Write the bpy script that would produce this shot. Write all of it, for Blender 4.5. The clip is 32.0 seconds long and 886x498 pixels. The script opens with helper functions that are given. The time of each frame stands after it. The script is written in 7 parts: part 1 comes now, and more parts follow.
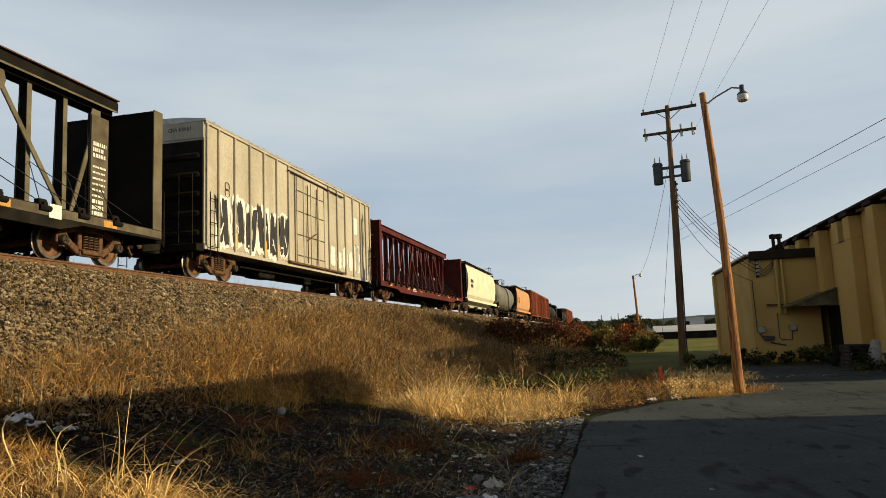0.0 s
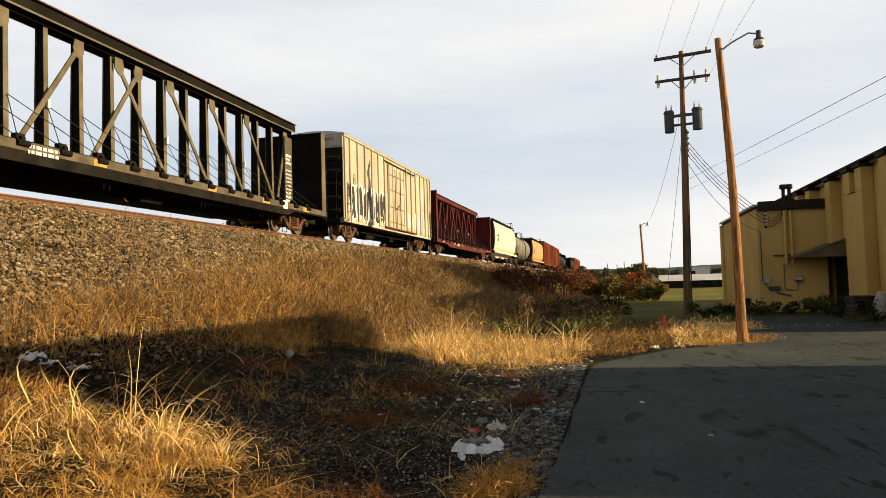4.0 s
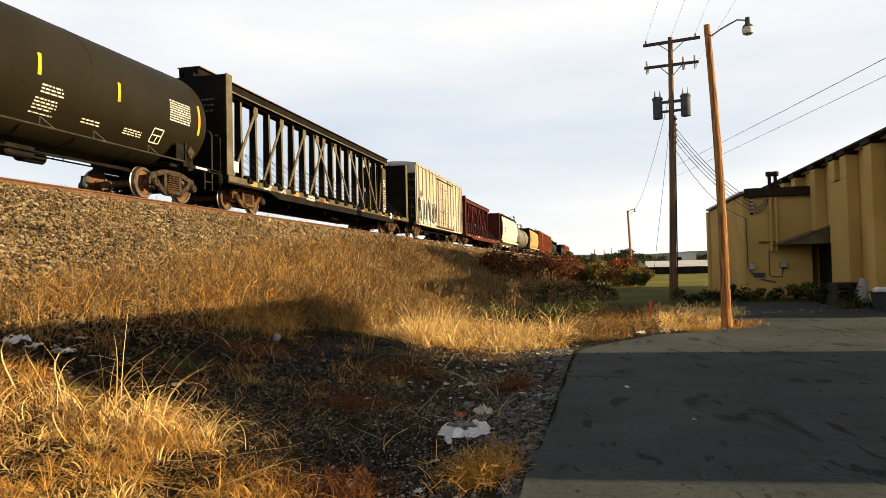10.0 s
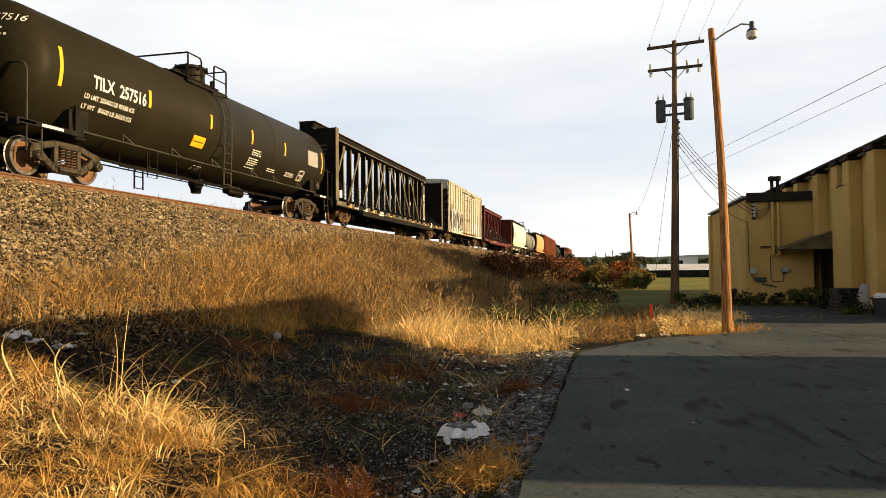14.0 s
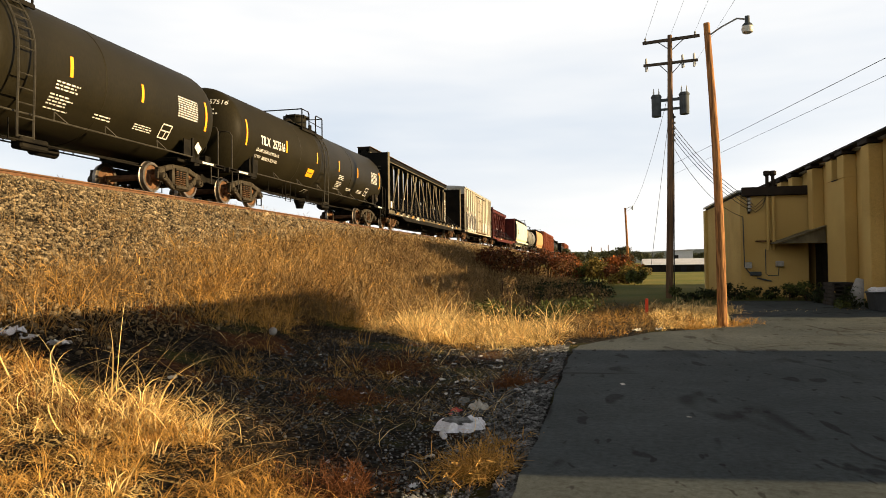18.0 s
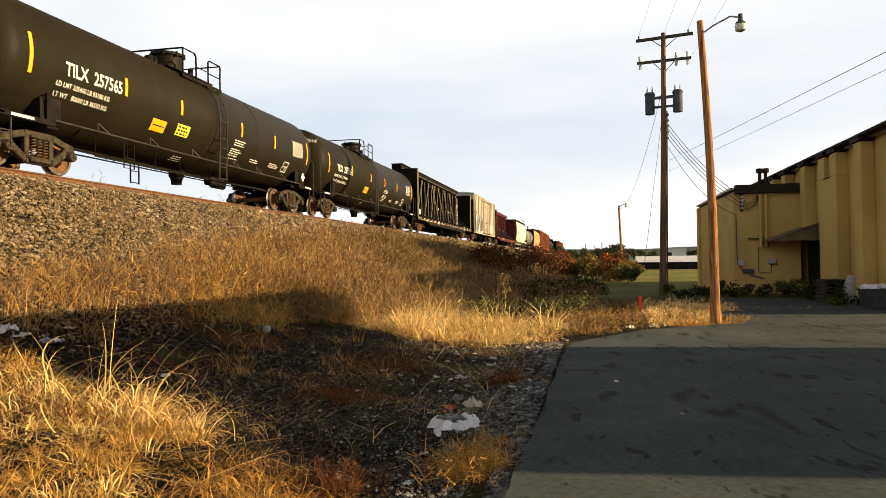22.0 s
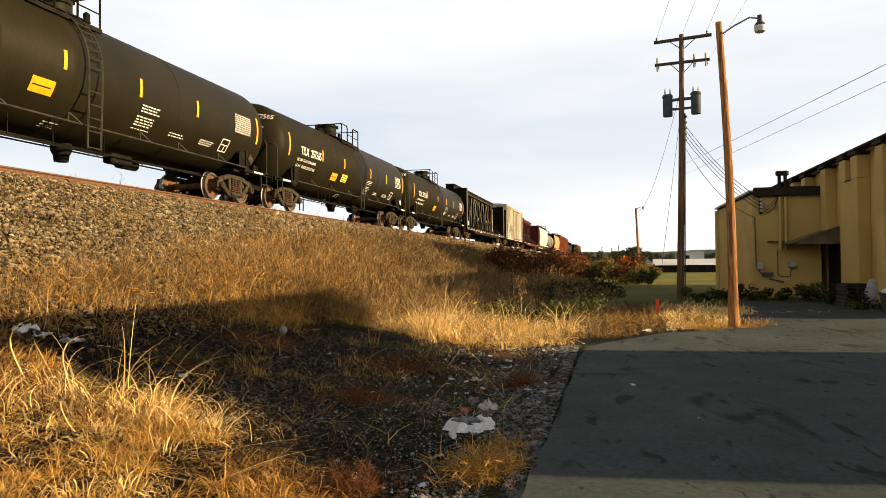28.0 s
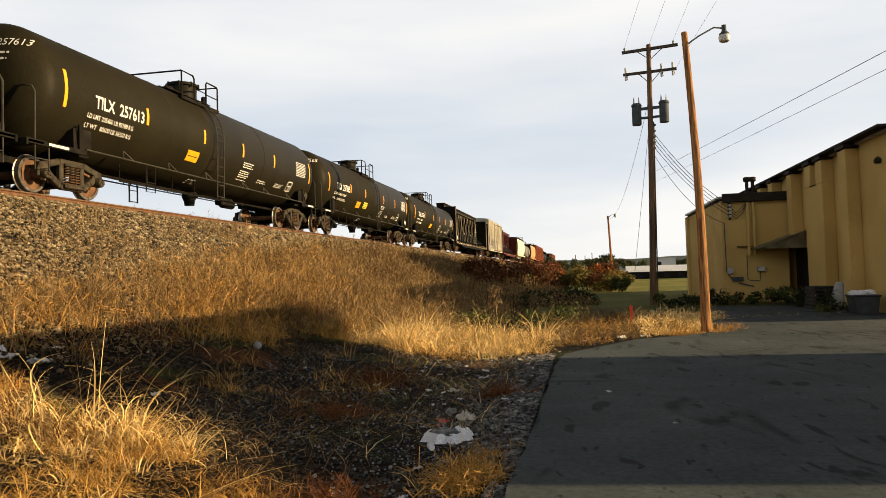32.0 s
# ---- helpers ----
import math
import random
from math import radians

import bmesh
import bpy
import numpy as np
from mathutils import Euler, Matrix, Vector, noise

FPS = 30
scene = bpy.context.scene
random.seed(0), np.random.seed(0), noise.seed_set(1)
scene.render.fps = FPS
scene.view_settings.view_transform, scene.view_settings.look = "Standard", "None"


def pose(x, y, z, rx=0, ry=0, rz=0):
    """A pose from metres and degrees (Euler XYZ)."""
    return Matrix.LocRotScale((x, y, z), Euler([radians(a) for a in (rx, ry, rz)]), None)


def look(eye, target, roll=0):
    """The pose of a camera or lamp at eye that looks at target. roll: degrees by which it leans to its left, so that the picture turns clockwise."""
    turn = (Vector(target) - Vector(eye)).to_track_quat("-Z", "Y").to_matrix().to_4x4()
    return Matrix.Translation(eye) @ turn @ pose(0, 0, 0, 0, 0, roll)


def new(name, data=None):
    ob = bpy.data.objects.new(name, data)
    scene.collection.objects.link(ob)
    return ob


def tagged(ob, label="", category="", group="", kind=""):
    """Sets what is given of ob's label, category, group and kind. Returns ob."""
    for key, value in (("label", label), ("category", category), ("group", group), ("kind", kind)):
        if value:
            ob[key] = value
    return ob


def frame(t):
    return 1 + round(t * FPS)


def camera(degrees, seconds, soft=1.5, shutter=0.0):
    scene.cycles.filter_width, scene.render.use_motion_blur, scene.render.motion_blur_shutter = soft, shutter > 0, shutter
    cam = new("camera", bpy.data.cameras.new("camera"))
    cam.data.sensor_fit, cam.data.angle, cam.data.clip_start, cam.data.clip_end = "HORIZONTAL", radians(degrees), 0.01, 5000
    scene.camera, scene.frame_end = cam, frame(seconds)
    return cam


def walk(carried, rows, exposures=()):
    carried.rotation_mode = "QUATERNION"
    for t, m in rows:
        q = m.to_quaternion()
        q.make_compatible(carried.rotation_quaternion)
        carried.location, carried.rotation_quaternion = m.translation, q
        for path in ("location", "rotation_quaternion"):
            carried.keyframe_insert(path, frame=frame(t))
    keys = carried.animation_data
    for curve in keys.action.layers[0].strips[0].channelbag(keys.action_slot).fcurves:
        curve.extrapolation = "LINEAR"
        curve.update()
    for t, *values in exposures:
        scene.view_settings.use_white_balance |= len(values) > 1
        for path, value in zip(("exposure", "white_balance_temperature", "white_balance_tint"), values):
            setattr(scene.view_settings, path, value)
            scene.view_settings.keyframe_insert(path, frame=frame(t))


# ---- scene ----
# The track runs along +Y on a low embankment; the camera stands on a car park beside it.
EYE = (0.0, 0.0, 1.6)
# seconds, turn left of the track's line, tilt up, lean (degrees)
VIEW = [
    (0, 13.01, 7.26, -2.34), (0.5, 13.65, 6.17, -2.18), (1, 14.29, 6.33, -1.77), (1.5, 13.69, 5.83, -1.36), (2, 13.27, 4.57, -1.46),
    (2.5, 13.73, 3.38, -1.62), (3, 14.24, 2.95, -1.61), (3.5, 13.89, 2.93, -1.64), (5.5, 13.55, 2.64, -1.60), (6, 13.31, 2.17, -1.62),
    (6.5, 12.99, 1.90, -1.51), (7, 12.97, 2.01, -1.51), (7.5, 12.75, 2.13, -1.61), (8, 12.78, 2.13, -1.44), (8.5, 13.17, 2.10, -1.43),
    (9, 13.05, 1.88, -1.53), (9.5, 13.29, 1.53, -1.17), (10, 12.76, 1.64, -1.28), (10.5, 12.66, 1.32, -1.19), (11, 12.27, 1.07, -1.16),
    (11.5, 12.36, 1.42, -1.25), (12, 12.15, 1.35, -1.18), (12.5, 12.45, 1.47, -0.92), (13, 12.53, 1.61, -0.66), (13.5, 13.07, 1.69, -0.66),
    (14, 12.87, 1.69, -0.57), (14.5, 12.89, 1.29, -0.75), (16.5, 12.39, 1.58, -0.63), (17, 12.38, 1.56, -0.65), (17.5, 12.41, 1.35, -0.56),
    (18, 12.54, 1.28, -0.69), (18.5, 12.40, 1.43, -0.73), (19, 12.39, 1.39, -0.72), (19.5, 12.52, 1.17, -0.83), (20, 12.46, 1.11, -0.75),
    (20.5, 12.41, 1.21, -0.78), (21, 12.53, 1.12, -0.82), (21.5, 12.18, 1.12, -0.67), (22, 12.05, 1.07, -0.73), (22.5, 12.12, 1.14, -0.73),
    (23, 11.89, 1.27, -0.56), (23.5, 11.86, 1.14, -0.41), (24, 11.69, 1.23, -0.39), (24.5, 11.92, 1.18, -0.52), (25, 11.60, 1.07, -0.41),
    (25.5, 11.85, 0.90, -0.57), (27.5, 12.51, 1.28, -0.52), (28, 13.35, 1.26, -0.51), (28.5, 13.42, 1.22, -0.33), (29, 13.39, 1.40, -0.42),
    (29.5, 12.84, 1.84, -0.21), (30, 11.05, 1.75, -0.66), (30.5, 10.55, 1.88, -1.20), (31, 10.83, 1.66, -1.16), (31.5, 11.13, 1.64, -1.24),
    (32, 11.25, 2.11, -1.65),
]

cam = camera(64.67, 32.0, soft=0.5)


def aim(turn, tilt, lean):
    return pose(*EYE, 90 + tilt, 0, turn) @ pose(0, 0, 0, 0, 0, lean)


EXPOSURES = [(0, 0.43, 5850, 4), (1.2, 0.66, 5950, 5), (2.2, 0.86, 6300, 9), (3.0, 0.94, 6450, 10), (6, 0.93, 6500, 10), (8.5, 1.03, 6500, 10), (12, 1.11, 6550, 10), (28.5, 1.14, 6550, 10), (31, 1.02, 6500, 10), (32, 0.97, 6500, 10)]
walk(cam, [(t, aim(a, b, c)) for t, a, b, c in VIEW], EXPOSURES)

# ---- light: a low sun from the right, thin bright cloud ----
SUN_SIDE, SUN_UP = -4.0, 16.5
TO_SUN = Vector((math.cos(radians(SUN_SIDE)) * math.cos(radians(SUN_UP)), -math.sin(radians(SUN_SIDE)) * math.cos(radians(SUN_UP)), math.sin(radians(SUN_UP))))
sun = new("sun", bpy.data.lights.new("sun", "SUN"))
sun.data.energy, sun.data.angle, sun.data.color = 5.0, radians(0.3), (1.0, 0.74, 0.41)
sun.matrix_world = look((0, 0, 0), -TO_SUN)
tagged(sun, kind="structure")

world = bpy.data.worlds.new("sky")
scene.world = world
world.use_nodes = True
wn, wl = world.node_tree.nodes, world.node_tree.links
wn.clear()
w_out = wn.new("ShaderNodeOutputWorld")
w_bg = wn.new("ShaderNodeBackground")
w_sky = wn.new("ShaderNodeTexSky")
w_sky.sky_type, w_sky.sun_disc = "NISHITA", False
w_sky.sun_elevation, w_sky.sun_rotation = radians(SUN_UP), radians(90 + SUN_SIDE)
w_gain = wn.new("ShaderNodeMix")
w_gain.data_type, w_gain.blend_type = "RGBA", "MULTIPLY"
w_gain.inputs[0].default_value = 1.0
w_gain.inputs[7].default_value = (0.06, 0.06, 0.06, 1)
wl.new(w_sky.outputs[0], w_gain.inputs[6])
w_co = wn.new("ShaderNodeTexCoord")
w_map = wn.new("ShaderNodeMapping")
w_map.inputs["Scale"].default_value = (0.7, 0.9, 4.0)
w_map.inputs["Rotation"].default_value = (0.12, -0.1, 0.4)
wl.new(w_co.outputs["Generated"], w_map.inputs[0])
w_noise = wn.new("ShaderNodeTexNoise")
w_noise.inputs["Scale"].default_value, w_noise.inputs["Detail"].default_value, w_noise.inputs["Roughness"].default_value = 1.3, 5, 0.5
wl.new(w_map.outputs[0], w_noise.inputs["Vector"])
w_ramp = wn.new("ShaderNodeValToRGB")
w_ramp.color_ramp.elements[0].position, w_ramp.color_ramp.elements[0].color = 0.32, (0.66, 0.73, 0.82, 1)
w_ramp.color_ramp.elements[1].position, w_ramp.color_ramp.elements[1].color = 0.60, (1.02, 1.0, 0.97, 1)
wl.new(w_noise.outputs[0], w_ramp.inputs[0])
w_mix = wn.new("ShaderNodeMix")
w_mix.data_type = "RGBA"
w_mix.inputs[0].default_value = 0.85
wl.new(w_gain.outputs[2], w_mix.inputs[6])
wl.new(w_ramp.outputs[0], w_mix.inputs[7])
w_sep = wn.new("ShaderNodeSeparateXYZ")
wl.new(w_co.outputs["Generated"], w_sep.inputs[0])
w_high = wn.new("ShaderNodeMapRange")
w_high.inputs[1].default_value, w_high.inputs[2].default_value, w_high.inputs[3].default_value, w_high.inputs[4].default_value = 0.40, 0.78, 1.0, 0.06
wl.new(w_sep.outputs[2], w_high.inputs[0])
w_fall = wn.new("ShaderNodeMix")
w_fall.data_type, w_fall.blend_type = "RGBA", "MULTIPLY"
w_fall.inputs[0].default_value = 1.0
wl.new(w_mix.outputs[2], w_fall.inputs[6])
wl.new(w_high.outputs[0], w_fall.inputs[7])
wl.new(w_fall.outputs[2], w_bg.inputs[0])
w_bg.inputs[1].default_value = 0.56
wl.new(w_bg.outputs[0], w_out.inputs[0])


# ---- materials ----
def mat(name, c1, c2=None, scale=3.0, rough=0.8, metal=0.0, bump=0.15, fine=40.0, stretch=(1, 1, 1), low=0.35, high=0.65, random_tint=0.0, per_island=0.0, gloss=None):
    """Two colours mixed by coarse noise, fine grain on top, fine relief."""
    m = bpy.data.materials.new(name)
    m.use_nodes = True
    n, l = m.node_tree.nodes, m.node_tree.links
    b = n["Principled BSDF"]
    c2 = c2 or tuple(c * 0.75 for c in c1)
    co = n.new("ShaderNodeTexCoord")
    mp = n.new("ShaderNodeMapping")
    mp.inputs["Scale"].default_value = stretch
    l.new(co.outputs["Object"], mp.inputs[0])
    n1 = n.new("ShaderNodeTexNoise")
    n1.inputs["Scale"].default_value, n1.inputs["Detail"].default_value = scale, 6
    l.new(mp.outputs[0], n1.inputs["Vector"])
    r1 = n.new("ShaderNodeValToRGB")
    r1.color_ramp.elements[0].position, r1.color_ramp.elements[0].color = low, (*c1, 1)
    r1.color_ramp.elements[1].position, r1.color_ramp.elements[1].color = high, (*c2, 1)
    l.new(n1.outputs[0], r1.inputs[0])
    n2 = n.new("ShaderNodeTexNoise")
    n2.inputs["Scale"].default_value, n2.inputs["Detail"].default_value = fine, 4
    l.new(mp.outputs[0], n2.inputs["Vector"])
    r2 = n.new("ShaderNodeMapRange")
    r2.inputs[1].default_value, r2.inputs[2].default_value, r2.inputs[3].default_value, r2.inputs[4].default_value = 0.25, 0.75, 0.78, 1.2
    l.new(n2.outputs[0], r2.inputs[0])
    mul = n.new("ShaderNodeMix")
    mul.data_type, mul.blend_type = "RGBA", "MULTIPLY"
    mul.inputs[0].default_value = 1.0
    l.new(r1.outputs[0], mul.inputs[6])
    l.new(r2.outputs[0], mul.inputs[7])
    col = mul.outputs[2]
    if random_tint or per_island:
        src = n.new("ShaderNodeNewGeometry").outputs["Random Per Island"] if per_island else n.new("ShaderNodeObjectInfo").outputs["Random"]
        r3 = n.new("ShaderNodeMapRange")
        k = per_island or random_tint
        r3.inputs[3].default_value, r3.inputs[4].default_value = 1 - k, 1 + k
        l.new(src, r3.inputs[0])
        m2 = n.new("ShaderNodeMix")
        m2.data_type, m2.blend_type = "RGBA", "MULTIPLY"
        m2.inputs[0].default_value = 1.0
        l.new(col, m2.inputs[6])
        l.new(r3.outputs[0], m2.inputs[7])
        col = m2.outputs[2]
    l.new(col, b.inputs["Base Color"])
    b.inputs["Roughness"].default_value, b.inputs["Metallic"].default_value = rough, metal
    b.inputs["Specular IOR Level"].default_value = gloss if gloss is not None else 0.12 if rough > 0.6 else 0.25
    if bump:
        bp = n.new("ShaderNodeBump")
        bp.inputs["Strength"].default_value, bp.inputs["Distance"].default_value = bump, 0.02
        l.new(n2.outputs[0], bp.inputs["Height"])
        l.new(bp.outputs[0], b.inputs["Normal"])
    return m


def leafy(name, c1, c2, scale=0.6, rough=0.75, glow=0.2):
    """Thin blades and leaves: they let part of the light through."""
    m = mat(name, c1, c2, scale=scale, rough=rough, bump=0, fine=9.0, per_island=0.7)
    n, l = m.node_tree.nodes, m.node_tree.links
    b = n["Principled BSDF"]
    tr = n.new("ShaderNodeBsdfTranslucent")
    src = b.inputs["Base Color"].links[0].from_socket
    l.new(src, tr.inputs[0])
    mx = n.new("ShaderNodeMixShader")
    mx.inputs[0].default_value = glow
    b.inputs["Specular IOR Level"].default_value = 0.25
    l.new(b.outputs[0], mx.inputs[1])
    l.new(tr.outputs[0], mx.inputs[2])
    l.new(mx.outputs[0], n["Material Output"].inputs[0])
    return m


M = {}
M["tank"] = mat("tank_black_paint", (0.0125, 0.0107, 0.0056), (0.018, 0.0152, 0.008), scale=0.7, rough=0.5, bump=0.012, fine=25, stretch=(1, 1, 0.35), gloss=0.05)
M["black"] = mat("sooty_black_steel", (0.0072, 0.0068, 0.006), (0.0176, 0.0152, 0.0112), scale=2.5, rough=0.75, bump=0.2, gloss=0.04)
M["steel"] = mat("greasy_cast_steel", (0.0675, 0.0558, 0.0378), (0.027, 0.0207, 0.0135), scale=5, rough=0.65, metal=0.3, bump=0.3)
M["dullsteel"] = mat("dull_dark_grey_steel", (0.048, 0.044, 0.034), (0.028, 0.025, 0.019), scale=4, rough=0.6, bump=0.1, gloss=0.1)
M["rust"] = mat("rusty_steel", (0.13, 0.07, 0.034), (0.07, 0.040, 0.022), scale=6, rough=0.85, bump=0.3)
M["wheel"] = mat("rusted_wheel_web", (0.17, 0.085, 0.040), (0.09, 0.048, 0.026), scale=5, rough=0.8, bump=0.15)
M["tread"] = mat("polished_wheel_rim", (0.26, 0.23, 0.19), (0.13, 0.105, 0.08), scale=6, rough=0.4, metal=0.8, bump=0.05)
M["box"] = mat("faded_grey_beige_paint", (0.42, 0.385, 0.305), (0.32, 0.288, 0.222), scale=1.2, rough=0.7, bump=0.08, stretch=(1, 1, 0.3))
M["red"] = mat("oxide_red_paint", (0.0924, 0.01584, 0.01056), (0.0484, 0.01144, 0.0088), scale=1.6, rough=0.7, bump=0.12)
M["beam"] = mat("weathered_dark_green_black_paint", (0.006, 0.006, 0.005), (0.012, 0.0105, 0.0075), scale=1.4, rough=0.7, bump=0.12, gloss=0.04)
M["brace"] = mat("pale_olive_paint", (0.135, 0.118, 0.076), (0.085, 0.07, 0.042), scale=2, rough=0.75, bump=0.12)
M["sillpaint"] = mat("grimy_olive_paint", (0.115, 0.098, 0.066), (0.06, 0.05, 0.034), scale=2.5, rough=0.75, bump=0.12)
M["cream"] = mat("cream_hopper_paint", (0.6264, 0.5916, 0.4524), (0.522, 0.4785, 0.348), scale=0.8, rough=0.65, bump=0.06)
M["greytank"] = mat("dull_grey_tank_paint", (0.16, 0.155, 0.13), (0.11, 0.10, 0.08), scale=0.8, rough=0.55, bump=0.05)
M["orange"] = mat("pale_orange_hopper_paint", (0.4785, 0.261, 0.1131), (0.3915, 0.2001, 0.087), scale=0.8, rough=0.65, bump=0.06)
M["brown"] = mat("red_brown_boxcar_paint", (0.2262, 0.06525, 0.0261), (0.1653, 0.04785, 0.02175), scale=0.9, rough=0.7, bump=0.08)
M["yellow"] = mat("yellow_reflective_tape", (0.85, 0.37, 0.012), (0.75, 0.30, 0.012), scale=6, rough=0.4, bump=0.03)
M["amber"] = mat("grimy_amber_reflector", (0.50, 0.26, 0.05), (0.36, 0.18, 0.035), scale=6, rough=0.5, bump=0.03)
M["lemon"] = mat("lemon_yellow_placard", (0.85, 0.68, 0.06), (0.8, 0.6, 0.05), scale=4, rough=0.45, bump=0.02)
M["white"] = mat("white_lettering", (0.6864, 0.6688, 0.616), (0.528, 0.5104, 0.4576), scale=6, rough=0.6, bump=0.02)
M["ink"] = mat("black_marking_paint", (0.02, 0.02, 0.02), (0.035, 0.033, 0.03), scale=4, rough=0.6, bump=0.02)
M["rail"] = mat("brown_rail_steel", (0.17, 0.085, 0.0425), (0.102, 0.05525, 0.02975), scale=8, rough=0.7, metal=0.3, bump=0.15)
M["railtop"] = mat("shiny_rail_head", (0.5, 0.46, 0.42), (0.4, 0.36, 0.32), scale=10, rough=0.3, metal=0.9, bump=0.03)
M["tie"] = mat("creosoted_timber", (0.06, 0.045, 0.03), (0.10, 0.08, 0.06), scale=5, rough=0.9, bump=0.4)
M["wall"] = mat("ochre_stucco", (0.53, 0.365, 0.125), (0.44, 0.295, 0.095), scale=0.5, rough=0.9, bump=0.15, fine=30)
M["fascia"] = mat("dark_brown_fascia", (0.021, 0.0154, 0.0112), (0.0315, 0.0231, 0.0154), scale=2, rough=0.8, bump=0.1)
M["wood"] = mat("weathered_pole_timber", (0.40, 0.19, 0.068), (0.17, 0.078, 0.03), scale=9, rough=0.85, bump=0.5, stretch=(3, 3, 0.22), fine=26, low=0.44, high=0.58)
M["darkwood"] = mat("tarred_pole_timber", (0.20, 0.118, 0.064), (0.075, 0.046, 0.027), scale=3, rough=0.85, bump=0.35, stretch=(3, 3, 0.12), fine=22)
M["galv"] = mat("galvanised_steel", (0.42, 0.41, 0.37), (0.32, 0.31, 0.28), scale=7, rough=0.5, metal=0.5, bump=0.05)
M["trafo"] = mat("grey_green_transformer_paint", (0.075, 0.085, 0.088), (0.05, 0.057, 0.06), scale=4, rough=0.65, bump=0.04)
M["glass"] = mat("frosted_lamp_glass", (0.62, 0.60, 0.5), (0.5, 0.48, 0.4), scale=6, rough=0.3, bump=0.02)
M["cable"] = mat("black_cable", (0.02, 0.02, 0.022), (0.03, 0.03, 0.03), rough=0.6, bump=0)
M["marker"] = mat("orange_plastic", (0.85, 0.08, 0.02), (0.75, 0.07, 0.02), scale=4, rough=0.45, bump=0.02)
M["plastic"] = mat("thin_white_plastic", (0.80, 0.80, 0.82), (0.66, 0.66, 0.70), scale=9, rough=0.35, bump=0.3)
M["paper"] = mat("dirty_white_paper", (0.74, 0.71, 0.66), (0.55, 0.52, 0.46), scale=12, rough=0.8, bump=0.2)
M["pinkred"] = mat("faded_red_packaging", (0.6, 0.08, 0.06), (0.45, 0.06, 0.05), scale=9, rough=0.5, bump=0.1)
M["straw"] = leafy("pale_straw", (0.90, 0.68, 0.31), (0.60, 0.40, 0.14))
M["gold"] = leafy("golden_dry_grass", (0.54, 0.31, 0.078), (0.34, 0.18, 0.04))
M["weeds"] = leafy("brown_dry_weeds", (0.285, 0.185, 0.076), (0.14, 0.085, 0.032), glow=0.15)
M["rusty"] = leafy("rust_coloured_low_weeds", (0.17, 0.065, 0.02), (0.1, 0.036, 0.012), glow=0.25)
M["green"] = leafy("dull_green_leaves", (0.055, 0.075, 0.018), (0.085, 0.085, 0.02))
# darker copy of the green leaves, for plants standing in shade
M["shadegreen"] = leafy("shaded_green_leaves", (0.0176, 0.0288, 0.0096), (0.032, 0.036, 0.0112))
M["sumac"] = leafy("red_autumn_leaves", (0.136, 0.03825, 0.01275), (0.0765, 0.04675, 0.01275))
M["twig"] = mat("brown_twigs", (0.07, 0.045, 0.028), (0.10, 0.065, 0.04), scale=8, rough=0.9, bump=0.2)


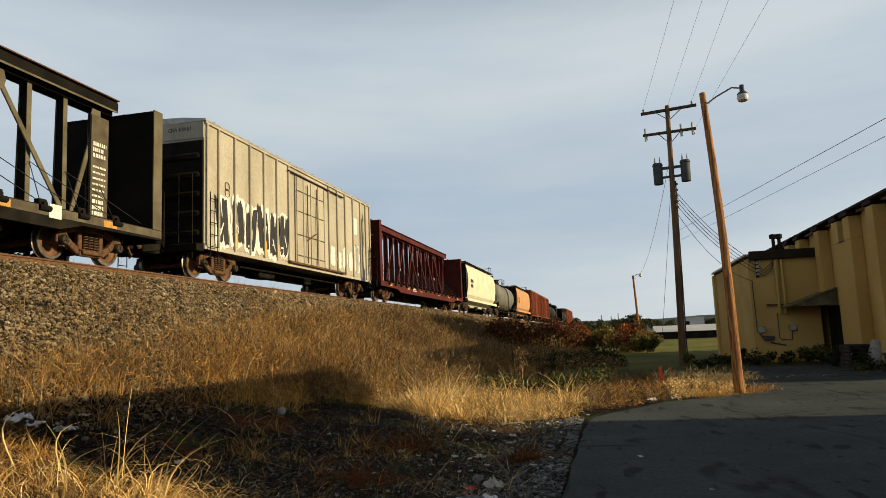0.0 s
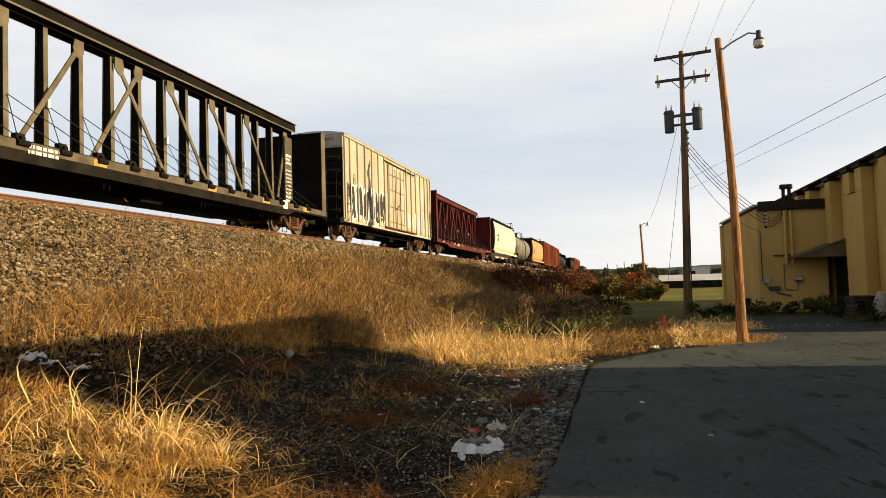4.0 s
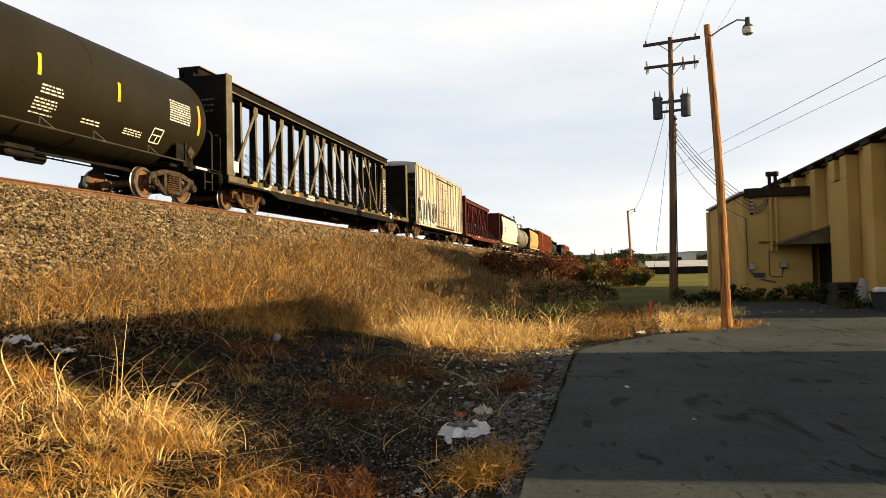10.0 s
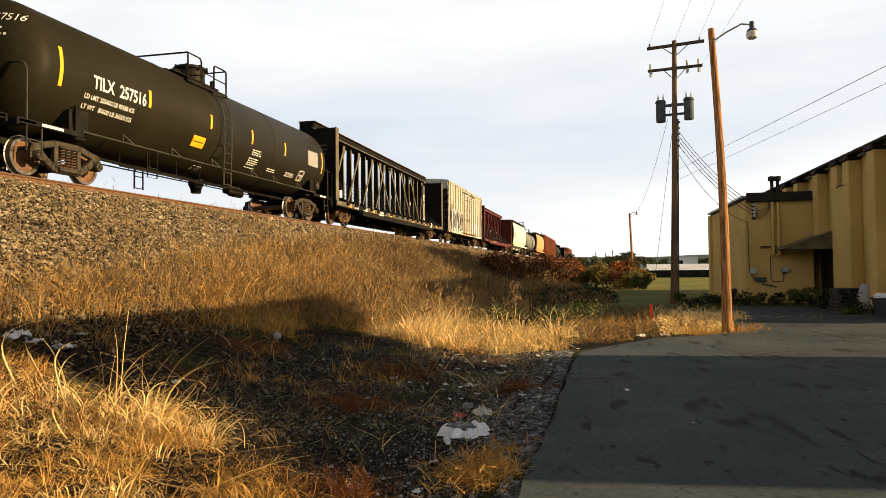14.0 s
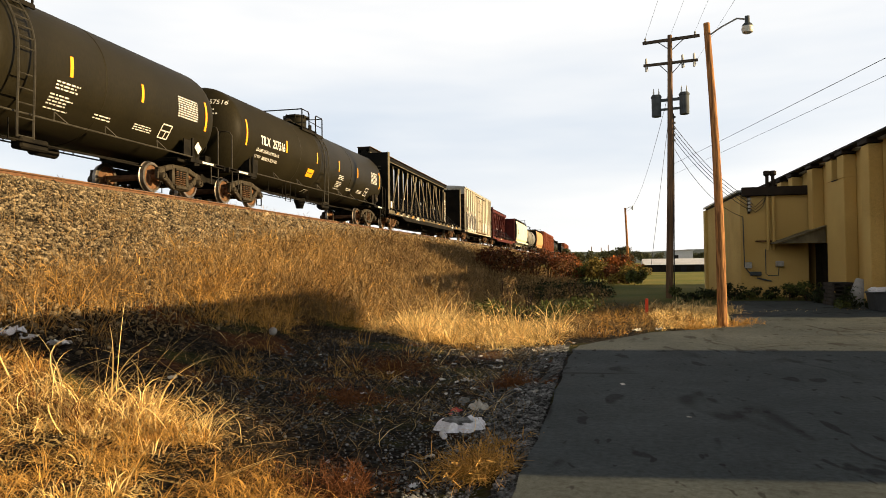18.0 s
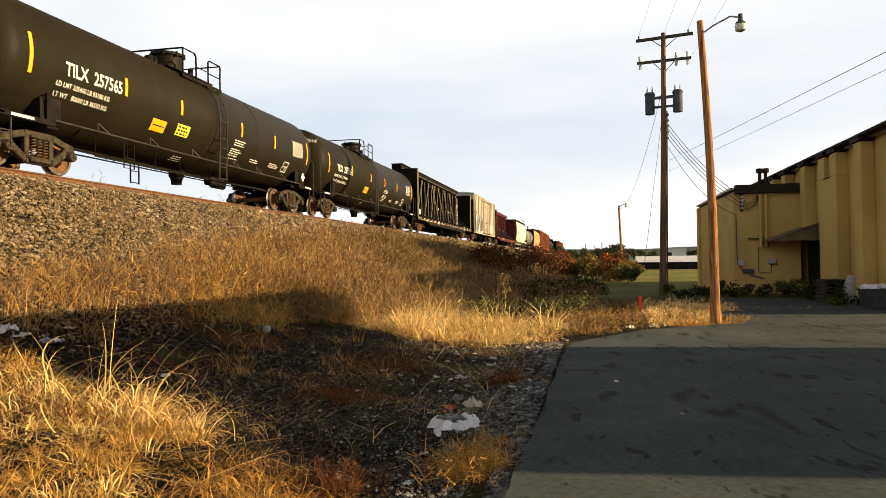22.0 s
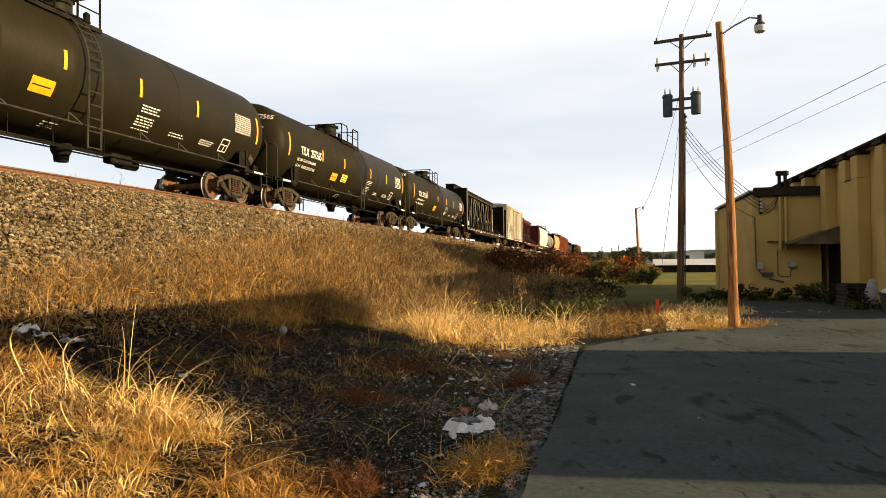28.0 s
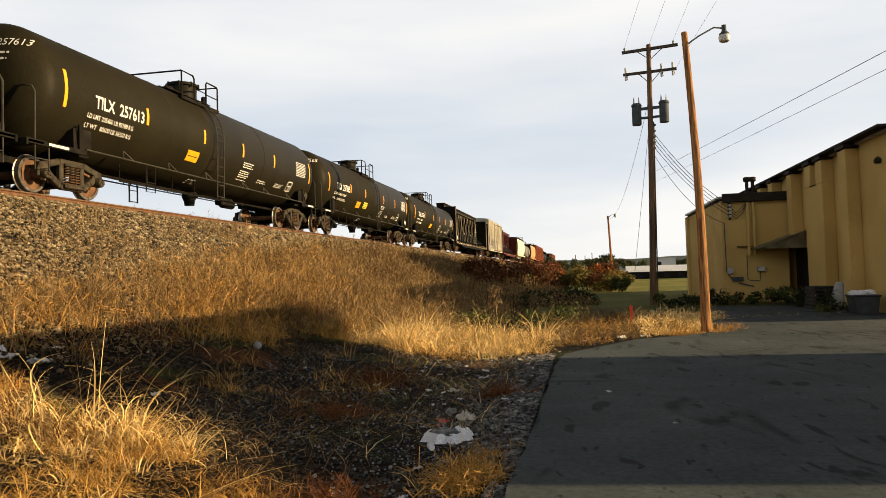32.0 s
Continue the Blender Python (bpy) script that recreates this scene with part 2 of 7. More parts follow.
# ---- mesh tools ----
class Shape:
    """Points and faces of one mesh, put together from simple solids."""

    def __init__(self):
        self.v, self.f = [], []

    def add(self, v, f):
        k = len(self.v)
        self.v.extend(v)
        self.f.extend([tuple(i + k for i in q) for q in f])
        return self

    def box(self, c, s, m=None, ch=0.0):
        x, y, z = (d / 2 for d in s)
        if ch <= 0:
            v = [(a * x, b * y, d * z) for a in (-1, 1) for b in (-1, 1) for d in (-1, 1)]
            f = [(0, 1, 3, 2), (4, 6, 7, 5), (0, 4, 5, 1), (2, 3, 7, 6), (0, 2, 6, 4), (1, 5, 7, 3)]
        else:
            v, at = [], {}
            for a in (-1, 1):
                for b in (-1, 1):
                    for d in (-1, 1):
                        for k in range(3):
                            p = [a * x, b * y, d * z]
                            for j in range(3):
                                if j != k:
                                    p[j] -= math.copysign(min(ch, abs(p[j]) * 0.9), p[j])
                            at[a, b, d, k] = len(v)
                            v.append(tuple(p))
            f = []
            for k in range(3):
                i, j = [q for q in range(3) if q != k]
                for s0 in (-1, 1):
                    loop = []
                    for p, q in ((-1, -1), (1, -1), (1, 1), (-1, 1)):
                        key = [0, 0, 0]
                        key[k], key[i], key[j] = s0, p, q
                        loop.append(at[(*key, k)])
                    if (s0 < 0) != (k == 1):
                        loop.reverse()
                    f.append(tuple(loop))
                for p in (-1, 1):
                    for q in (-1, 1):
                        a0, a1 = [0, 0, 0], [0, 0, 0]
                        a0[k], a1[k] = -1, 1
                        a0[i] = a1[i] = p
                        a0[j] = a1[j] = q
                        f.append((at[(*a0, i)], at[(*a1, i)], at[(*a1, j)], at[(*a0, j)]))
            for a in (-1, 1):
                for b in (-1, 1):
                    for d in (-1, 1):
                        f.append(tuple(at[a, b, d, k] for k in range(3)))
        mv = m or Matrix()
        o = Vector(c)
        return self.add([tuple(o + (mv @ Vector(p) if m else Vector(p))) for p in v], f)

    def bar(self, p, q, w, h=None, up=(0, 0, 1), ch=0.0):
        """A straight bar of rectangular section from p to q."""
        p, q = Vector(p), Vector(q)
        d = q - p
        y = d.normalized()
        x = y.cross(Vector(up))
        if x.length < 1e-4:
            x = y.cross(Vector((1, 0, 0)))
        x.normalize()
        z = x.cross(y)
        m = Matrix((x, y, z)).transposed()
        return self.box((p + q) / 2, (w, d.length, h or w), m.to_4x4(), ch)

    def tube(self, pts, r, n=8, caps=True):
        """A round bar along a line of points; r: one radius or one for each point."""
        pts = [Vector(p) for p in pts]
        rr = r if isinstance(r, (list, tuple)) else [r] * len(pts)
        v, f = [], []
        prev = None
        for i, p in enumerate(pts):
            d = (pts[min(i + 1, len(pts) - 1)] - pts[max(i - 1, 0)]).normalized()
            if prev is None:
                a = d.cross(Vector((0, 0, 1)))
                if a.length < 1e-3:
                    a = d.cross(Vector((1, 0, 0)))
            else:
                a = prev - d * prev.dot(d)
            a.normalize()
            prev = a
            b = d.cross(a)
            for k in range(n):
                t = 2 * math.pi * k / n
                v.append(tuple(p + a * (math.cos(t) * rr[i]) + b * (math.sin(t) * rr[i])))
        for i in range(len(pts) - 1):
            for k in range(n):
                f.append((i * n + k, i * n + (k + 1) % n, (i + 1) * n + (k + 1) % n, (i + 1) * n + k))
        if caps:
            f.append(tuple(range(n - 1, -1, -1)))
            f.append(tuple(range((len(pts) - 1) * n, len(pts) * n)))
        return self.add(v, f)

    def lathe(self, profile, n=24, axis="z", at=(0, 0, 0), ring=False):
        """Turned about an axis; profile: (radius, height) from one end to the other."""
        v, f = [], []
        for r, h in profile:
            for k in range(n):
                t = 2 * math.pi * k / n
                c, s = r * math.cos(t), r * math.sin(t)
                p = {"z": (c, s, h), "y": (s, h, c), "x": (h, c, s)}[axis]
                v.append((p[0] + at[0], p[1] + at[1], p[2] + at[2]))
        for i in range(len(profile) - 1):
            for k in range(n):
                f.append((i * n + k, i * n + (k + 1) % n, (i + 1) * n + (k + 1) % n, (i + 1) * n + k))
        if ring:
            e = (len(profile) - 1) * n
            f.extend([(e + k, e + (k + 1) % n, (k + 1) % n, k) for k in range(n)])
        else:
            f.append(tuple(range(n - 1, -1, -1)))
            f.append(tuple(range((len(profile) - 1) * n, len(profile) * n)))
        return self.add(v, f)

    def prism(self, poly, a, b, axis="x"):
        """A flat outline pushed from a to b along an axis; outline in the other two coordinates, in order."""
        place = {"x": lambda p, d: (d, p[0], p[1]), "y": lambda p, d: (p[0], d, p[1]), "z": lambda p, d: (p[0], p[1], d)}[axis]
        n = len(poly)
        v = [place(p, a) for p in poly] + [place(p, b) for p in poly]
        f = [tuple(range(n)), tuple(range(2 * n - 1, n - 1, -1))] + [(i, (i + 1) % n, n + (i + 1) % n, n + i) for i in range(n)]
        return self.add(v, f)

    def mesh(self, name, angle=35.0):
        me = bpy.data.meshes.new(name)
        me.from_pydata(self.v, [], self.f)
        bm = bmesh.new()
        bm.from_mesh(me)
        bmesh.ops.recalc_face_normals(bm, faces=bm.faces)
        bm.to_mesh(me)
        bm.free()
        if angle:
            me.shade_smooth()
            me.set_sharp_from_angle(angle=radians(angle))
        return me


def link(name, me, material, parent=None, label="", m=None):
    ob = new(name, me)
    if material and not me.materials:
        me.materials.append(material)
    if parent:
        ob.parent = parent
    if m is not None:
        ob.matrix_basis = m
    if label:
        tagged(ob, label)
    return ob


def part(name, shape, material, parent, label="", angle=35.0, m=None):
    ob = link(name, shape.mesh(name, angle), material, parent, label, m)
    if name in ("small_print", "stencil", "data_panel", "print", "lettering"):
        tagged(ob, label, kind="stuff")
    return ob


def thing(name, label, category, m=None, group="", kind=""):
    ob = new(name)
    ob.empty_display_size = 0.2
    if m is not None:
        ob.matrix_basis = m
    return tagged(ob, label, category, group, kind)


def solo(name, shape, material, label, category="", group="", kind="", angle=35.0, m=None):
    return tagged(link(name, shape.mesh(name, angle), material, None, "", m), label, category, group, kind)


def lettering(body, size, depth=0.0, align="LEFT", bold=0.0):
    """The outlines of words as a flat mesh (triangles), in the plane z = 0."""
    cu = bpy.data.curves.new("words", "FONT")
    cu.body, cu.size, cu.align_x, cu.offset = body, size, align, bold
    cu.resolution_u = 2
    ob = bpy.data.objects.new("words", cu)
    scene.collection.objects.link(ob)
    bpy.context.view_layer.update()
    me = bpy.data.meshes.new_from_object(ob.evaluated_get(bpy.context.evaluated_depsgraph_get()))
    bpy.data.objects.remove(ob)
    bpy.data.curves.remove(cu)
    s = Shape()
    s.v = [tuple(v.co) for v in me.vertices]
    s.f = [tuple(p.vertices) for p in me.polygons]
    bpy.data.meshes.remove(me)
    return s


def noisy(x, y, s=1.0, k=0):
    return noise.noise(Vector((x * s, y * s, 7.3 + k)))


def ease(a, b, x):
    t = min(1.0, max(0.0, (x - a) / (b - a)))
    return t * t * (3 - 2 * t)


def between(x, pts):
    for (a, u), (b, w) in zip(pts, pts[1:]):
        if x <= b:
            return u + (w - u) * max(0.0, (x - a) / (b - a))
    return pts[-1][1]


# ---- ground ----
TRACK_X, RAIL_Z = -12.81, 3.70
PROFILE = [(-40, 0.0), (-21.5, 0.1), (-14.9, 3.33), (-14.4, 3.42), (-11.25, 3.42), (-10.9, 3.33), (-8.6, 1.9), (-6.7, 0.62), (-5.2, 0.12), (-3.2, -0.12), (-1.6, -0.16), (-0.75, -0.06), (-0.4, -0.05), (40, -0.05)]


def ground_z(x, y):
    z = between(x, PROFILE)
    rough = 1.0 if -9.5 < x < -0.8 else 0.25
    z += rough * (0.10 * noisy(x, y, 0.35) + 0.05 * noisy(x, y, 1.1, 3)) * (1.0 if abs(x) < 30 else 0.3)
    if x > -0.8:
        z = -0.03 + 0.3 * (z + 0.05) if x > -0.4 else min(z, -0.03)
    return z


def build_ground():
    xs = sorted(set([-1500, -700, -300, -140, -80, -50] + [-40 + i * 2 for i in range(9)] + [-22 + 0.5 * i for i in range(16)] + [-14.2 + 0.22 * i for i in range(62)] + [-0.4, 0, 1, 2, 4, 7, 12, 20, 40, 80, 160, 400, 900, 1500]))
    ys = sorted(set([-800, -300, -120, -60, -30, -15, -8, -4, -2] + [0.3 * i for i in range(100)] + [30 + i for i in range(50)] + [85, 95, 110, 130, 160, 200, 260, 340, 450, 600, 900, 1400, 2400, 4000]))
    verts = [(x, y, ground_z(x, y) - (0.0 if y < 200 else 0.0)) for y in ys for x in xs]
    n = len(xs)
    faces = [(j * n + i, j * n + i + 1, (j + 1) * n + i + 1, (j + 1) * n + i) for j in range(len(ys) - 1) for i in range(n - 1)]
    me = bpy.data.meshes.new("ground")
    me.from_pydata(verts, [], faces)
    me.shade_smooth()
    return me


def ground_material():
    """Dark soil with gravel, dry litter and moss near by; embankment stone darkened for shaded gaps; dull grass far
    off.
    """
    m = bpy.data.materials.new("soil_gravel_and_ballast")
    m.use_nodes = True
    n, l = m.node_tree.nodes, m.node_tree.links
    b = n["Principled BSDF"]
    co = n.new("ShaderNodeTexCoord")

    def tex(scale, detail=5, kind="ShaderNodeTexNoise"):
        t = n.new(kind)
        t.inputs["Scale"].default_value = scale
        if kind == "ShaderNodeTexNoise":
            t.inputs["Detail"].default_value = detail
        l.new(co.outputs["Object"], t.inputs["Vector"])
        return t

    def ramp(src, stops):
        r = n.new("ShaderNodeValToRGB")
        e = r.color_ramp.elements
        while len(e) < len(stops):
            e.new(0.5)
        for q, (p, c) in zip(e, stops):
            q.position, q.color = p, (*c, 1)
        l.new(src, r.inputs[0])
        return r.outputs[0]

    def mix(fac, a, c):
        x = n.new("ShaderNodeMix")
        x.data_type = "RGBA"
        l.new(fac, x.inputs[0])
        l.new(a, x.inputs[6])
        l.new(c, x.inputs[7])
        return x.outputs[2]

    def span(src, a, c, lo=0.0, hi=1.0):
        r = n.new("ShaderNodeMapRange")
        r.inputs[1].default_value, r.inputs[2].default_value, r.inputs[3].default_value, r.inputs[4].default_value = a, c, lo, hi
        l.new(src, r.inputs[0])
        return r.outputs[0]

    # soil pulled towards black: shade among stalks and stones is in its colour
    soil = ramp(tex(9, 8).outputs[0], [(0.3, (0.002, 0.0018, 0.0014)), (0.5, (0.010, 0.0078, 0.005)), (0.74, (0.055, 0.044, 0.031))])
    rusty = ramp(tex(14, 6).outputs[0], [(0.3, (0.03, 0.012, 0.005)), (0.7, (0.11, 0.042, 0.014))])
    moss = ramp(tex(20, 6).outputs[0], [(0.3, (0.016, 0.02, 0.006)), (0.7, (0.06, 0.06, 0.016))])
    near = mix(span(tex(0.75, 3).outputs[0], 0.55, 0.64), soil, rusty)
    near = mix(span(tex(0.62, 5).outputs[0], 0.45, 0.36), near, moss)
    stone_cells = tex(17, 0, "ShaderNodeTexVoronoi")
    # near black: the shade between loose stones is put into this colour
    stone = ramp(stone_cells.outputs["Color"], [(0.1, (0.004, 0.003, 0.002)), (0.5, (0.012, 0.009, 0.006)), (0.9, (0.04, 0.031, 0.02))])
    sep = n.new("ShaderNodeSeparateXYZ")
    l.new(co.outputs["Object"], sep.inputs[0])
    edge = n.new("ShaderNodeMath")
    edge.operation = "ADD"
    l.new(sep.outputs[2], edge.inputs[0])
    l.new(span(tex(0.6, 5).outputs[0], 0.3, 0.7, -0.5, 0.5), edge.inputs[1])
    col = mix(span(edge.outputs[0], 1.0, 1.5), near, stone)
    far = ramp(tex(0.12, 6).outputs[0], [(0.35, (0.09, 0.115, 0.025)), (0.65, (0.2, 0.17, 0.045))])
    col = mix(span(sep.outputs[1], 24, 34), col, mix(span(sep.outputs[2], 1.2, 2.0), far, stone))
    l.new(col, b.inputs["Base Color"])
    b.inputs["Roughness"].default_value, b.inputs["Specular IOR Level"].default_value = 0.95, 0.08
    bp = n.new("ShaderNodeBump")
    bp.inputs["Strength"].default_value, bp.inputs["Distance"].default_value = 0.9, 0.04
    l.new(stone_cells.outputs["Distance"], bp.inputs["Height"])
    l.new(bp.outputs[0], b.inputs["Normal"])
    return m


def asphalt_material():
    m = mat("worn_grey_asphalt", (0.040, 0.049, 0.051), (0.062, 0.071, 0.071), scale=0.35, rough=0.85, bump=0.25, fine=130)
    n, l = m.node_tree.nodes, m.node_tree.links
    b = n["Principled BSDF"]
    src = b.inputs["Base Color"].links[0].from_socket
    co = n.new("ShaderNodeTexCoord")

    def blots(scale, a, c, warp, stretch):
        mp = n.new("ShaderNodeMapping")
        mp.inputs["Scale"].default_value = stretch
        l.new(co.outputs["Object"], mp.inputs[0])
        t = n.new("ShaderNodeTexNoise")
        t.inputs["Scale"].default_value, t.inputs["Detail"].default_value, t.inputs["Distortion"].default_value = scale, 2.5, warp
        l.new(mp.outputs[0], t.inputs["Vector"])
        r = n.new("ShaderNodeMapRange")
        r.inputs[1].default_value, r.inputs[2].default_value, r.inputs[3].default_value, r.inputs[4].default_value = a, c, 1.0, 0.36
        l.new(t.outputs[0], r.inputs[0])
        return r.outputs[0]

    def grain(scale, lo, hi):
        t = n.new("ShaderNodeTexNoise")
        t.inputs["Scale"].default_value, t.inputs["Detail"].default_value, t.inputs["Roughness"].default_value = scale, 8, 0.75
        l.new(co.outputs["Object"], t.inputs["Vector"])
        r = n.new("ShaderNodeMapRange")
        r.inputs[1].default_value, r.inputs[2].default_value, r.inputs[3].default_value, r.inputs[4].default_value = 0.33, 0.67, lo, hi
        l.new(t.outputs[0], r.inputs[0])
        return r.outputs[0]

    for f in (grain(16.0, 0.62, 1.4), grain(1.1, 0.8, 1.2), blots(2.6, 0.63, 0.66, 0.4, (1.0, 0.36, 1)), blots(6.0, 0.66, 0.69, 0.3, (1.0, 0.4, 1)), blots(1.1, 0.62, 0.70, 1.2, (1.0, 0.35, 1))):
        x = n.new("ShaderNodeMix")
        x.data_type, x.blend_type = "RGBA", "MULTIPLY"
        x.inputs[0].default_value = 1.0
        l.new(src, x.inputs[6])
        l.new(f, x.inputs[7])
        src = x.outputs[2]
    l.new(src, b.inputs["Base Color"])
    return m


M["ground"], M["asphalt"] = ground_material(), asphalt_material()
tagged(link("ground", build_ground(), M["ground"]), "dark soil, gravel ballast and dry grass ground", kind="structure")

LOT = [(-0.65, -40), (-0.64, 0), (-0.60, 5), (-0.50, 13.2), (-0.40, 13.9), (1.1, 16.6), (2.2, 17.4), (3.4, 18.9), (3.8, 22.6), (4.3, 26.5), (4.6, 30.2), (60, 30.2), (60, -40)]
lot = Shape()
edge = []
for (x0, y0), (x1, y1) in zip(LOT, LOT[1:] + LOT[:1]):
    k = max(1, int(min(60, math.hypot(x1 - x0, y1 - y0) / 0.35))) if x0 < 8 and y0 > -40 or x0 < 0 else 1
    for i in range(k):
        t = i / k
        x, y = x0 + (x1 - x0) * t, y0 + (y1 - y0) * t
        j = 0.05 if x < 8 and -2 < y < 24 else 0
        edge.append((x + j * noisy(x, y, 2.1), y + j * noisy(y, x, 2.3)))
lot.prism(edge, -0.12, 0.0, "z")
tagged(part("car_park", lot, M["asphalt"], None, angle=20), "worn grey asphalt car park with dark oil spots", kind="structure")


# ---- track: rails, timber ties, ballast stones ----
def build_track():
    rails = thing("railway_track", "single railway track with brown steel rails on timber ties", "track", kind="structure")
    section = [(-0.07, -0.18), (0.07, -0.18), (0.07, -0.165), (0.012, -0.14), (0.012, -0.045), (0.036, -0.03), (0.036, -0.004), (0.03, 0.0), (-0.03, 0.0), (-0.036, -0.004), (-0.036, -0.03), (-0.012, -0.045), (-0.012, -0.14), (-0.07, -0.165)]
    for side in (-0.75, 0.75):
        s = Shape().prism([(TRACK_X + side + a, RAIL_Z + c) for a, c in section], -60, 900, "y")
        ob = part("rail", s, M["rail"], rails)
        s = Shape().box((TRACK_X + side, 420, RAIL_Z + 0.002), (0.05, 960, 0.004))
        part("running_surface", s, M["railtop"], ob, "polished rail head")
    tie = Shape().box((0, 0, 0), (2.6, 0.22, 0.18), ch=0.015).mesh("tie")
    tie.materials.append(M["tie"])
    for i in range(150):
        ob = link("tie", tie, None, rails, m=pose(TRACK_X + random.uniform(-0.03, 0.03), 4 + 0.54 * i, RAIL_Z - 0.275, 0, 0, random.uniform(-1, 1)))


def rock(seed, r=1.0):
    """One broken stone: a cut cube with pushed corners."""
    rnd = random.Random(seed)
    bm = bmesh.new()
    bmesh.ops.create_icosphere(bm, subdivisions=1, radius=r)
    for v in bm.verts:
        v.co = Vector((v.co.x * rnd.uniform(0.75, 1.3), v.co.y * rnd.uniform(0.75, 1.3), v.co.z * rnd.uniform(0.55, 0.9)))
    v = np.array([tuple(q.co) for q in bm.verts])
    f = np.array([[q.index for q in p.verts] for p in bm.faces])
    bm.free()
    return v, f


def scatter(name, shapes, places, material, label, kind="stuff", smooth=False):
    """Many small pieces as one mesh. places: rows x, y, z, size, turn, lean, which."""
    vs, fs, k = [], [], 0
    places = np.asarray(places)
    for w, (v, f) in enumerate(shapes):
        p = places[places[:, 6].astype(int) % len(shapes) == w]
        if not len(p):
            continue
        c, s = np.cos(p[:, 4]), np.sin(p[:, 4])
        cl, sl = np.cos(p[:, 5]), np.sin(p[:, 5])
        x, y, z = v[:, 0][None], v[:, 1][None], v[:, 2][None]
        x2 = x * cl[:, None] + z * sl[:, None]
        z2 = -x * sl[:, None] + z * cl[:, None]
        px = (x2 * c[:, None] - y * s[:, None]) * p[:, 3:4] + p[:, 0:1]
        py = (x2 * s[:, None] + y * c[:, None]) * p[:, 3:4] + p[:, 1:2]
        pz = z2 * p[:, 3:4] + p[:, 2:3]
        vs.append(np.stack([px, py, pz], -1).reshape(-1, 3))
        fs.append((f[None] + (np.arange(len(p)) * len(v))[:, None, None] + k).reshape(-1, f.shape[1]))
        k += len(p) * len(v)
    ob = link(name, fast_mesh(name, np.concatenate(vs), np.concatenate(fs), smooth), material)
    return tagged(ob, label, kind=kind)


def fast_mesh(name, v, f, smooth=False):
    me = bpy.data.meshes.new(name)
    n = f.shape[1]
    me.vertices.add(len(v))
    me.vertices.foreach_set("co", np.ascontiguousarray(v, dtype=np.float32).ravel())
    me.loops.add(f.size)
    me.loops.foreach_set("vertex_index", np.ascontiguousarray(f, dtype=np.int32).ravel())
    me.polygons.add(len(f))
    me.polygons.foreach_set("loop_start", np.arange(0, f.size, n, dtype=np.int32))
    me.polygons.foreach_set("use_smooth", np.full(len(f), smooth))
    me.update(calc_edges=True)
    me.validate()
    return me


def ballast():
    rnd = np.random.default_rng(4)
    M["stone"] = mat("broken_ballast_stone", (0.24, 0.185, 0.110), (0.08, 0.061, 0.036), scale=7.0, rough=0.9, bump=0.2, fine=30, per_island=0.8)
    rows = []
    for count, y0, y1, x0, x1, size in ((68000, 5, 20, -11.9, -6.2, 0.019), (24000, 20, 42, -11.9, -8.6, 0.034), (9000, 42, 90, -11.9, -10.0, 0.055), (4000, 5, 60, -13.6, -11.9, 0.05)):
        x, y = rnd.uniform(x0, x1, count), rnd.uniform(y0, y1, count)
        z = np.array([ground_z(a, c) for a, c in zip(x, y)])
        keep = z + 0.25 * rnd.standard_normal(count) > 0.95
        x, y, z = x[keep], y[keep], z[keep]
        m = len(x)
        rows.append(np.stack([x, y, z + 0.018, size * rnd.lognormal(0, 0.42, m), rnd.uniform(0, 6.3, m), rnd.uniform(-0.9, 0.9, m), rnd.integers(0, 6, m)], 1))
    scatter("ballast_stones", [rock(i) for i in range(6)], np.concatenate(rows), M["stone"], "grey and tan broken ballast stones on the embankment")
    M["pebble"] = mat("grey_gravel", (0.21, 0.21, 0.205), (0.028, 0.028, 0.027), scale=9.0, rough=0.9, bump=0.2, fine=40, per_island=0.8)
    m = 34000
    y = 4.3 + 10 * rnd.power(0.8, m)
    x = np.where(rnd.random(m) < 0.75, -0.60 - rnd.exponential(0.38, m), rnd.uniform(-5.5, -0.7, m))
    bare = y > np.where(x < -4.6, 7.6, 7.6 - 0.80 * (x + 4.6))
    x, y, m = x[bare], y[bare], int(bare.sum())
    z = np.array([ground_z(a, c) for a, c in zip(x, y)])
    scatter("gravel", [rock(20 + i) for i in range(4)], np.stack([x, y, z + 0.004, 0.0085 * rnd.lognormal(0, 0.5, m), rnd.uniform(0, 6.3, m), rnd.uniform(-0.5, 0.5, m), rnd.integers(0, 4, m)], 1), M["pebble"], "grey gravel strewn over the ditch beside the asphalt")


build_track()
ballast()


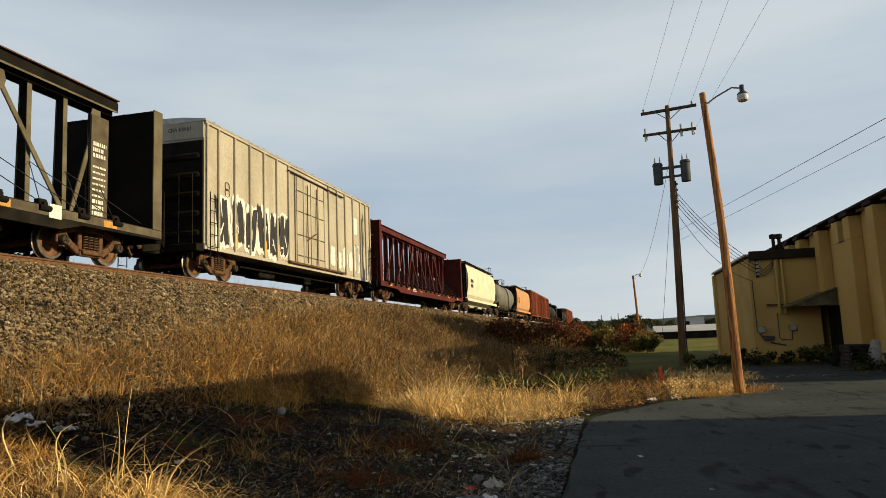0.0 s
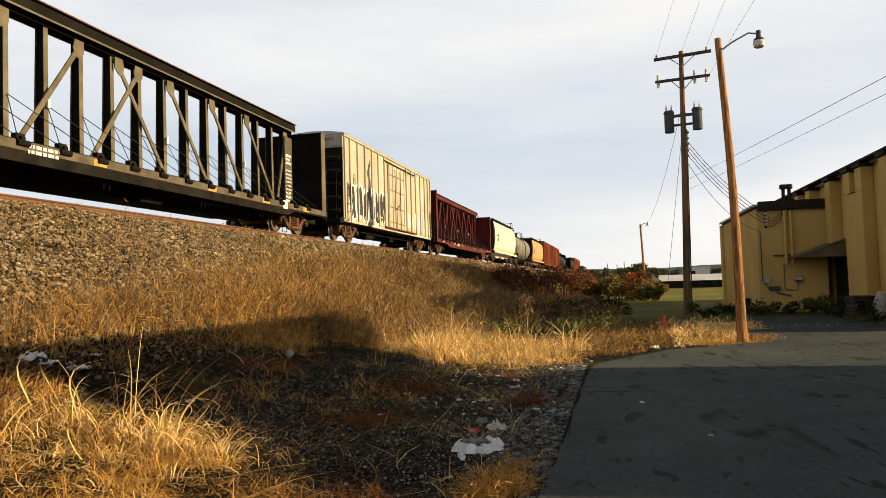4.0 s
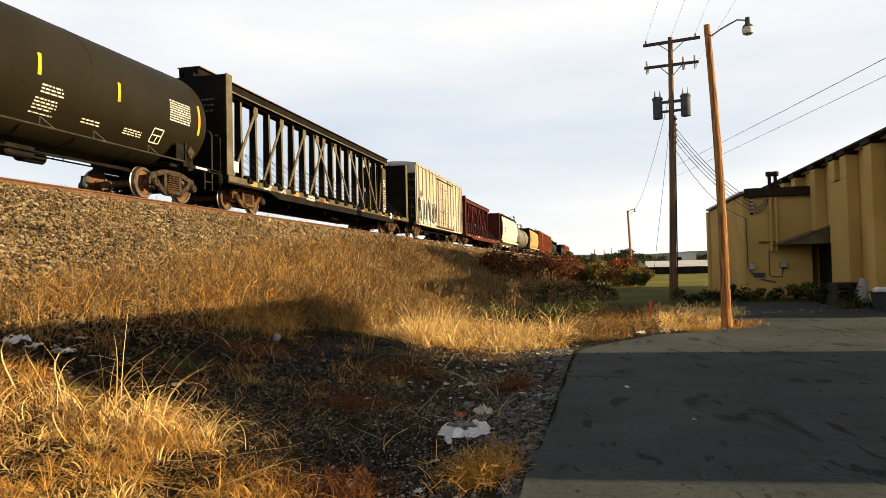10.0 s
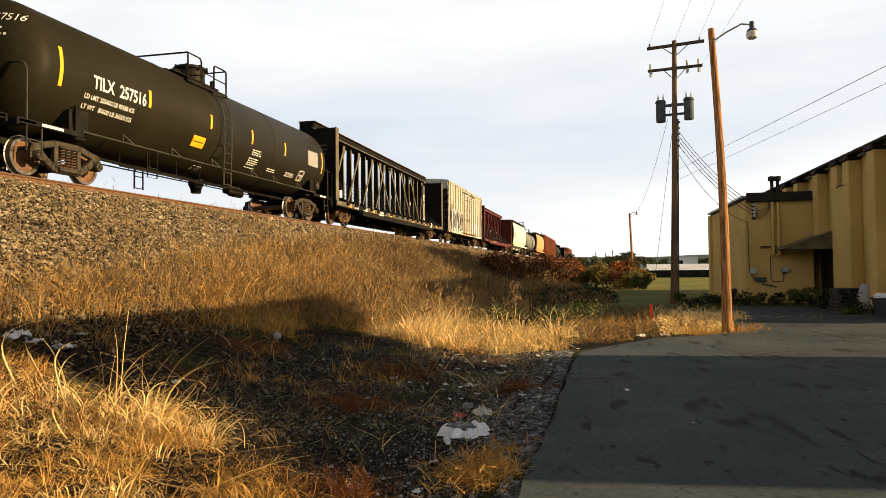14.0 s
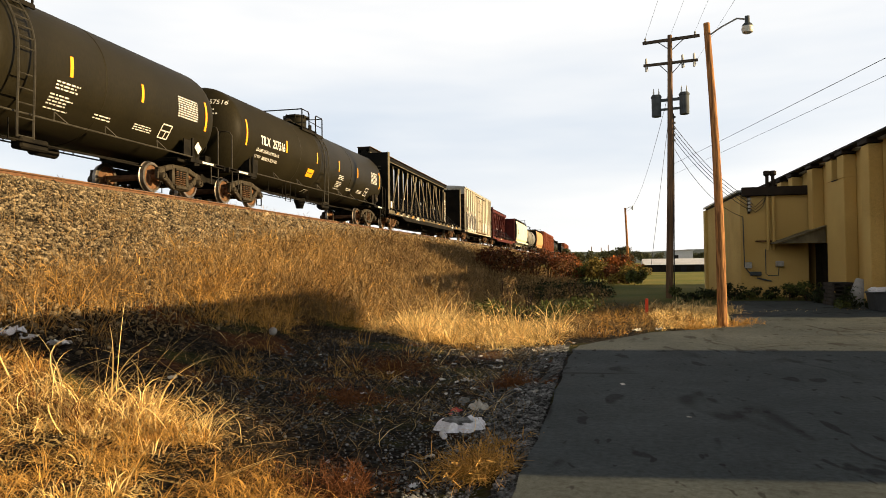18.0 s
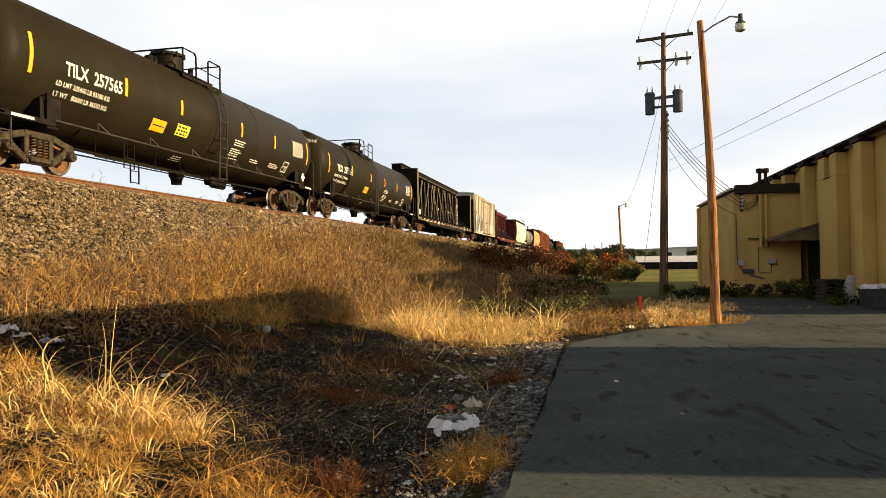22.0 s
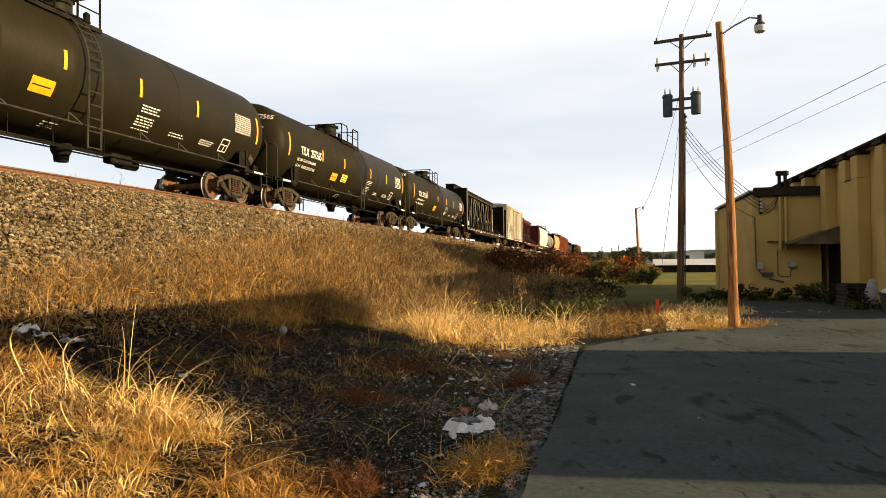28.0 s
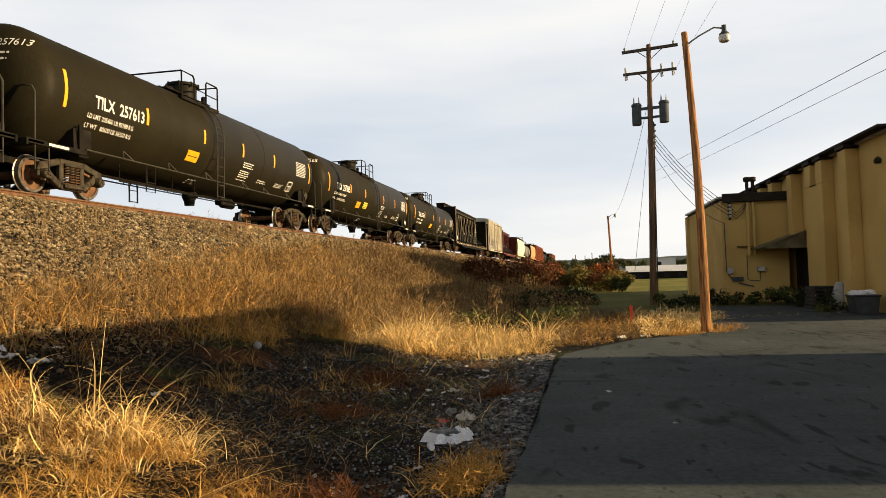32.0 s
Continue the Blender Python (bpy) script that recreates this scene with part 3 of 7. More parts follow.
# ---- buildings ----
def build_hall():
    hall = thing("warehouse", "ochre stucco warehouse with pilasters and a low dark eave", "building", kind="structure")
    x0, y0, y1, top = 9.2, 22.9, 43.2, 5.55
    s = Shape().box((x0 + 0.15, (y0 + y1) / 2, top / 2), (0.3, y1 - y0, top))
    part("wall_west", s, M["wall"], hall)
    part("wall_south", Shape().box((x0 + 8.3, y0 + 0.15, top / 2), (16, 0.3, top)), M["wall"], hall)
    part("wall_north", Shape().box((x0 + 8.3, y1 - 0.15, top / 2), (16, 0.3, top)), M["wall"], hall)
    part("wall_east", Shape().box((x0 + 16.45, (y0 + y1) / 2, top / 2), (0.3, y1 - y0, top)), M["wall"], hall)
    part("eave", Shape().box((x0 + 8.1, (y0 + y1) / 2, top + 0.105), (17.24, y1 - y0 + 0.4, 0.07)), M["fascia"], hall, "dark eave board")
    part("roof_edge", Shape().box((x0 - 0.09, (y0 + y1) / 2, top + 0.03), (0.17, y1 - y0, 0.07)), M["galv"], hall, "grey metal roof edge")
    # ridge is out of sight; hip and height are set for the shade they cast
    a, b, c, d = x0 - 0.02, x0 + 16.7, y0 - 0.2, y1 + 0.2
    roof = Shape().add([(a, c, top + 0.14), (b, c, top + 0.14), (b, d, top + 0.14), (a, d, top + 0.14), (x0 + 8.45, y0 + 5.5, 8.3), (x0 + 8.45, 36.0, 8.3)], [(0, 1, 4), (1, 2, 5, 4), (2, 3, 5), (3, 0, 4, 5), (3, 2, 1, 0)])
    part("roof", roof, M["fascia"], hall, "dark hipped roof, its unseen ridge shaped to cast shade")
    for y, full in ((25.62, 1), (28.06, 0), (29.40, 0), (31.9, 1), (34.95, 1), (37.0, 1), (39.4, 1), (41.8, 1)):
        low = 2.75 if y == 31.9 else 0.0 if full else 4.602
        part("pilaster", Shape().box((x0 - 0.215, y + 0.35, (low + top - 0.1) / 2), (0.43, 0.7, top - 0.1 - low), ch=0.02), M["wall"], hall)
        part("pilaster_cap", Shape().box((x0 - 0.25, y + 0.35, top - 0.005), (0.50, 0.86, 0.14), ch=0.01), M["fascia"], hall, "dark eave block")
    part("buttress", Shape().box((x0 - 0.215, 29.08, 2.3), (0.43, 2.04, 4.6), ch=0.02), M["wall"], hall, "broad stucco buttress between two pilasters")
    part("sill", Shape().box((x0 - 0.24, 29.08, 4.60), (0.46, 0.62, 0.03)), M["fascia"], hall)
    part("wall_lamp", Shape().box((x0 - 0.10, 23.9, 4.75), (0.2, 0.14, 0.16), ch=0.03).tube([(x0, 23.9, 4.82), (x0 - 0.1, 23.9, 4.88), (x0 - 0.16, 23.9, 4.82)], 0.02, 6), M["fascia"], hall, "small dark wall lamp")
    # thin black slab paints the darkness inside the doorway
    part("doorway", Shape().box((x0 - 0.01, 32.2, 1.15), (0.05, 1.8, 2.3)), M["black"], hall, "black slab standing for the doorway's dark inside")
    # lower annex in front
    ax, ay, ah = 6.15, 33.13, 4.54
    gate = 8.9
    part("annex_wall", Shape().box(((ax + gate) / 2, ay + 0.15, ah / 2), (gate - ax, 0.3, ah)), M["wall"], hall)
    part("annex_lintel", Shape().box(((gate + x0) / 2, ay + 0.15, (2.35 + ah) / 2), (x0 - gate - 0.004, 0.3, ah - 2.35)), M["wall"], hall)
    # recess faces take the dark fascia colour to paint the shade inside
    part("recess_wall", Shape().box((gate - 0.1, ay + 2.0, 1.2), (0.2, 3.4, 2.4)), M["fascia"], hall, "inner wall of the recess, coloured dark for its shade")
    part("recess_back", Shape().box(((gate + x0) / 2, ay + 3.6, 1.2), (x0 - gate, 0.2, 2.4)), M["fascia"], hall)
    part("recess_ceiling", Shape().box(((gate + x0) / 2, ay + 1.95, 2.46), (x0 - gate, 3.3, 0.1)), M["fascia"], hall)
    part("annex_wall", Shape().box((ax + 0.15, (ay + 0.3 + y1) / 2, ah / 2), (0.3, y1 - ay - 0.3, ah)), M["wall"], hall)
    part("annex_roof", Shape().box(((ax + x0) / 2 - 0.05, (ay + y1) / 2, ah + 0.05), (x0 - ax - 0.1, y1 - ay, 0.1)), M["fascia"], hall)
    part("annex_fascia", Shape().box(((ax + x0) / 2 + 0.05, ay - 0.12, ah + 0.11), (x0 - ax - 0.02, 0.25, 0.38), ch=0.015), M["fascia"], hall, "dark brown fascia board")
    part("corner_trim", Shape().box((ax - 0.07, y1 - 0.31, ah / 2), (0.15, 0.62, ah), ch=0.01), M["wall"], hall)
    part("side_coping", Shape().box((ax + 0.07, (ay + y1) / 2, ah + 0.15), (0.42, y1 - ay + 0.1, 0.10), ch=0.01), M["galv"], hall)
    return hall


build_hall()

# Unseen flat roof added to shade the car park; its outline follows that shade.
def build_shade_roof():
    drop = 7.6
    far = drop / math.tan(radians(SUN_UP))
    dx, dy = math.cos(radians(SUN_SIDE)), math.sin(radians(SUN_SIDE))
    shade = [(-10.6, 4.8), (-8.6, 7.0), (-7.0, 7.1), (-5.2, 7.45), (-4.4, 7.5), (-1.4, 5.5), (-0.5, 5.33), (2.0, 5.6), (6.0, 6.0), (6.0, 13.75), (-2.5, 13.0), (-5.0, 14.3), (-6.8, 15.5), (-9.9, 15.5)]
    outline = [(x + far * dx, y - far * dy) for x, y in shade]
    c = thing("shade_roof", "unseen flat roof on steel posts, added to shade the car park", "canopy", kind="structure")
    part("roof", Shape().prism(outline, drop - 0.03, drop + 0.03, "z"), M["fascia"], c)
    for px, py in [outline[k] for k in (0, 5, 8, 9, 13)]:
        part("post", Shape().box((px, py, drop / 2), (0.06, 0.06, drop - 0.06)), M["galv"], c)


build_shade_roof()


# Unseen taller block added behind the warehouse to shade the far embankment.
def build_shade_hall():
    t = thing("shade_hall", "unseen tall block added behind the warehouse to shade the embankment", "building", kind="structure")
    part("wall", Shape().box((43.0, 47.2, 8.2), (14.0, 16.0, 16.4)), M["wall"], t)
    part("roof", Shape().prism([(35.8, 16.4), (43.0, 16.8), (50.2, 16.4)], 39.0, 55.4, "y"), M["fascia"], t)


build_shade_hall()


# ---- the train ----
# seconds, metres the train has rolled along the track
ROLLED = [
    (0, -7.06), (1, -4.41), (2, -1.75), (3, 0.84), (3.5, 2.08), (5.5, 6.93), (6, 8.13), (7, 10.55),
    (8, 12.87), (9, 15.17), (10, 17.48), (11, 19.76), (12, 22.03), (13, 24.28), (14, 26.40), (14.5, 27.45),
    (16.5, 31.64), (17, 32.69), (18, 34.80), (19, 36.84), (20, 38.81), (21, 40.78), (22, 42.82), (23, 44.88),
    (24, 46.85), (25, 48.72), (25.5, 49.64), (27.5, 53.15), (28, 54.03), (29, 55.85), (30, 57.68), (31, 59.40),
    (32, 61.01),
]

WHEEL_R = 0.42
SHARED = {}


def shared(key, make, material, angle=35.0):
    if key not in SHARED:
        SHARED[key] = make().mesh(key, angle)
        SHARED[key].materials.append(material)
    return SHARED[key]


def arc(cx, cz, r, a, b, n=6):
    return [(cx + r * math.cos(radians(a + (b - a) * i / n)), cz + r * math.sin(radians(a + (b - a) * i / n))) for i in range(n + 1)]


def side_frame():
    s = Shape()
    w = 0.13

    def run(pts, h):
        for p, q in zip(pts, pts[1:]):
            s.bar((0, *p), (0, *q), w, h, up=(0, -(q[1] - p[1]), q[0] - p[0]), ch=0.02)
    run([(-1.02, 0.60), (-0.74, 0.66), (-0.40, 0.76), (0.40, 0.76), (0.74, 0.66), (1.02, 0.60)], 0.15)
    run([(-0.80, 0.50), (-0.62, 0.36), (-0.36, 0.20), (0.36, 0.20), (0.62, 0.36), (0.80, 0.50)], 0.16)
    for k in (-1, 1):
        s.bar((0, k * 0.34, 0.20), (0, k * 0.34, 0.74), w, 0.13, up=(0, 1, 0), ch=0.02)
        s.box((0, k * 0.89, 0.56), (0.15, 0.30, 0.13), ch=0.03)
        s.box((0, k * 1.03, 0.46), (0.12, 0.06, 0.22), ch=0.02)
        s.box((0, k * 0.73, 0.46), (0.12, 0.06, 0.22), ch=0.02)
    s.box((0, 0, 0.20), (0.26, 0.62, 0.09), ch=0.02)
    s.box((0, 0, 0.71), (0.22, 0.56, 0.08), ch=0.02)
    return s


def bearing_cap():
    s = Shape()
    for k in (0.0,):
        s.lathe([(0.03, -0.02), (0.12, -0.02), (0.12, 0.12), (0.10, 0.15), (0.04, 0.16), (0.035, 0.18), (0.01, 0.18)], 14, "x", (0, k, WHEEL_R))
        for a in range(3):
            t = radians(90 + 120 * a)
            s.lathe([(0.018, 0.14), (0.018, 0.175)], 6, "x", (0, k + 0.07 * math.cos(t), WHEEL_R + 0.07 * math.sin(t)))
    return s


def spring():
    pts = [(0.055 * math.cos(t * 0.9), 0.055 * math.sin(t * 0.9), 0.26 + 0.40 * t / 44) for t in range(0, 45)]
    return Shape().tube(pts, 0.017, 5)


def wheels():
    s = Shape().lathe([(0.09, -1.0), (0.09, 1.0)], 12, "x")
    for k in (-1, 1):
        prof = [(0.06, 0.80), (0.12, 0.80), (0.13, 0.745), (0.20, 0.735), (0.33, 0.755), (0.345, 0.78), (0.345, 0.66), (0.33, 0.69), (0.20, 0.70), (0.13, 0.685), (0.12, 0.62), (0.06, 0.62)]
        s.lathe([(r, k * h) for r, h in prof], 32, "x", ring=True)
    return s


def tread(k):
    s = Shape()
    prof = [(0.343, 0.80), (0.405, 0.80), (0.413, 0.79), (WHEEL_R, 0.72), (0.43, 0.695), (0.452, 0.685), (0.452, 0.665), (0.44, 0.655), (0.343, 0.655)]
    return s.lathe([(r, k * h) for r, h in prof], 40, "x", ring=True)


def coupler():
    s = Shape()
    s.box((0, 0.25, 0), (0.16, 0.9, 0.22), ch=0.03)
    s.box((0.05, 0.72, 0), (0.34, 0.22, 0.30), ch=0.05)
    s.box((-0.12, 0.86, 0), (0.12, 0.2, 0.30), ch=0.04)
    s.tube([(0.3, 0.4, -0.05), (0.32, 0.6, -0.25), (0.2, 0.85, -0.38), (0.05, 0.95, -0.30)], 0.03, 6)
    return s


SPINNING = []


def truck(car, y, rust=False, spins=True):
    mt = M["rust"] if rust else M["steel"]
    tag = "rusty" if rust else "steel"
    for k in (-1, 1):
        link("side_frame", shared("side_frame_" + tag, side_frame, mt), None, car, m=pose(k * 1.03, y, 0))
        for dy in (-0.89, 0.89):
            link("bearing_cap", shared("bearing_cap", bearing_cap, M["steel"]), None, car, m=pose(k * 1.05, y + dy, 0, 0, 0, 0 if k > 0 else 180))
        for dy in (-0.17, 0.0, 0.17):
            link("spring", shared("coil_spring", spring, M["rust"], 60), None, car, "rusty coil spring", m=pose(k * 1.06, y + dy, 0))
    link("bolster", shared("bolster", lambda: Shape().box((0, 0, 0.62), (2.2, 0.36, 0.26), ch=0.03).box((0, 0, 0.80), (0.7, 0.5, 0.14), ch=0.03), M["black"]), None, car, m=pose(0, y, 0))
    for dy in (-0.40, 0.40):
        link("brake_beam", shared("brake_beam", lambda: Shape().bar((-0.8, 0, 0.36), (0.8, 0, 0.36), 0.08, 0.1).box((0.75, 0, 0.42), (0.09, 0.1, 0.3), ch=0.01).box((-0.75, 0, 0.42), (0.09, 0.1, 0.3), ch=0.01), M["black"]), None, car, m=pose(0, y + dy, 0))
    for dy in (-0.89, 0.89):
        w = link("wheelset", shared("wheelset", wheels, M["wheel"], 30), None, car, "rusty wheels on an axle", m=pose(0, y + dy, WHEEL_R))
        for k in (-1, 1):
            link("tread", shared("wheel_tread_%d" % k, lambda: tread(k), M["tread"], 30), None, w, "worn bright steel rim")
        if spins:
            SPINNING.append((w, y + dy))


def couplers(car, half):
    for k in (-1, 1):
        link("coupler", shared("coupler", coupler, M["rust"]), None, car, m=pose(0, k * (half - 0.86), 0.88, 0, 0, 0 if k > 0 else 180))


def on_tank(shape, y, mid_z, r, cz, flat=False, far_side=False):
    """Bends a flat pattern (across, up) onto the side of a lying tank; across runs along the car."""
    a0 = math.asin((mid_z - cz) / r)
    out = Shape()
    out.f = list(shape.f)
    for p in shape.v:
        a = a0 + p[1] / r
        q = (r + 0.008 + p[2]) * math.cos(a), y + p[0], cz + (r + 0.008 + p[2]) * math.sin(a)
        out.v.append(q if not far_side else (-q[0], 2 * y - q[1], q[2]))
    return out


def patch(w, h, n=8, depth=0.004):
    """A thin plate w x h in strips, so that it bends."""
    s = Shape()
    for i in range(n + 1):
        y = -h / 2 + h * i / n
        s.v += [(-w / 2, y, 0), (w / 2, y, 0), (w / 2, y, depth), (-w / 2, y, depth)]
    for i in range(n):
        for k in range(4):
            s.f.append((4 * i + k, 4 * i + (k + 1) % 4, 4 * i + 4 + (k + 1) % 4, 4 * i + 4 + k))
    s.f += [(0, 1, 2, 3), (4 * n, 4 * n + 1, 4 * n + 2, 4 * n + 3)]
    return s


def bars(rows, w, h, gap, rnd, ragged=0.25, dashes=True):
    """Small print too small to read: rows of short dashes."""
    s = Shape()
    for i in range(rows):
        x, y = -w / 2, -i * gap
        end = w / 2 - rnd.random() * w * ragged
        while x < end:
            d = rnd.uniform(0.05, 0.16) if dashes else end - x
            d = min(d, end - x)
            s.add([(x, y - h / 2, 0.003), (x + d, y - h / 2, 0.003), (x + d, y + h / 2, 0.003), (x, y + h / 2, 0.003)], [(0, 1, 2, 3)])
            x += d + 0.035
    return s


def squeeze(s, kx, dx=0.0, dy=0.0, dz=0.0):
    s.v = [(p[0] * kx + dx, p[1] + dy, p[2] + dz) for p in s.v]
    return s


def tank_car(mark, number, seed, placards, long_half=7.42, r=1.5, cz=2.38, paint="tank", detail=True, inner=(1.25, 1.25), deck=(-1.82, 0.30, -0.02, -0.45)):
    rnd = random.Random(seed)
    car = thing("tank_car", "black tank car with white lettering and yellow stripes" if paint == "tank" else "dull grey tank car on the rails", "tank car", group="freight train")
    body = [(0.02, -long_half - 0.72)]
    for i in range(1, 9):
        t = math.pi / 2 * i / 9
        body.append((r * math.sin(t) ** 0.8, -long_half - 0.72 * math.cos(t)))
    body += [(r, -long_half), (r, deck[3] - 0.62), (r + 0.012, deck[3] - 0.60), (r + 0.012, deck[3] - 0.35), (r, deck[3] - 0.33)]
    body += [(a, -h) for a, h in reversed(body[:10])]
    shell = Shape().lathe(body, 72, "y", (0, 0, cz))
    part("tank_shell", shell, M[paint], car, angle=40)
    # raised saddle rings and underframe
    for y in (-2.9, 2.9):
        part("weld_band", Shape().lathe([(r, y - 0.03), (r + 0.006, y - 0.02), (r + 0.006, y + 0.02), (r, y + 0.03)], 64, "y", (0, 0, cz), True), M[paint], car)
    for k in (-1, 1):
        s = Shape()
        s.box((0, k * 7.55, 0.82), (0.34, 2.2, 0.36), ch=0.02)
        s.box((0, k * 6.5, 0.98), (2.5, 0.75, 0.12), ch=0.02)
        for sx in (-1, 1):
            s.prism([(sx * 0.3, 0.9), (sx * 1.38, 0.95), (sx * 1.36, 1.55), (sx * 1.15, 1.45), (sx * 0.8, 1.1)], k * 6.75 - 0.05, k * 6.75 + 0.05, "y")
        part("stub_sill", s, M["black"], car)
        s = Shape()
        s.box((0, k * 8.05, 1.0), (2.9, 0.5, 0.05))
        s.box((0, k * 8.28, 0.97), (2.95, 0.06, 0.16), ch=0.01)
        part("end_platform", s, M["black"], car)
        for sx in (-1, 1):
            s = Shape().bar((sx * 1.42, k * 6.45, 1.0), (sx * 1.42, k * 8.25, 1.0), 0.06, 0.11)
            part("end_sill", s, M["black"], car)
            part("sill_stencil", Shape().box((sx * 1.452, k * 7.35, 1.0), (0.006, 0.6, 0.06)), M["white"], car, "white stencilled strip")
            s = Shape()
            y = k * 8.0
            s.tube([(sx * 1.40, y, 1.0), (sx * 1.40, y, 2.1), (sx * 1.33, y, 2.22), (sx * 1.18, y, 2.26), (sx * 0.35, y, 2.28), (sx * 0.28, y, 2.2)], 0.022, 6)
            s.tube([(sx * 1.40, k * 7.6, 1.0), (sx * 1.40, k * 7.6, 0.42), (sx * 1.40, k * 8.0, 0.42), (sx * 1.40, k * 8.0, 1.0)], 0.018, 6)
            s.bar((sx * 1.40, k * 7.6, 0.66), (sx * 1.40, k * 8.0, 0.66), 0.02)
            part("handrail", s, M["dullsteel"], car, "bent black handrail")
            s = Shape().box((sx * 1.40, k * 6.62, 1.33), (0.05, 0.10, 0.62)).box((sx * 1.36, k * 6.40, 1.32), (0.04, 0.36, 0.5))
            part("jacking_bracket", s, M["black"], car)
            if k > 0:
                s = Shape().box((0, 0, 0), (0.012, 0.26, 0.26))
                part("placard_holder", s, M["white"] if seed == 3 and sx > 0 else M["steel"], car, "diamond placard in a holder", m=pose(sx * 1.46, 6.8, 1.38, 45, 0, 0))
        s = Shape().box((0.45, k * 8.1, 1.25), (0.35, 0.3, 0.45), ch=0.03)
        if k < 0:
            s.lathe([(0.02, -0.03), (0.24, -0.03), (0.26, 0), (0.24, 0.03), (0.02, 0.03)], 18, "y", (0.45, k * 8.32, 1.75))
        part("brake_gear", s, M["black"], car)
    # running rail low on each side, brake pipes and valve underneath
    for sx in (-1, 1):
        s = Shape().tube([(sx * 1.46, -6.5, 1.08), (sx * 1.46, 6.5, 1.08)], 0.022, 6)
        for y in (-5, -3, -1, 1.4, 3, 5):
            s.bar((sx * 1.46, y - 0.12, 1.08), (sx * 1.36, y, 1.30), 0.025)
            s.bar((sx * 1.46, y + 0.30, 1.08), (sx * 1.36, y, 1.30), 0.025)
        part("running_rail", s, M["dullsteel"], car, "thin black rail with brackets")
    part("brake_pipe", Shape().tube([(0.5, -6.0, 0.78), (0.55, -2, 0.70), (0.55, 2, 0.70), (0.5, 6, 0.78)], 0.03, 6), M["black"], car)
    part("brake_pipe", Shape().tube([(0.75, -5.2, 0.72), (0.75, 5.2, 0.66)], 0.02, 6), M["black"], car)
    s = Shape().tube([(0.95, -4.6, 0.60), (0.95, 0.6, 0.60)], 0.018, 5)
    for y in (-4.6, -3.4, -2.2, -1.0, 0.6):
        s.tube([(0.95, y, 0.60), (0.95, y, 1.05)], 0.014, 5)
    part("brake_rod", s, M["black"], car)
    s = Shape().lathe([(0.05, 0.45), (0.16, 0.45), (0.18, 0.6), (0.24, 0.72), (0.24, 0.95)], 16, "z", (0, 0.3, 0))
    part("bottom_valve", s, M["black"], car)
    s = Shape().box((0.55, 1.6, 0.66), (0.3, 0.8, 0.26), ch=0.04).lathe([(0.05, 1.9), (0.14, 1.92), (0.14, 2.6), (0.05, 2.62)], 12, "y", (0.3, 0, 0.64))
    part("air_reservoir", s, M["black"], car)
    s = Shape()
    s.tube([(1.46, -4.2, 1.05), (1.46, -4.2, 0.35), (1.46, -3.8, 0.35), (1.46, -3.8, 1.05)], 0.016, 5)
    s.bar((1.46, -4.2, 0.6), (1.46, -3.8, 0.6), 0.02)
    part("step", s, M["black"], car)
    # top platform
    y0, y1, ped, ly = deck
    for i in range(9):
        x = -0.96 + 0.24 * i
        part("platform_plank", Shape().box((x, (y0 + y1) / 2, 3.55 if abs(x) > 0.8 else cz + math.sqrt(r * r - x * x) + 0.05), (0.22, y1 - y0, 0.03)), M["black"], car)
    for sx in (-1, 1):
        part("platform_edge", Shape().box((sx * 1.08, (y0 + y1) / 2, 3.52), (0.05, y1 - y0 + 0.1, 0.10)), M["black"], car)
    top, ex = 4.33, 1.08
    for sx in (-1, 1):
        s = Shape()
        s.tube([(sx * ex, y0, 3.5), (sx * ex, y0, top), (sx * ex, y0 + 0.62, top), (sx * ex, y0 + 0.70, top - 0.08), (sx * ex, y0 + 0.72, 3.5)], 0.026, 6)
        part("railing", s, M["black"], car, "black pipe railing beside the top hatch")
        s = Shape()
        s.tube([(sx * ex, y1, 3.5), (sx * ex, y1, top - 0.04), (sx * ex, y1 - 0.08, top), (sx * ex, y1 - 0.66, top), (sx * ex, y1 - 0.72, top - 0.06), (sx * ex, y1 - 0.72, 3.5)], 0.026, 6)
        s.tube([(sx * ex, y1 - 0.72, 3.92), (sx * ex, y1, 3.92)], 0.018, 5)
        part("railing", s, M["black"], car, "black pipe railing beside the top hatch")
    part("cross_rail", Shape().tube([(-ex, y0, top), (ex, y0, top)], 0.026, 6), M["black"], car)
    part("cross_rail", Shape().tube([(-ex, y1, top), (ex, y1, top)], 0.022, 6), M["black"], car)
    part("side_grab_rail", Shape().tube([(ex, y0 + 0.72, 3.95), (ex, y1 - 0.72, 3.95)], 0.016, 5), M["black"], car)
    s = Shape().lathe([(0.45, cz + r - 0.12), (0.45, cz + r + 0.46), (0.51, cz + r + 0.47), (0.51, cz + r + 0.54), (0.46, cz + r + 0.57), (0.1, cz + r + 0.60), (0.02, cz + r + 0.60)], 28, "z", (0, ped, 0))
    for a in range(8):
        t = radians(45 * a + 20)
        s.box((0.51 * math.cos(t), ped + 0.51 * math.sin(t), cz + r + 0.49), (0.05, 0.05, 0.16))
    part("hatch", s, M["tank"], car)
    part("valve_housing", Shape().lathe([(0.2, cz + r - 0.1), (0.2, cz + r + 0.22), (0.14, cz + r + 0.28), (0.02, cz + r + 0.28)], 16, "z", (0, ped - 0.85, 0)), M["black"], car)
    part("vent_valve", Shape().lathe([(0.08, cz + r - 0.1), (0.08, cz + r + 0.3), (0.02, cz + r + 0.34)], 10, "z", (0.3, ped + 0.8, 0)), M["black"], car)
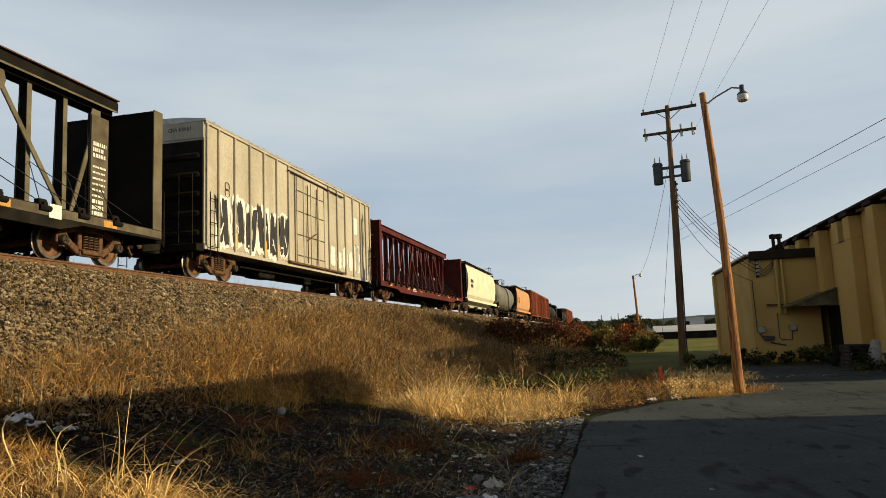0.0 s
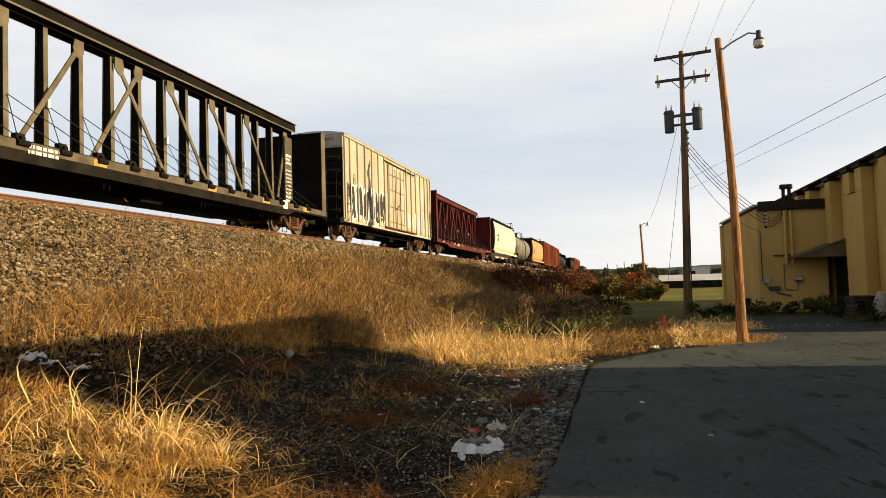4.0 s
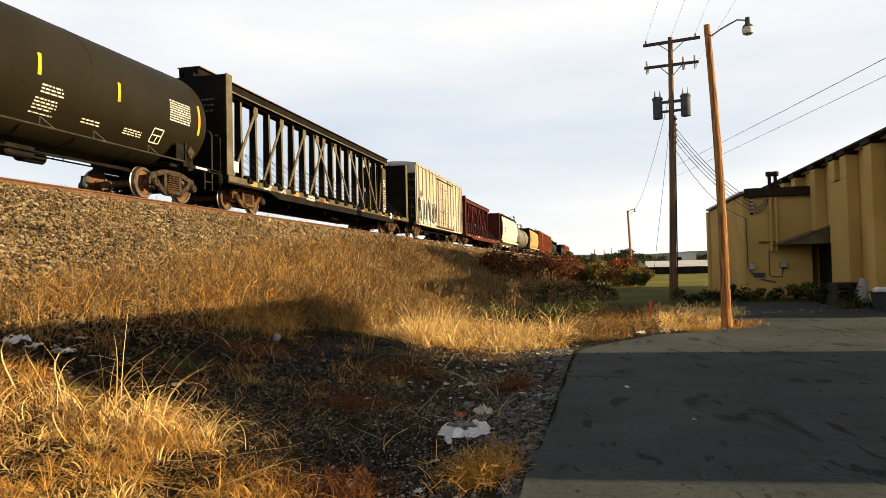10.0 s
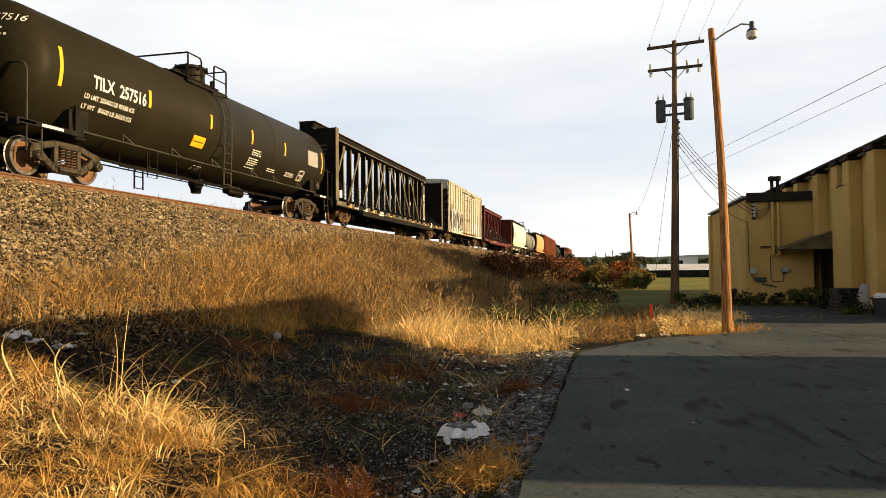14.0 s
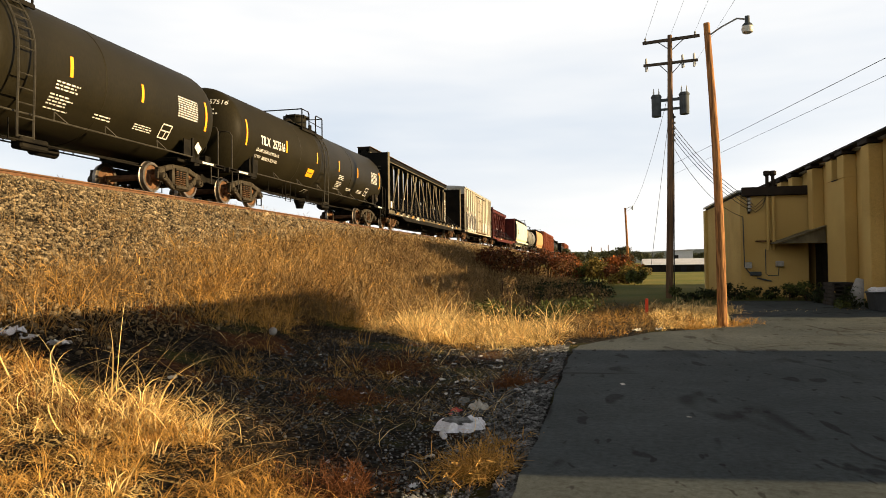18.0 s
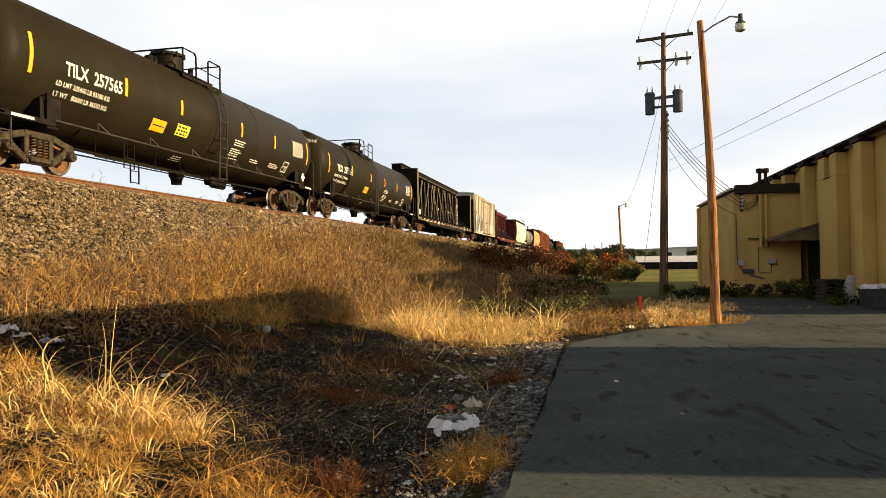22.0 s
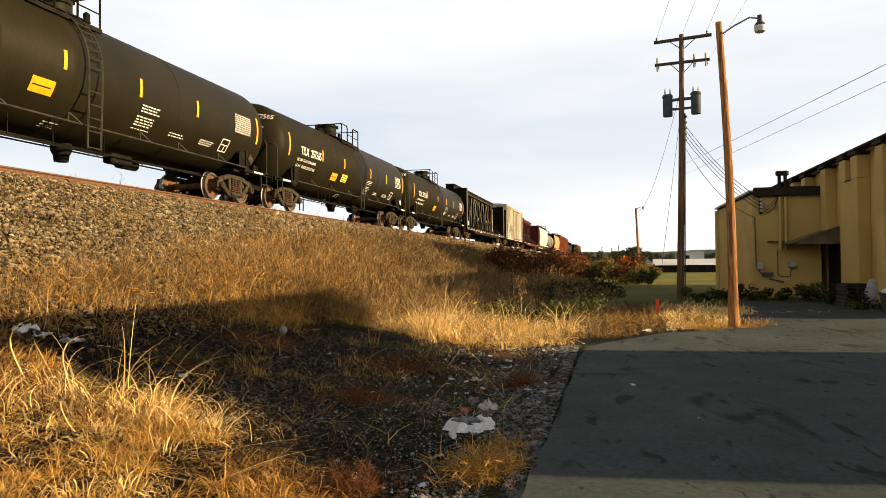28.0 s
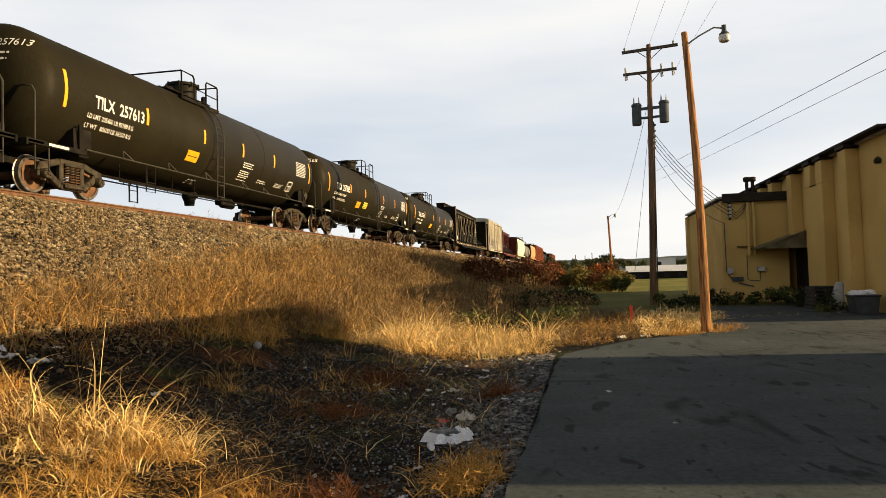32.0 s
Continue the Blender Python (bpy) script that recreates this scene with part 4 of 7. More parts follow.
    # side ladders
    for sx in (-1, 1):
        s = Shape()
        rail_at = [(sx * (r + 0.09) * math.cos(radians(a)), cz + (r + 0.09) * math.sin(radians(a))) for a in range(52, -1, -4)]
        rail_at += [(sx * (r + 0.09), cz - 0.6), (sx * (r + 0.06), 0.92), (sx * (r + 0.06), 0.55)]
        ladder = part("ladder", s.tube([(x, ly - 0.21, z) for x, z in rail_at], 0.026, 5), M["dullsteel"], car, "curved black ladder over the tank side")
        part("ladder_rail", Shape().tube([(x, ly + 0.21, z) for x, z in rail_at], 0.026, 5), M["dullsteel"], ladder)
        rungs = [(sx * (r + 0.09) * math.cos(radians(a)), cz + (r + 0.09) * math.sin(radians(a))) for a in range(48, -8, -8)] + [(sx * (r + 0.07), z) for z in (1.85, 1.55, 1.25, 0.95, 0.58)]
        for x, z in rungs:
            link("rung", shared("ladder_rung", lambda: Shape().tube([(0, -0.21, 0), (0, 0.21, 0)], 0.016, 5), M["dullsteel"]), None, ladder, m=pose(x, ly, z))
    # markings on both sides
    if mark:
        for far in (False, True):
            for y, h in ((-7.18, 0.86), (-4.15, 0.45), (-inner[0], 0.42), (inner[1], 0.46), (inner[1] + 2.47, 0.46), (7.18, 0.86)):
                part("reflective_stripe", on_tank(patch(0.10, h), -y if far else y, 2.37, r, cz, far_side=far), M["yellow"], car, "yellow reflective stripe")
            for body, start, wide in ((mark, -6.20, 0.72), (number, -5.30, 1.0)):
                words = lettering(body, 0.42, bold=0.010)
                words = squeeze(words, wide / max(p[0] for p in words.v), start, -0.13)
                part("lettering", on_tank(words, 0, 2.28, r, cz, far_side=far), M["white"], car, "white car number lettering", angle=0)
            for i, row in enumerate(("LD LMT 205400 LB 93180 KG", "LT WT   80600 LB 36550 KG")):
                words = lettering(row, 0.16, bold=0.002)
                words = squeeze(words, 1.72 / max(p[0] for p in words.v), -6.42, -0.05 - 0.24 * i)
                part("lettering", on_tank(words, 0, 1.93, r, cz, far_side=far), M["white"], car, angle=0)
            for y, z, rows, w, h, g in ((1.75, 1.98, 3, 0.75, 0.035, 0.075), (1.65, 1.70, 4, 0.7, 0.035, 0.075), (1.7, 1.42, 1, 0.8, 0.03, 0.07), (3.1, 1.55, 2, 0.7, 0.035, 0.08), (4.55, 1.60, 3, 0.75, 0.03, 0.065), (-0.9, 1.12, 3, 0.5, 0.04, 0.09)):
                part("small_print", on_tank(bars(rows, w, h, g, rnd), y, z, r, cz, far_side=far), M["white"], car, angle=0)
            table = bars(9, 0.95, 0.036, 0.066, rnd, 0.0)
            part("data_panel", on_tank(table, 6.25, 2.66, r, cz, far_side=far), M["white"], car, "white stencilled data table", angle=0)
            frame_ = Shape()
            for p, q in (((-0.2, -0.2), (0.2, -0.2)), ((0.2, -0.2), (0.2, 0.2)), ((0.2, 0.2), (-0.2, 0.2)), ((-0.2, 0.2), (-0.2, -0.2)), ((0.02, -0.2), (0.02, 0.02)), ((-0.2, 0.02), (0.2, 0.02))):
                frame_.bar((p[0], p[1], 0.004), (q[0], q[1], 0.004), 0.035, 0.004)
            part("inspection_frame", on_tank(frame_, 5.45, 1.62, r, cz, far_side=far), M["white"], car, "white inspection stencil frame", angle=0)
            for y, z, kind in placards:
                sheet = on_tank(patch(0.62, 0.34), -y if far else y, z, r, cz, far_side=far)
                ob = part("warning_sticker", sheet, M["yellow"] if kind == "o" else M["lemon"], car, "orange warning sticker" if kind == "o" else "lemon yellow warning sticker")
                rows = squeeze(bars(1 if kind == "o" else 3, 0.52, 0.03 if kind == "o" else 0.05, 0.10, rnd, 0.1, kind != "o"), 1, 0, 0 if kind == "o" else 0.09, 0.005)
                part("print", on_tank(rows, -y if far else y, z, r, cz, far_side=far), M["ink"], ob, angle=0)
        # number on the head that faces the camera
        s = lettering(mark + " " + number, 0.24, align="CENTER")
        s.v = [(p[0] * 0.9 + 0.55, -long_half - 0.49 - p[2], 3.18 + p[1]) for p in s.v]
        head = []
        for x, y, z in s.v:
            d = math.hypot(x, z - cz) / r
            t = math.asin(min(1.0, d ** 1.25))
            head.append((x, -long_half - 0.72 * math.cos(t) - 0.012, z))
        s.v = head
        part("lettering", s, M["white"], car, angle=0)
        s = squeeze(bars(2, 0.8, 0.05, 0.14, rnd), 1, 0.5, 3.0)
        s.v = [(x, -long_half - 0.72 * math.cos(math.asin(min(1.0, (math.hypot(x, z - cz) / r) ** 1.25))) - 0.012, z) for x, z, _ in s.v]
        part("small_print", s, M["white"], car, angle=0)
    truck(car, -6.5, spins=detail)
    truck(car, 6.5, spins=detail)
    couplers(car, 8.43)
    return car


def centerbeam_car(paint, trim, mark, number, seed, detail=True):
    rnd = random.Random(seed)
    dark = paint == "beam"
    car = thing("centerbeam_flatcar", "empty dark centerbeam flatcar with braced posts and end bulkheads" if dark else "empty oxide red centerbeam flatcar with end bulkheads", "flatcar", group="freight train")
    p, t = M[paint], M[trim]
    half, x1 = 10.45, 1.47
    s = Shape().box((0, 0, 0.97), (2.86, 2 * half - 0.2, 0.06))
    part("deck", s, p, car)
    for sx in (-1, 1):
        s = Shape().prism([(-half, 0.74), (-half, 1.0), (half, 1.0), (half, 0.74), (7.6, 0.72), (6.9, 0.55), (-6.9, 0.55), (-7.6, 0.72)], sx * x1 - 0.05, sx * x1 + 0.05, "x")
        part("side_sill", s, M["black"] if dark else p, car)
    s = Shape().prism([(-half, 0.74), (-7.4, 0.74), (-6.4, 0.36), (6.4, 0.36), (7.4, 0.74), (half, 0.74), (half, 0.94), (-half, 0.94)], -0.35, 0.35, "x")
    part("center_sill", s, M["black"], car)
    s = Shape().prism([(-0.34, 4.27), (-0.34, 4.52), (-0.30, 4.56), (0.30, 4.56), (0.34, 4.52), (0.34, 4.27), (0.29, 4.27), (0.26, 4.40), (-0.26, 4.40), (-0.29, 4.27)], 0.3 - half, half - 0.3, "y")
    s.box((0, 0, 4.28), (0.36, 2 * half - 0.6, 0.22), ch=0.02)
    part("top_chord", s, p, car)
    part("chord_cap", Shape().box((0, 0, 4.58), (0.80, 2 * half - 0.6, 0.03)), M["rust"] if dark else p, car, "rusty cap plate along the top chord" if dark else "")
    for sx in (-1, 1):
        part("chord_lip", Shape().box((sx * 0.345, 0, 4.265), (0.02, 2 * half - 0.7, 0.05)), t, car)
    step = 1.11
    posts = [-9.23 + step * i for i in range(18)]
    for i, y in enumerate(posts):
        part("post", Shape().prism([(-0.14, 0.98), (0.14, 0.98), (0.10, 4.2), (-0.10, 4.2)], y - 0.03, y + 0.03, "y"), p, car)
        for sx in (-1, 1):
            # on the dark car, paler olive paints the sunlit faces of the posts
            part("post_flange", Shape().bar((sx * 0.148, y, 1.0), (sx * 0.108, y, 4.19), 0.135, 0.014, up=(1, 0, 0)), t if dark else p, car, "post flange in paler olive for its sunlit face" if dark else "")
        if i % 4 == 2:
            part("post_plate", Shape().box((0.20, y, 2.35), (0.05, 0.08, 0.2)), M["white"], car, "small pale plate")
    # foot and head of each brace, by post: rising one way up to mid-car, the other way past it
    for lo, hi in ((1, 3), (3, 5), (5, 7), (7, 9), (10, 8), (12, 10), (14, 12), (16, 14), (16, 17)):
        back = -1 if hi > lo else 1
        s = Shape().bar((0.27, posts[lo], 1.02), (0.18, posts[hi] + 0.06 * back, 4.1), 0.13, 0.05, up=(1, 0, 0), ch=0.01)
        brace = part("diagonal_brace", s, t, car, "pale olive brace" if dark else "")
        plate = Shape().prism([(posts[hi] + back * d, z) for d, z in ((0.0, 4.16), (0.30, 4.16), (0.36, 3.94), (0.30, 3.76), (0.20, 3.70), (0.0, 3.86))], 0.185, 0.215, "x")
        part("gusset_plate", plate, t, brace)
    for i, y in enumerate(posts[:-1]):
        for sx in (-1, 1):
            link("winch", shared("winch", lambda: Shape().box((0, 0.15, 0.13), (0.16, 0.22, 0.14), ch=0.02).lathe([(0.02, 0.0), (0.07, 0.0), (0.07, 0.3), (0.02, 0.3)], 8, "y", (0.11, 0, 0)).box((0.06, 0.15, 0.05), (0.16, 0.1, 0.16)), M["black"]), None, car, "small black cable winch", m=pose(sx * 1.42, y, 0.93, 0, 0, 0 if sx > 0 else 180))
        s = Shape()
        s.tube([(1.40, y + 0.15, 1.1), (0.17, y + step, 2.3)], 0.010, 4)
        s.tube([(1.40, y + 1.2, 1.1), (0.17, y, 2.3)], 0.010, 4)
        part("tie_down_cable", s, M["cable"], car)
    for k in (-1, 1):
        b = k * (half - 0.02)
        s = Shape().box((0, b - k * 0.17, 2.56), (2.93, 0.34, 3.24), ch=0.015)
        wall = part("bulkhead", s, p, car, "tall steel end bulkhead")
        for sx in (-1, 1):
            # the dark car's paler olive here stands for sun on the edge
            part("edge_plate", Shape().box((sx * 1.485, b - k * 0.17, 2.56), (0.03, 0.36, 3.28)), t, wall, "side edge plate of the bulkhead")
        s = Shape().box((-0.9, b, 4.22), (0.05, 0.25, 0.1)).box((0.4, b, 4.22), (0.05, 0.25, 0.1))
        part("roof_bracket", s, p, wall)
        part("stencil", squeeze_end(bars(3, 0.9, 0.06, 0.18, rnd), 0.75, 3.4, b + k * 0.032), M["white"] if not dark else M["brace"], wall, angle=0)
        s = Shape().tube([(1.40, b + k * 0.25, 0.6), (1.40, b + k * 0.25, 2.1), (1.2, b + k * 0.25, 2.2), (1.2, b, 2.25)], 0.02, 6)
        for z in (0.5, 0.9, 1.3, 1.7):
            s.tube([(1.0, b + k * 0.12, z), (1.45, b + k * 0.12, z)], 0.014, 5)
        part("grab_iron", s, M["black"], car)
        s = Shape().box((0, k * (half + 0.2), 0.86), (0.5, 0.7, 0.4), ch=0.03).box((0, k * (half + 0.1), 0.86), (2.7, 0.2, 0.3), ch=0.02)
        part("end_sill", s, M["black"], car)
    if dark:
        for sx in (-1, 1):
            part("sill_strip", Shape().box((sx * 1.523, 0, 0.885), (0.006, 2 * half - 0.1, 0.19)), M["sillpaint"], car, "grimy olive side strip")
    rows = ((-8.78, 0.44, "amber"), (-5.4, 0.42, "amber"), (-2.47, 0.42, "amber"), (2.1, 0.42, "amber"), (5.35, 0.5, "amber"), (8.45, 0.45, "amber"))
    for y, w, c in rows:
        part("reflector", Shape().box((1.529, y, 0.87), (0.008, w, 0.15)), M[c], car, "amber reflective panel")
    s = bars(2, 1.0, 0.07, 0.11, rnd)
    s.v = [(1.528, q[0] - 4.0, 0.9 + q[1]) for q in s.v]
    part("small_print", s, M["white"], car, angle=0)
    if mark:
        for body, y, w in ((mark, -8.11, 0.62), (number, -6.93, 0.60)):
            s = lettering(body, 0.30, bold=0.004)
            k = w / max(q[0] for q in s.v)
            s.v = [(1.529 + q[2], y + q[0] * k, 0.785 + q[1] * 0.82) for q in s.v]
            part("lettering", s, M["white"], car, "white stencilled lettering", angle=0)
        for j, (z, rows_) in enumerate(((3.2, 3), (2.6, 6), (1.7, 4))):
            s = bars(rows_, 0.7, 0.10 if j != 1 else 0.05, 0.15, rnd)
            s.v = [(0.335, 9.5 + q[0] * 0.7, z + q[1]) for q in s.v]
            part("stencil", s, M["white"], car, angle=0)
        part("stencil_panel", Shape().box((0.30, 9.5, 2.5), (0.06, 0.62, 2.9)), M["sillpaint"], car, "olive notice panel with white stencils")
        part("route_sign", Shape().box((1.534, 6.75, 0.90), (0.012, 0.34, 0.30)), M["paper"], car, "small pale stencil plate")
        part("route_sign", Shape().box((1.53, -9.95, 1.3), (0.012, 0.3, 0.34)), M["paper"], car, "small pale stencil plate")
    s = Shape().tube([(1.2, -6.4, 0.62), (1.25, -3.0, 0.50), (1.25, 3.0, 0.48), (1.2, 6.4, 0.62)], 0.016, 5)
    for y in (-5.5, -2.0, 2.0, 5.5):
        s.tube([(1.22, y, 0.36), (1.22, y, 0.56), (1.22, y + 0.2, 0.56), (1.22, y + 0.2, 0.36)], 0.014, 5)
    s.box((0.6, 0.3, 0.45), (0.5, 0.9, 0.3), ch=0.04)
    part("brake_rigging", s, M["black"], car)
    truck(car, -8.35, rust=True, spins=detail)
    truck(car, 8.35, rust=True, spins=detail)
    couplers(car, 10.95)
    return car


def squeeze_end(s, x, z, y):
    s.v = [(x + p[0], y, z + p[1]) for p in s.v]
    return s


def boxcar(paint, number, seed, half=7.38, detail=True):
    rnd = random.Random(seed)
    grey = paint == "box"
    car = thing("boxcar", "faded grey-beige boxcar with a plug door and painted graffiti" if grey else "red-brown boxcar with a weathered side", "boxcar", group="freight train")
    p = M[paint]
    part("body", Shape().box((0, 0, 2.79), (2.92, 2 * half, 3.74), ch=0.02), p, car)
    s = Shape().prism([(-1.52, 4.64), (-1.52, 4.70), (-0.8, 4.80), (0, 4.84), (0.8, 4.80), (1.52, 4.70), (1.52, 4.64)], -half - 0.04, half + 0.04, "y")
    part("roof", s, M["galv"] if grey else p, car)
    for i in range(14):
        y = -half + 0.55 + i * (2 * half - 1.1) / 13
        part("roof_rib", Shape().prism([(-1.5, 4.695), (-1.5, 4.74), (0, 4.885), (1.5, 4.74), (1.5, 4.695), (0, 4.84)], y - 0.04, y + 0.04, "y"), M["galv"] if grey else p, car)
    for sx in (-1, 1):
        ribs = [-7.30, -6.66, -5.70, -4.72, -3.74, -2.78, -1.82, 2.05, 3.0, 3.95, 4.95, 5.95, 6.7, 7.30]
        for y in ribs:
            part("side_rib", Shape().box((sx * 1.48, y, 2.73), (0.12, 0.075, 3.70), ch=0.02), p, car)
            # dark strip along one side of each rib paints its shadow
            part("rib_shadow", Shape().box((sx * 1.463, y + sx * 0.055, 2.73), (0.012, 0.035, 3.64)), M["rust"] if grey else M["black"], car, "dark strip painted as the rib's shadow")
        part("side_sill", Shape().prism([(-half, 0.92), (half, 0.92), (half, 0.78), (-half, 0.78)], sx * 1.44 - 0.03, sx * 1.44 + 0.03, "x"), p, car)
        part("eave_rail", Shape().box((sx * 1.49, 0, 4.61), (0.06, 2 * half, 0.10), ch=0.01), p, car)
        door = part("plug_door", Shape().box((sx * 1.50, 0.1, 2.62), (0.07, 2.75, 3.35), ch=0.02), p, car, "plug door with locking bars")
        for y in (-1.22, -0.62, 0.08, 0.80, 1.42):
            part("door_rib", Shape().box((sx * 1.545, y, 2.62), (0.05, 0.045, 3.3), ch=0.01), p, door)
        for z in (1.25, 2.05, 2.95, 3.75):
            part("door_rib", Shape().box((sx * 1.543, 0.1, z), (0.04, 2.7, 0.035), ch=0.01), M["brace"] if grey else p, door)
        s = Shape()
        for y in (-0.35, 0.55):
            s.tube([(sx * 1.60, y, 1.0), (sx * 1.60, y, 4.1)], 0.022, 6)
        s.tube([(sx * 1.60, -0.35, 1.9), (sx * 1.60, 0.55, 2.3)], 0.02, 5)
        part("locking_bar", s, M["rust"] if grey else p, door, "rusty locking bars")
        part("door_track", Shape().box((sx * 1.545, 0.9, 0.93), (0.1, 5.6, 0.07)), M["rust"] if grey else p, car)
        part("door_track", Shape().box((sx * 1.53, 0.9, 4.36), (0.08, 5.6, 0.04)), M["steel"] if grey else p, car)
        for y in (-7.02, 7.02):
            s = Shape()
            top = 2.5
            for d in (-0.2, 0.2):
                s.tube([(sx * 1.56, y + d, 0.45), (sx * 1.56, y + d, top)], 0.016, 5)
            for j in range(6):
                s.tube([(sx * 1.56, y - 0.2, 0.5 + 0.36 * j), (sx * 1.56, y + 0.2, 0.5 + 0.36 * j)], 0.014, 5)
            part("ladder", s, M["black"] if grey else p, car)
    for k in (-1, 1):
        s = Shape().box((0, k * (half + 0.03), 2.5), (2.86, 0.06, 3.1))
        for j in range(5):
            s.box((0, k * (half + 0.09), 1.25 + 0.58 * j), (2.7, 0.1, 0.2), ch=0.06)
        part("end_wall", s, M["black"] if grey else p, car, "corrugated black end wall" if grey else "")
        s = Shape()
        for d in (0.75, 1.2):
            s.tube([(d, k * (half + 0.22), 0.5), (d, k * (half + 0.22), 3.0)], 0.018, 5)
        for j in range(7):
            s.tube([(0.75, k * (half + 0.22), 0.6 + 0.36 * j), (1.2, k * (half + 0.22), 0.6 + 0.36 * j)], 0.014, 5)
        s.lathe([(0.02, -0.03), (0.27, -0.02), (0.27, 0.02), (0.02, 0.03)], 18, "y", (-0.5, k * (half + 0.3), 2.6))
        part("end_ladder", s, M["black"], car)
        s = Shape().box((0, k * (half + 0.1), 0.82), (2.8, 0.4, 0.22), ch=0.02).box((0, k * (half + 0.5), 0.86), (0.45, 1.2, 0.4), ch=0.03)
        part("end_sill", s, M["black"], car)
    s = Shape().box((0, 0, 0.66), (0.5, 2 * half, 0.4)).box((0.5, -2.2, 0.5), (0.6, 1.2, 0.35), ch=0.04).box((0.5, 1.6, 0.5), (0.4, 0.6, 0.3), ch=0.04)
    s.tube([(0.9, -4.4, 0.55), (0.9, 4.4, 0.55)], 0.03, 5)
    part("underframe", s, M["black"], car)
    if number:
        s = lettering("CNA " + number, 0.17, bold=0.003)
        s.v = [(0.25 + q[0] * 0.85, -half - 0.034, 4.38 + q[1]) for q in s.v]
        part("lettering", s, M["ink"], car, "black car number lettering", angle=0)
        part("end_cap", Shape().box((0, -half - 0.015, 4.38), (2.88, 0.03, 0.50)), p, car)
        s = lettering("409", 0.26, bold=0.006)
        s.v = [(1.472, -6.62 + q[0], 1.95 + q[1]) for q in s.v]
        part("lettering", s, M["white"], car, angle=0)
        s = lettering("157", 0.26, bold=0.006)
        s.v = [(1.472, -5.62 + q[0], 2.0 + q[1]) for q in s.v]
        part("lettering", s, M["white"], car, angle=0)
        graffiti(car, rnd)
    truck(car, -5.98, rust=True, spins=detail)
    truck(car, 5.98, rust=True, spins=detail)
    couplers(car, 8.5)
    return car


def graffiti(car, rnd):
    """Sprayed blocky shapes: white fields edged with black, yellow dashes; no letters."""
    x = 1.474

    def blot(cy, cz, w, h, mtl, lift, name, wave=0.16, n=22, lean=0.0):
        pts = []
        for i in range(n):
            t = 2 * math.pi * i / n
            q = 1 + wave * math.sin(3 * t + rnd.uniform(0, 6)) * rnd.uniform(0.4, 1)
            sq = max(abs(math.cos(t)), abs(math.sin(t))) ** -0.75
            zz = h / 2 * q * sq * math.sin(t)
            pts.append((cy + w / 2 * q * sq * math.cos(t) + lean * zz, cz + zz))
        part(name, Shape().prism(pts, x, x + lift, "x"), mtl, car, angle=0)

    for i, cy in enumerate((-6.4, -5.5, -4.65, -3.8, -2.95, -2.2)):
        blot(cy, 1.72 + 0.12 * (i % 2), 0.86, 1.70, M["paper"], 0.004, "graffiti_field", 0.12, 26, 0.08)
    for i, cy in enumerate((-6.4, -5.5, -4.65, -3.8, -2.95, -2.2)):
        for j in (-1, 1):
            blot(cy + j * rnd.uniform(0.15, 0.20), 1.72 + 0.12 * (i % 2) + rnd.uniform(-0.06, 0.06), 0.34, rnd.uniform(1.25, 1.5), M["ink"], 0.008, "graffiti_fill", 0.14, 22, rnd.uniform(-0.15, 0.15))
        blot(cy, 1.62 + rnd.uniform(-0.4, 0.5), 0.60, 0.26, M["ink"], 0.0095, "graffiti_fill", 0.25, 20, rnd.uniform(-0.3, 0.3))
        blot(cy + rnd.uniform(-0.2, 0.2), 1.62 + rnd.uniform(-0.2, 0.2), 0.07, 0.42, M["white"], 0.012, "graffiti_stroke", 0.2, 14, rnd.uniform(-0.6, 0.6))
        blot(cy + rnd.uniform(-0.25, 0.25), 1.25 + rnd.uniform(-0.1, 0.3), 0.24, 0.06, M["white"], 0.012, "graffiti_stroke", 0.2, 14)
    for cy in (-5.55, -3.6, -2.6):
        blot(cy, 1.25, 0.10, 0.5, M["yellow"], 0.0155, "graffiti_stroke", 0.15, 12)
    for cy, cz, w, h in ((2.5, 1.6, 0.5, 0.9), (3.2, 1.5, 0.5, 0.8), (3.9, 1.65, 0.55, 0.9), (4.6, 1.55, 0.45, 0.8), (5.4, 1.75, 0.75, 1.2)):
        blot(cy, cz, w, h, M["paper"], 0.004, "graffiti_fill", 0.2, 20)
    blot(5.45, 1.75, 0.4, 1.3, M["galv"], 0.008, "graffiti_fill", 0.15, 20)
    blot(5.3, 3.3, 0.55, 0.8, M["white"], 0.004, "faded_patch", 0.05, 20)
    s = Shape()
    for a, r0 in ((0.0, 0.16), (0.05, -0.05)):
        pts = [(x + 0.004, -6.15 + 0.14 * math.cos(t * 0.7) * (1 + 0.3 * math.sin(t)), 2.72 + r0 + 0.13 * math.sin(t * 0.7)) for t in range(10)]
        s.tube(pts, 0.012, 4)
    part("scrawl", s, M["ink"], car)


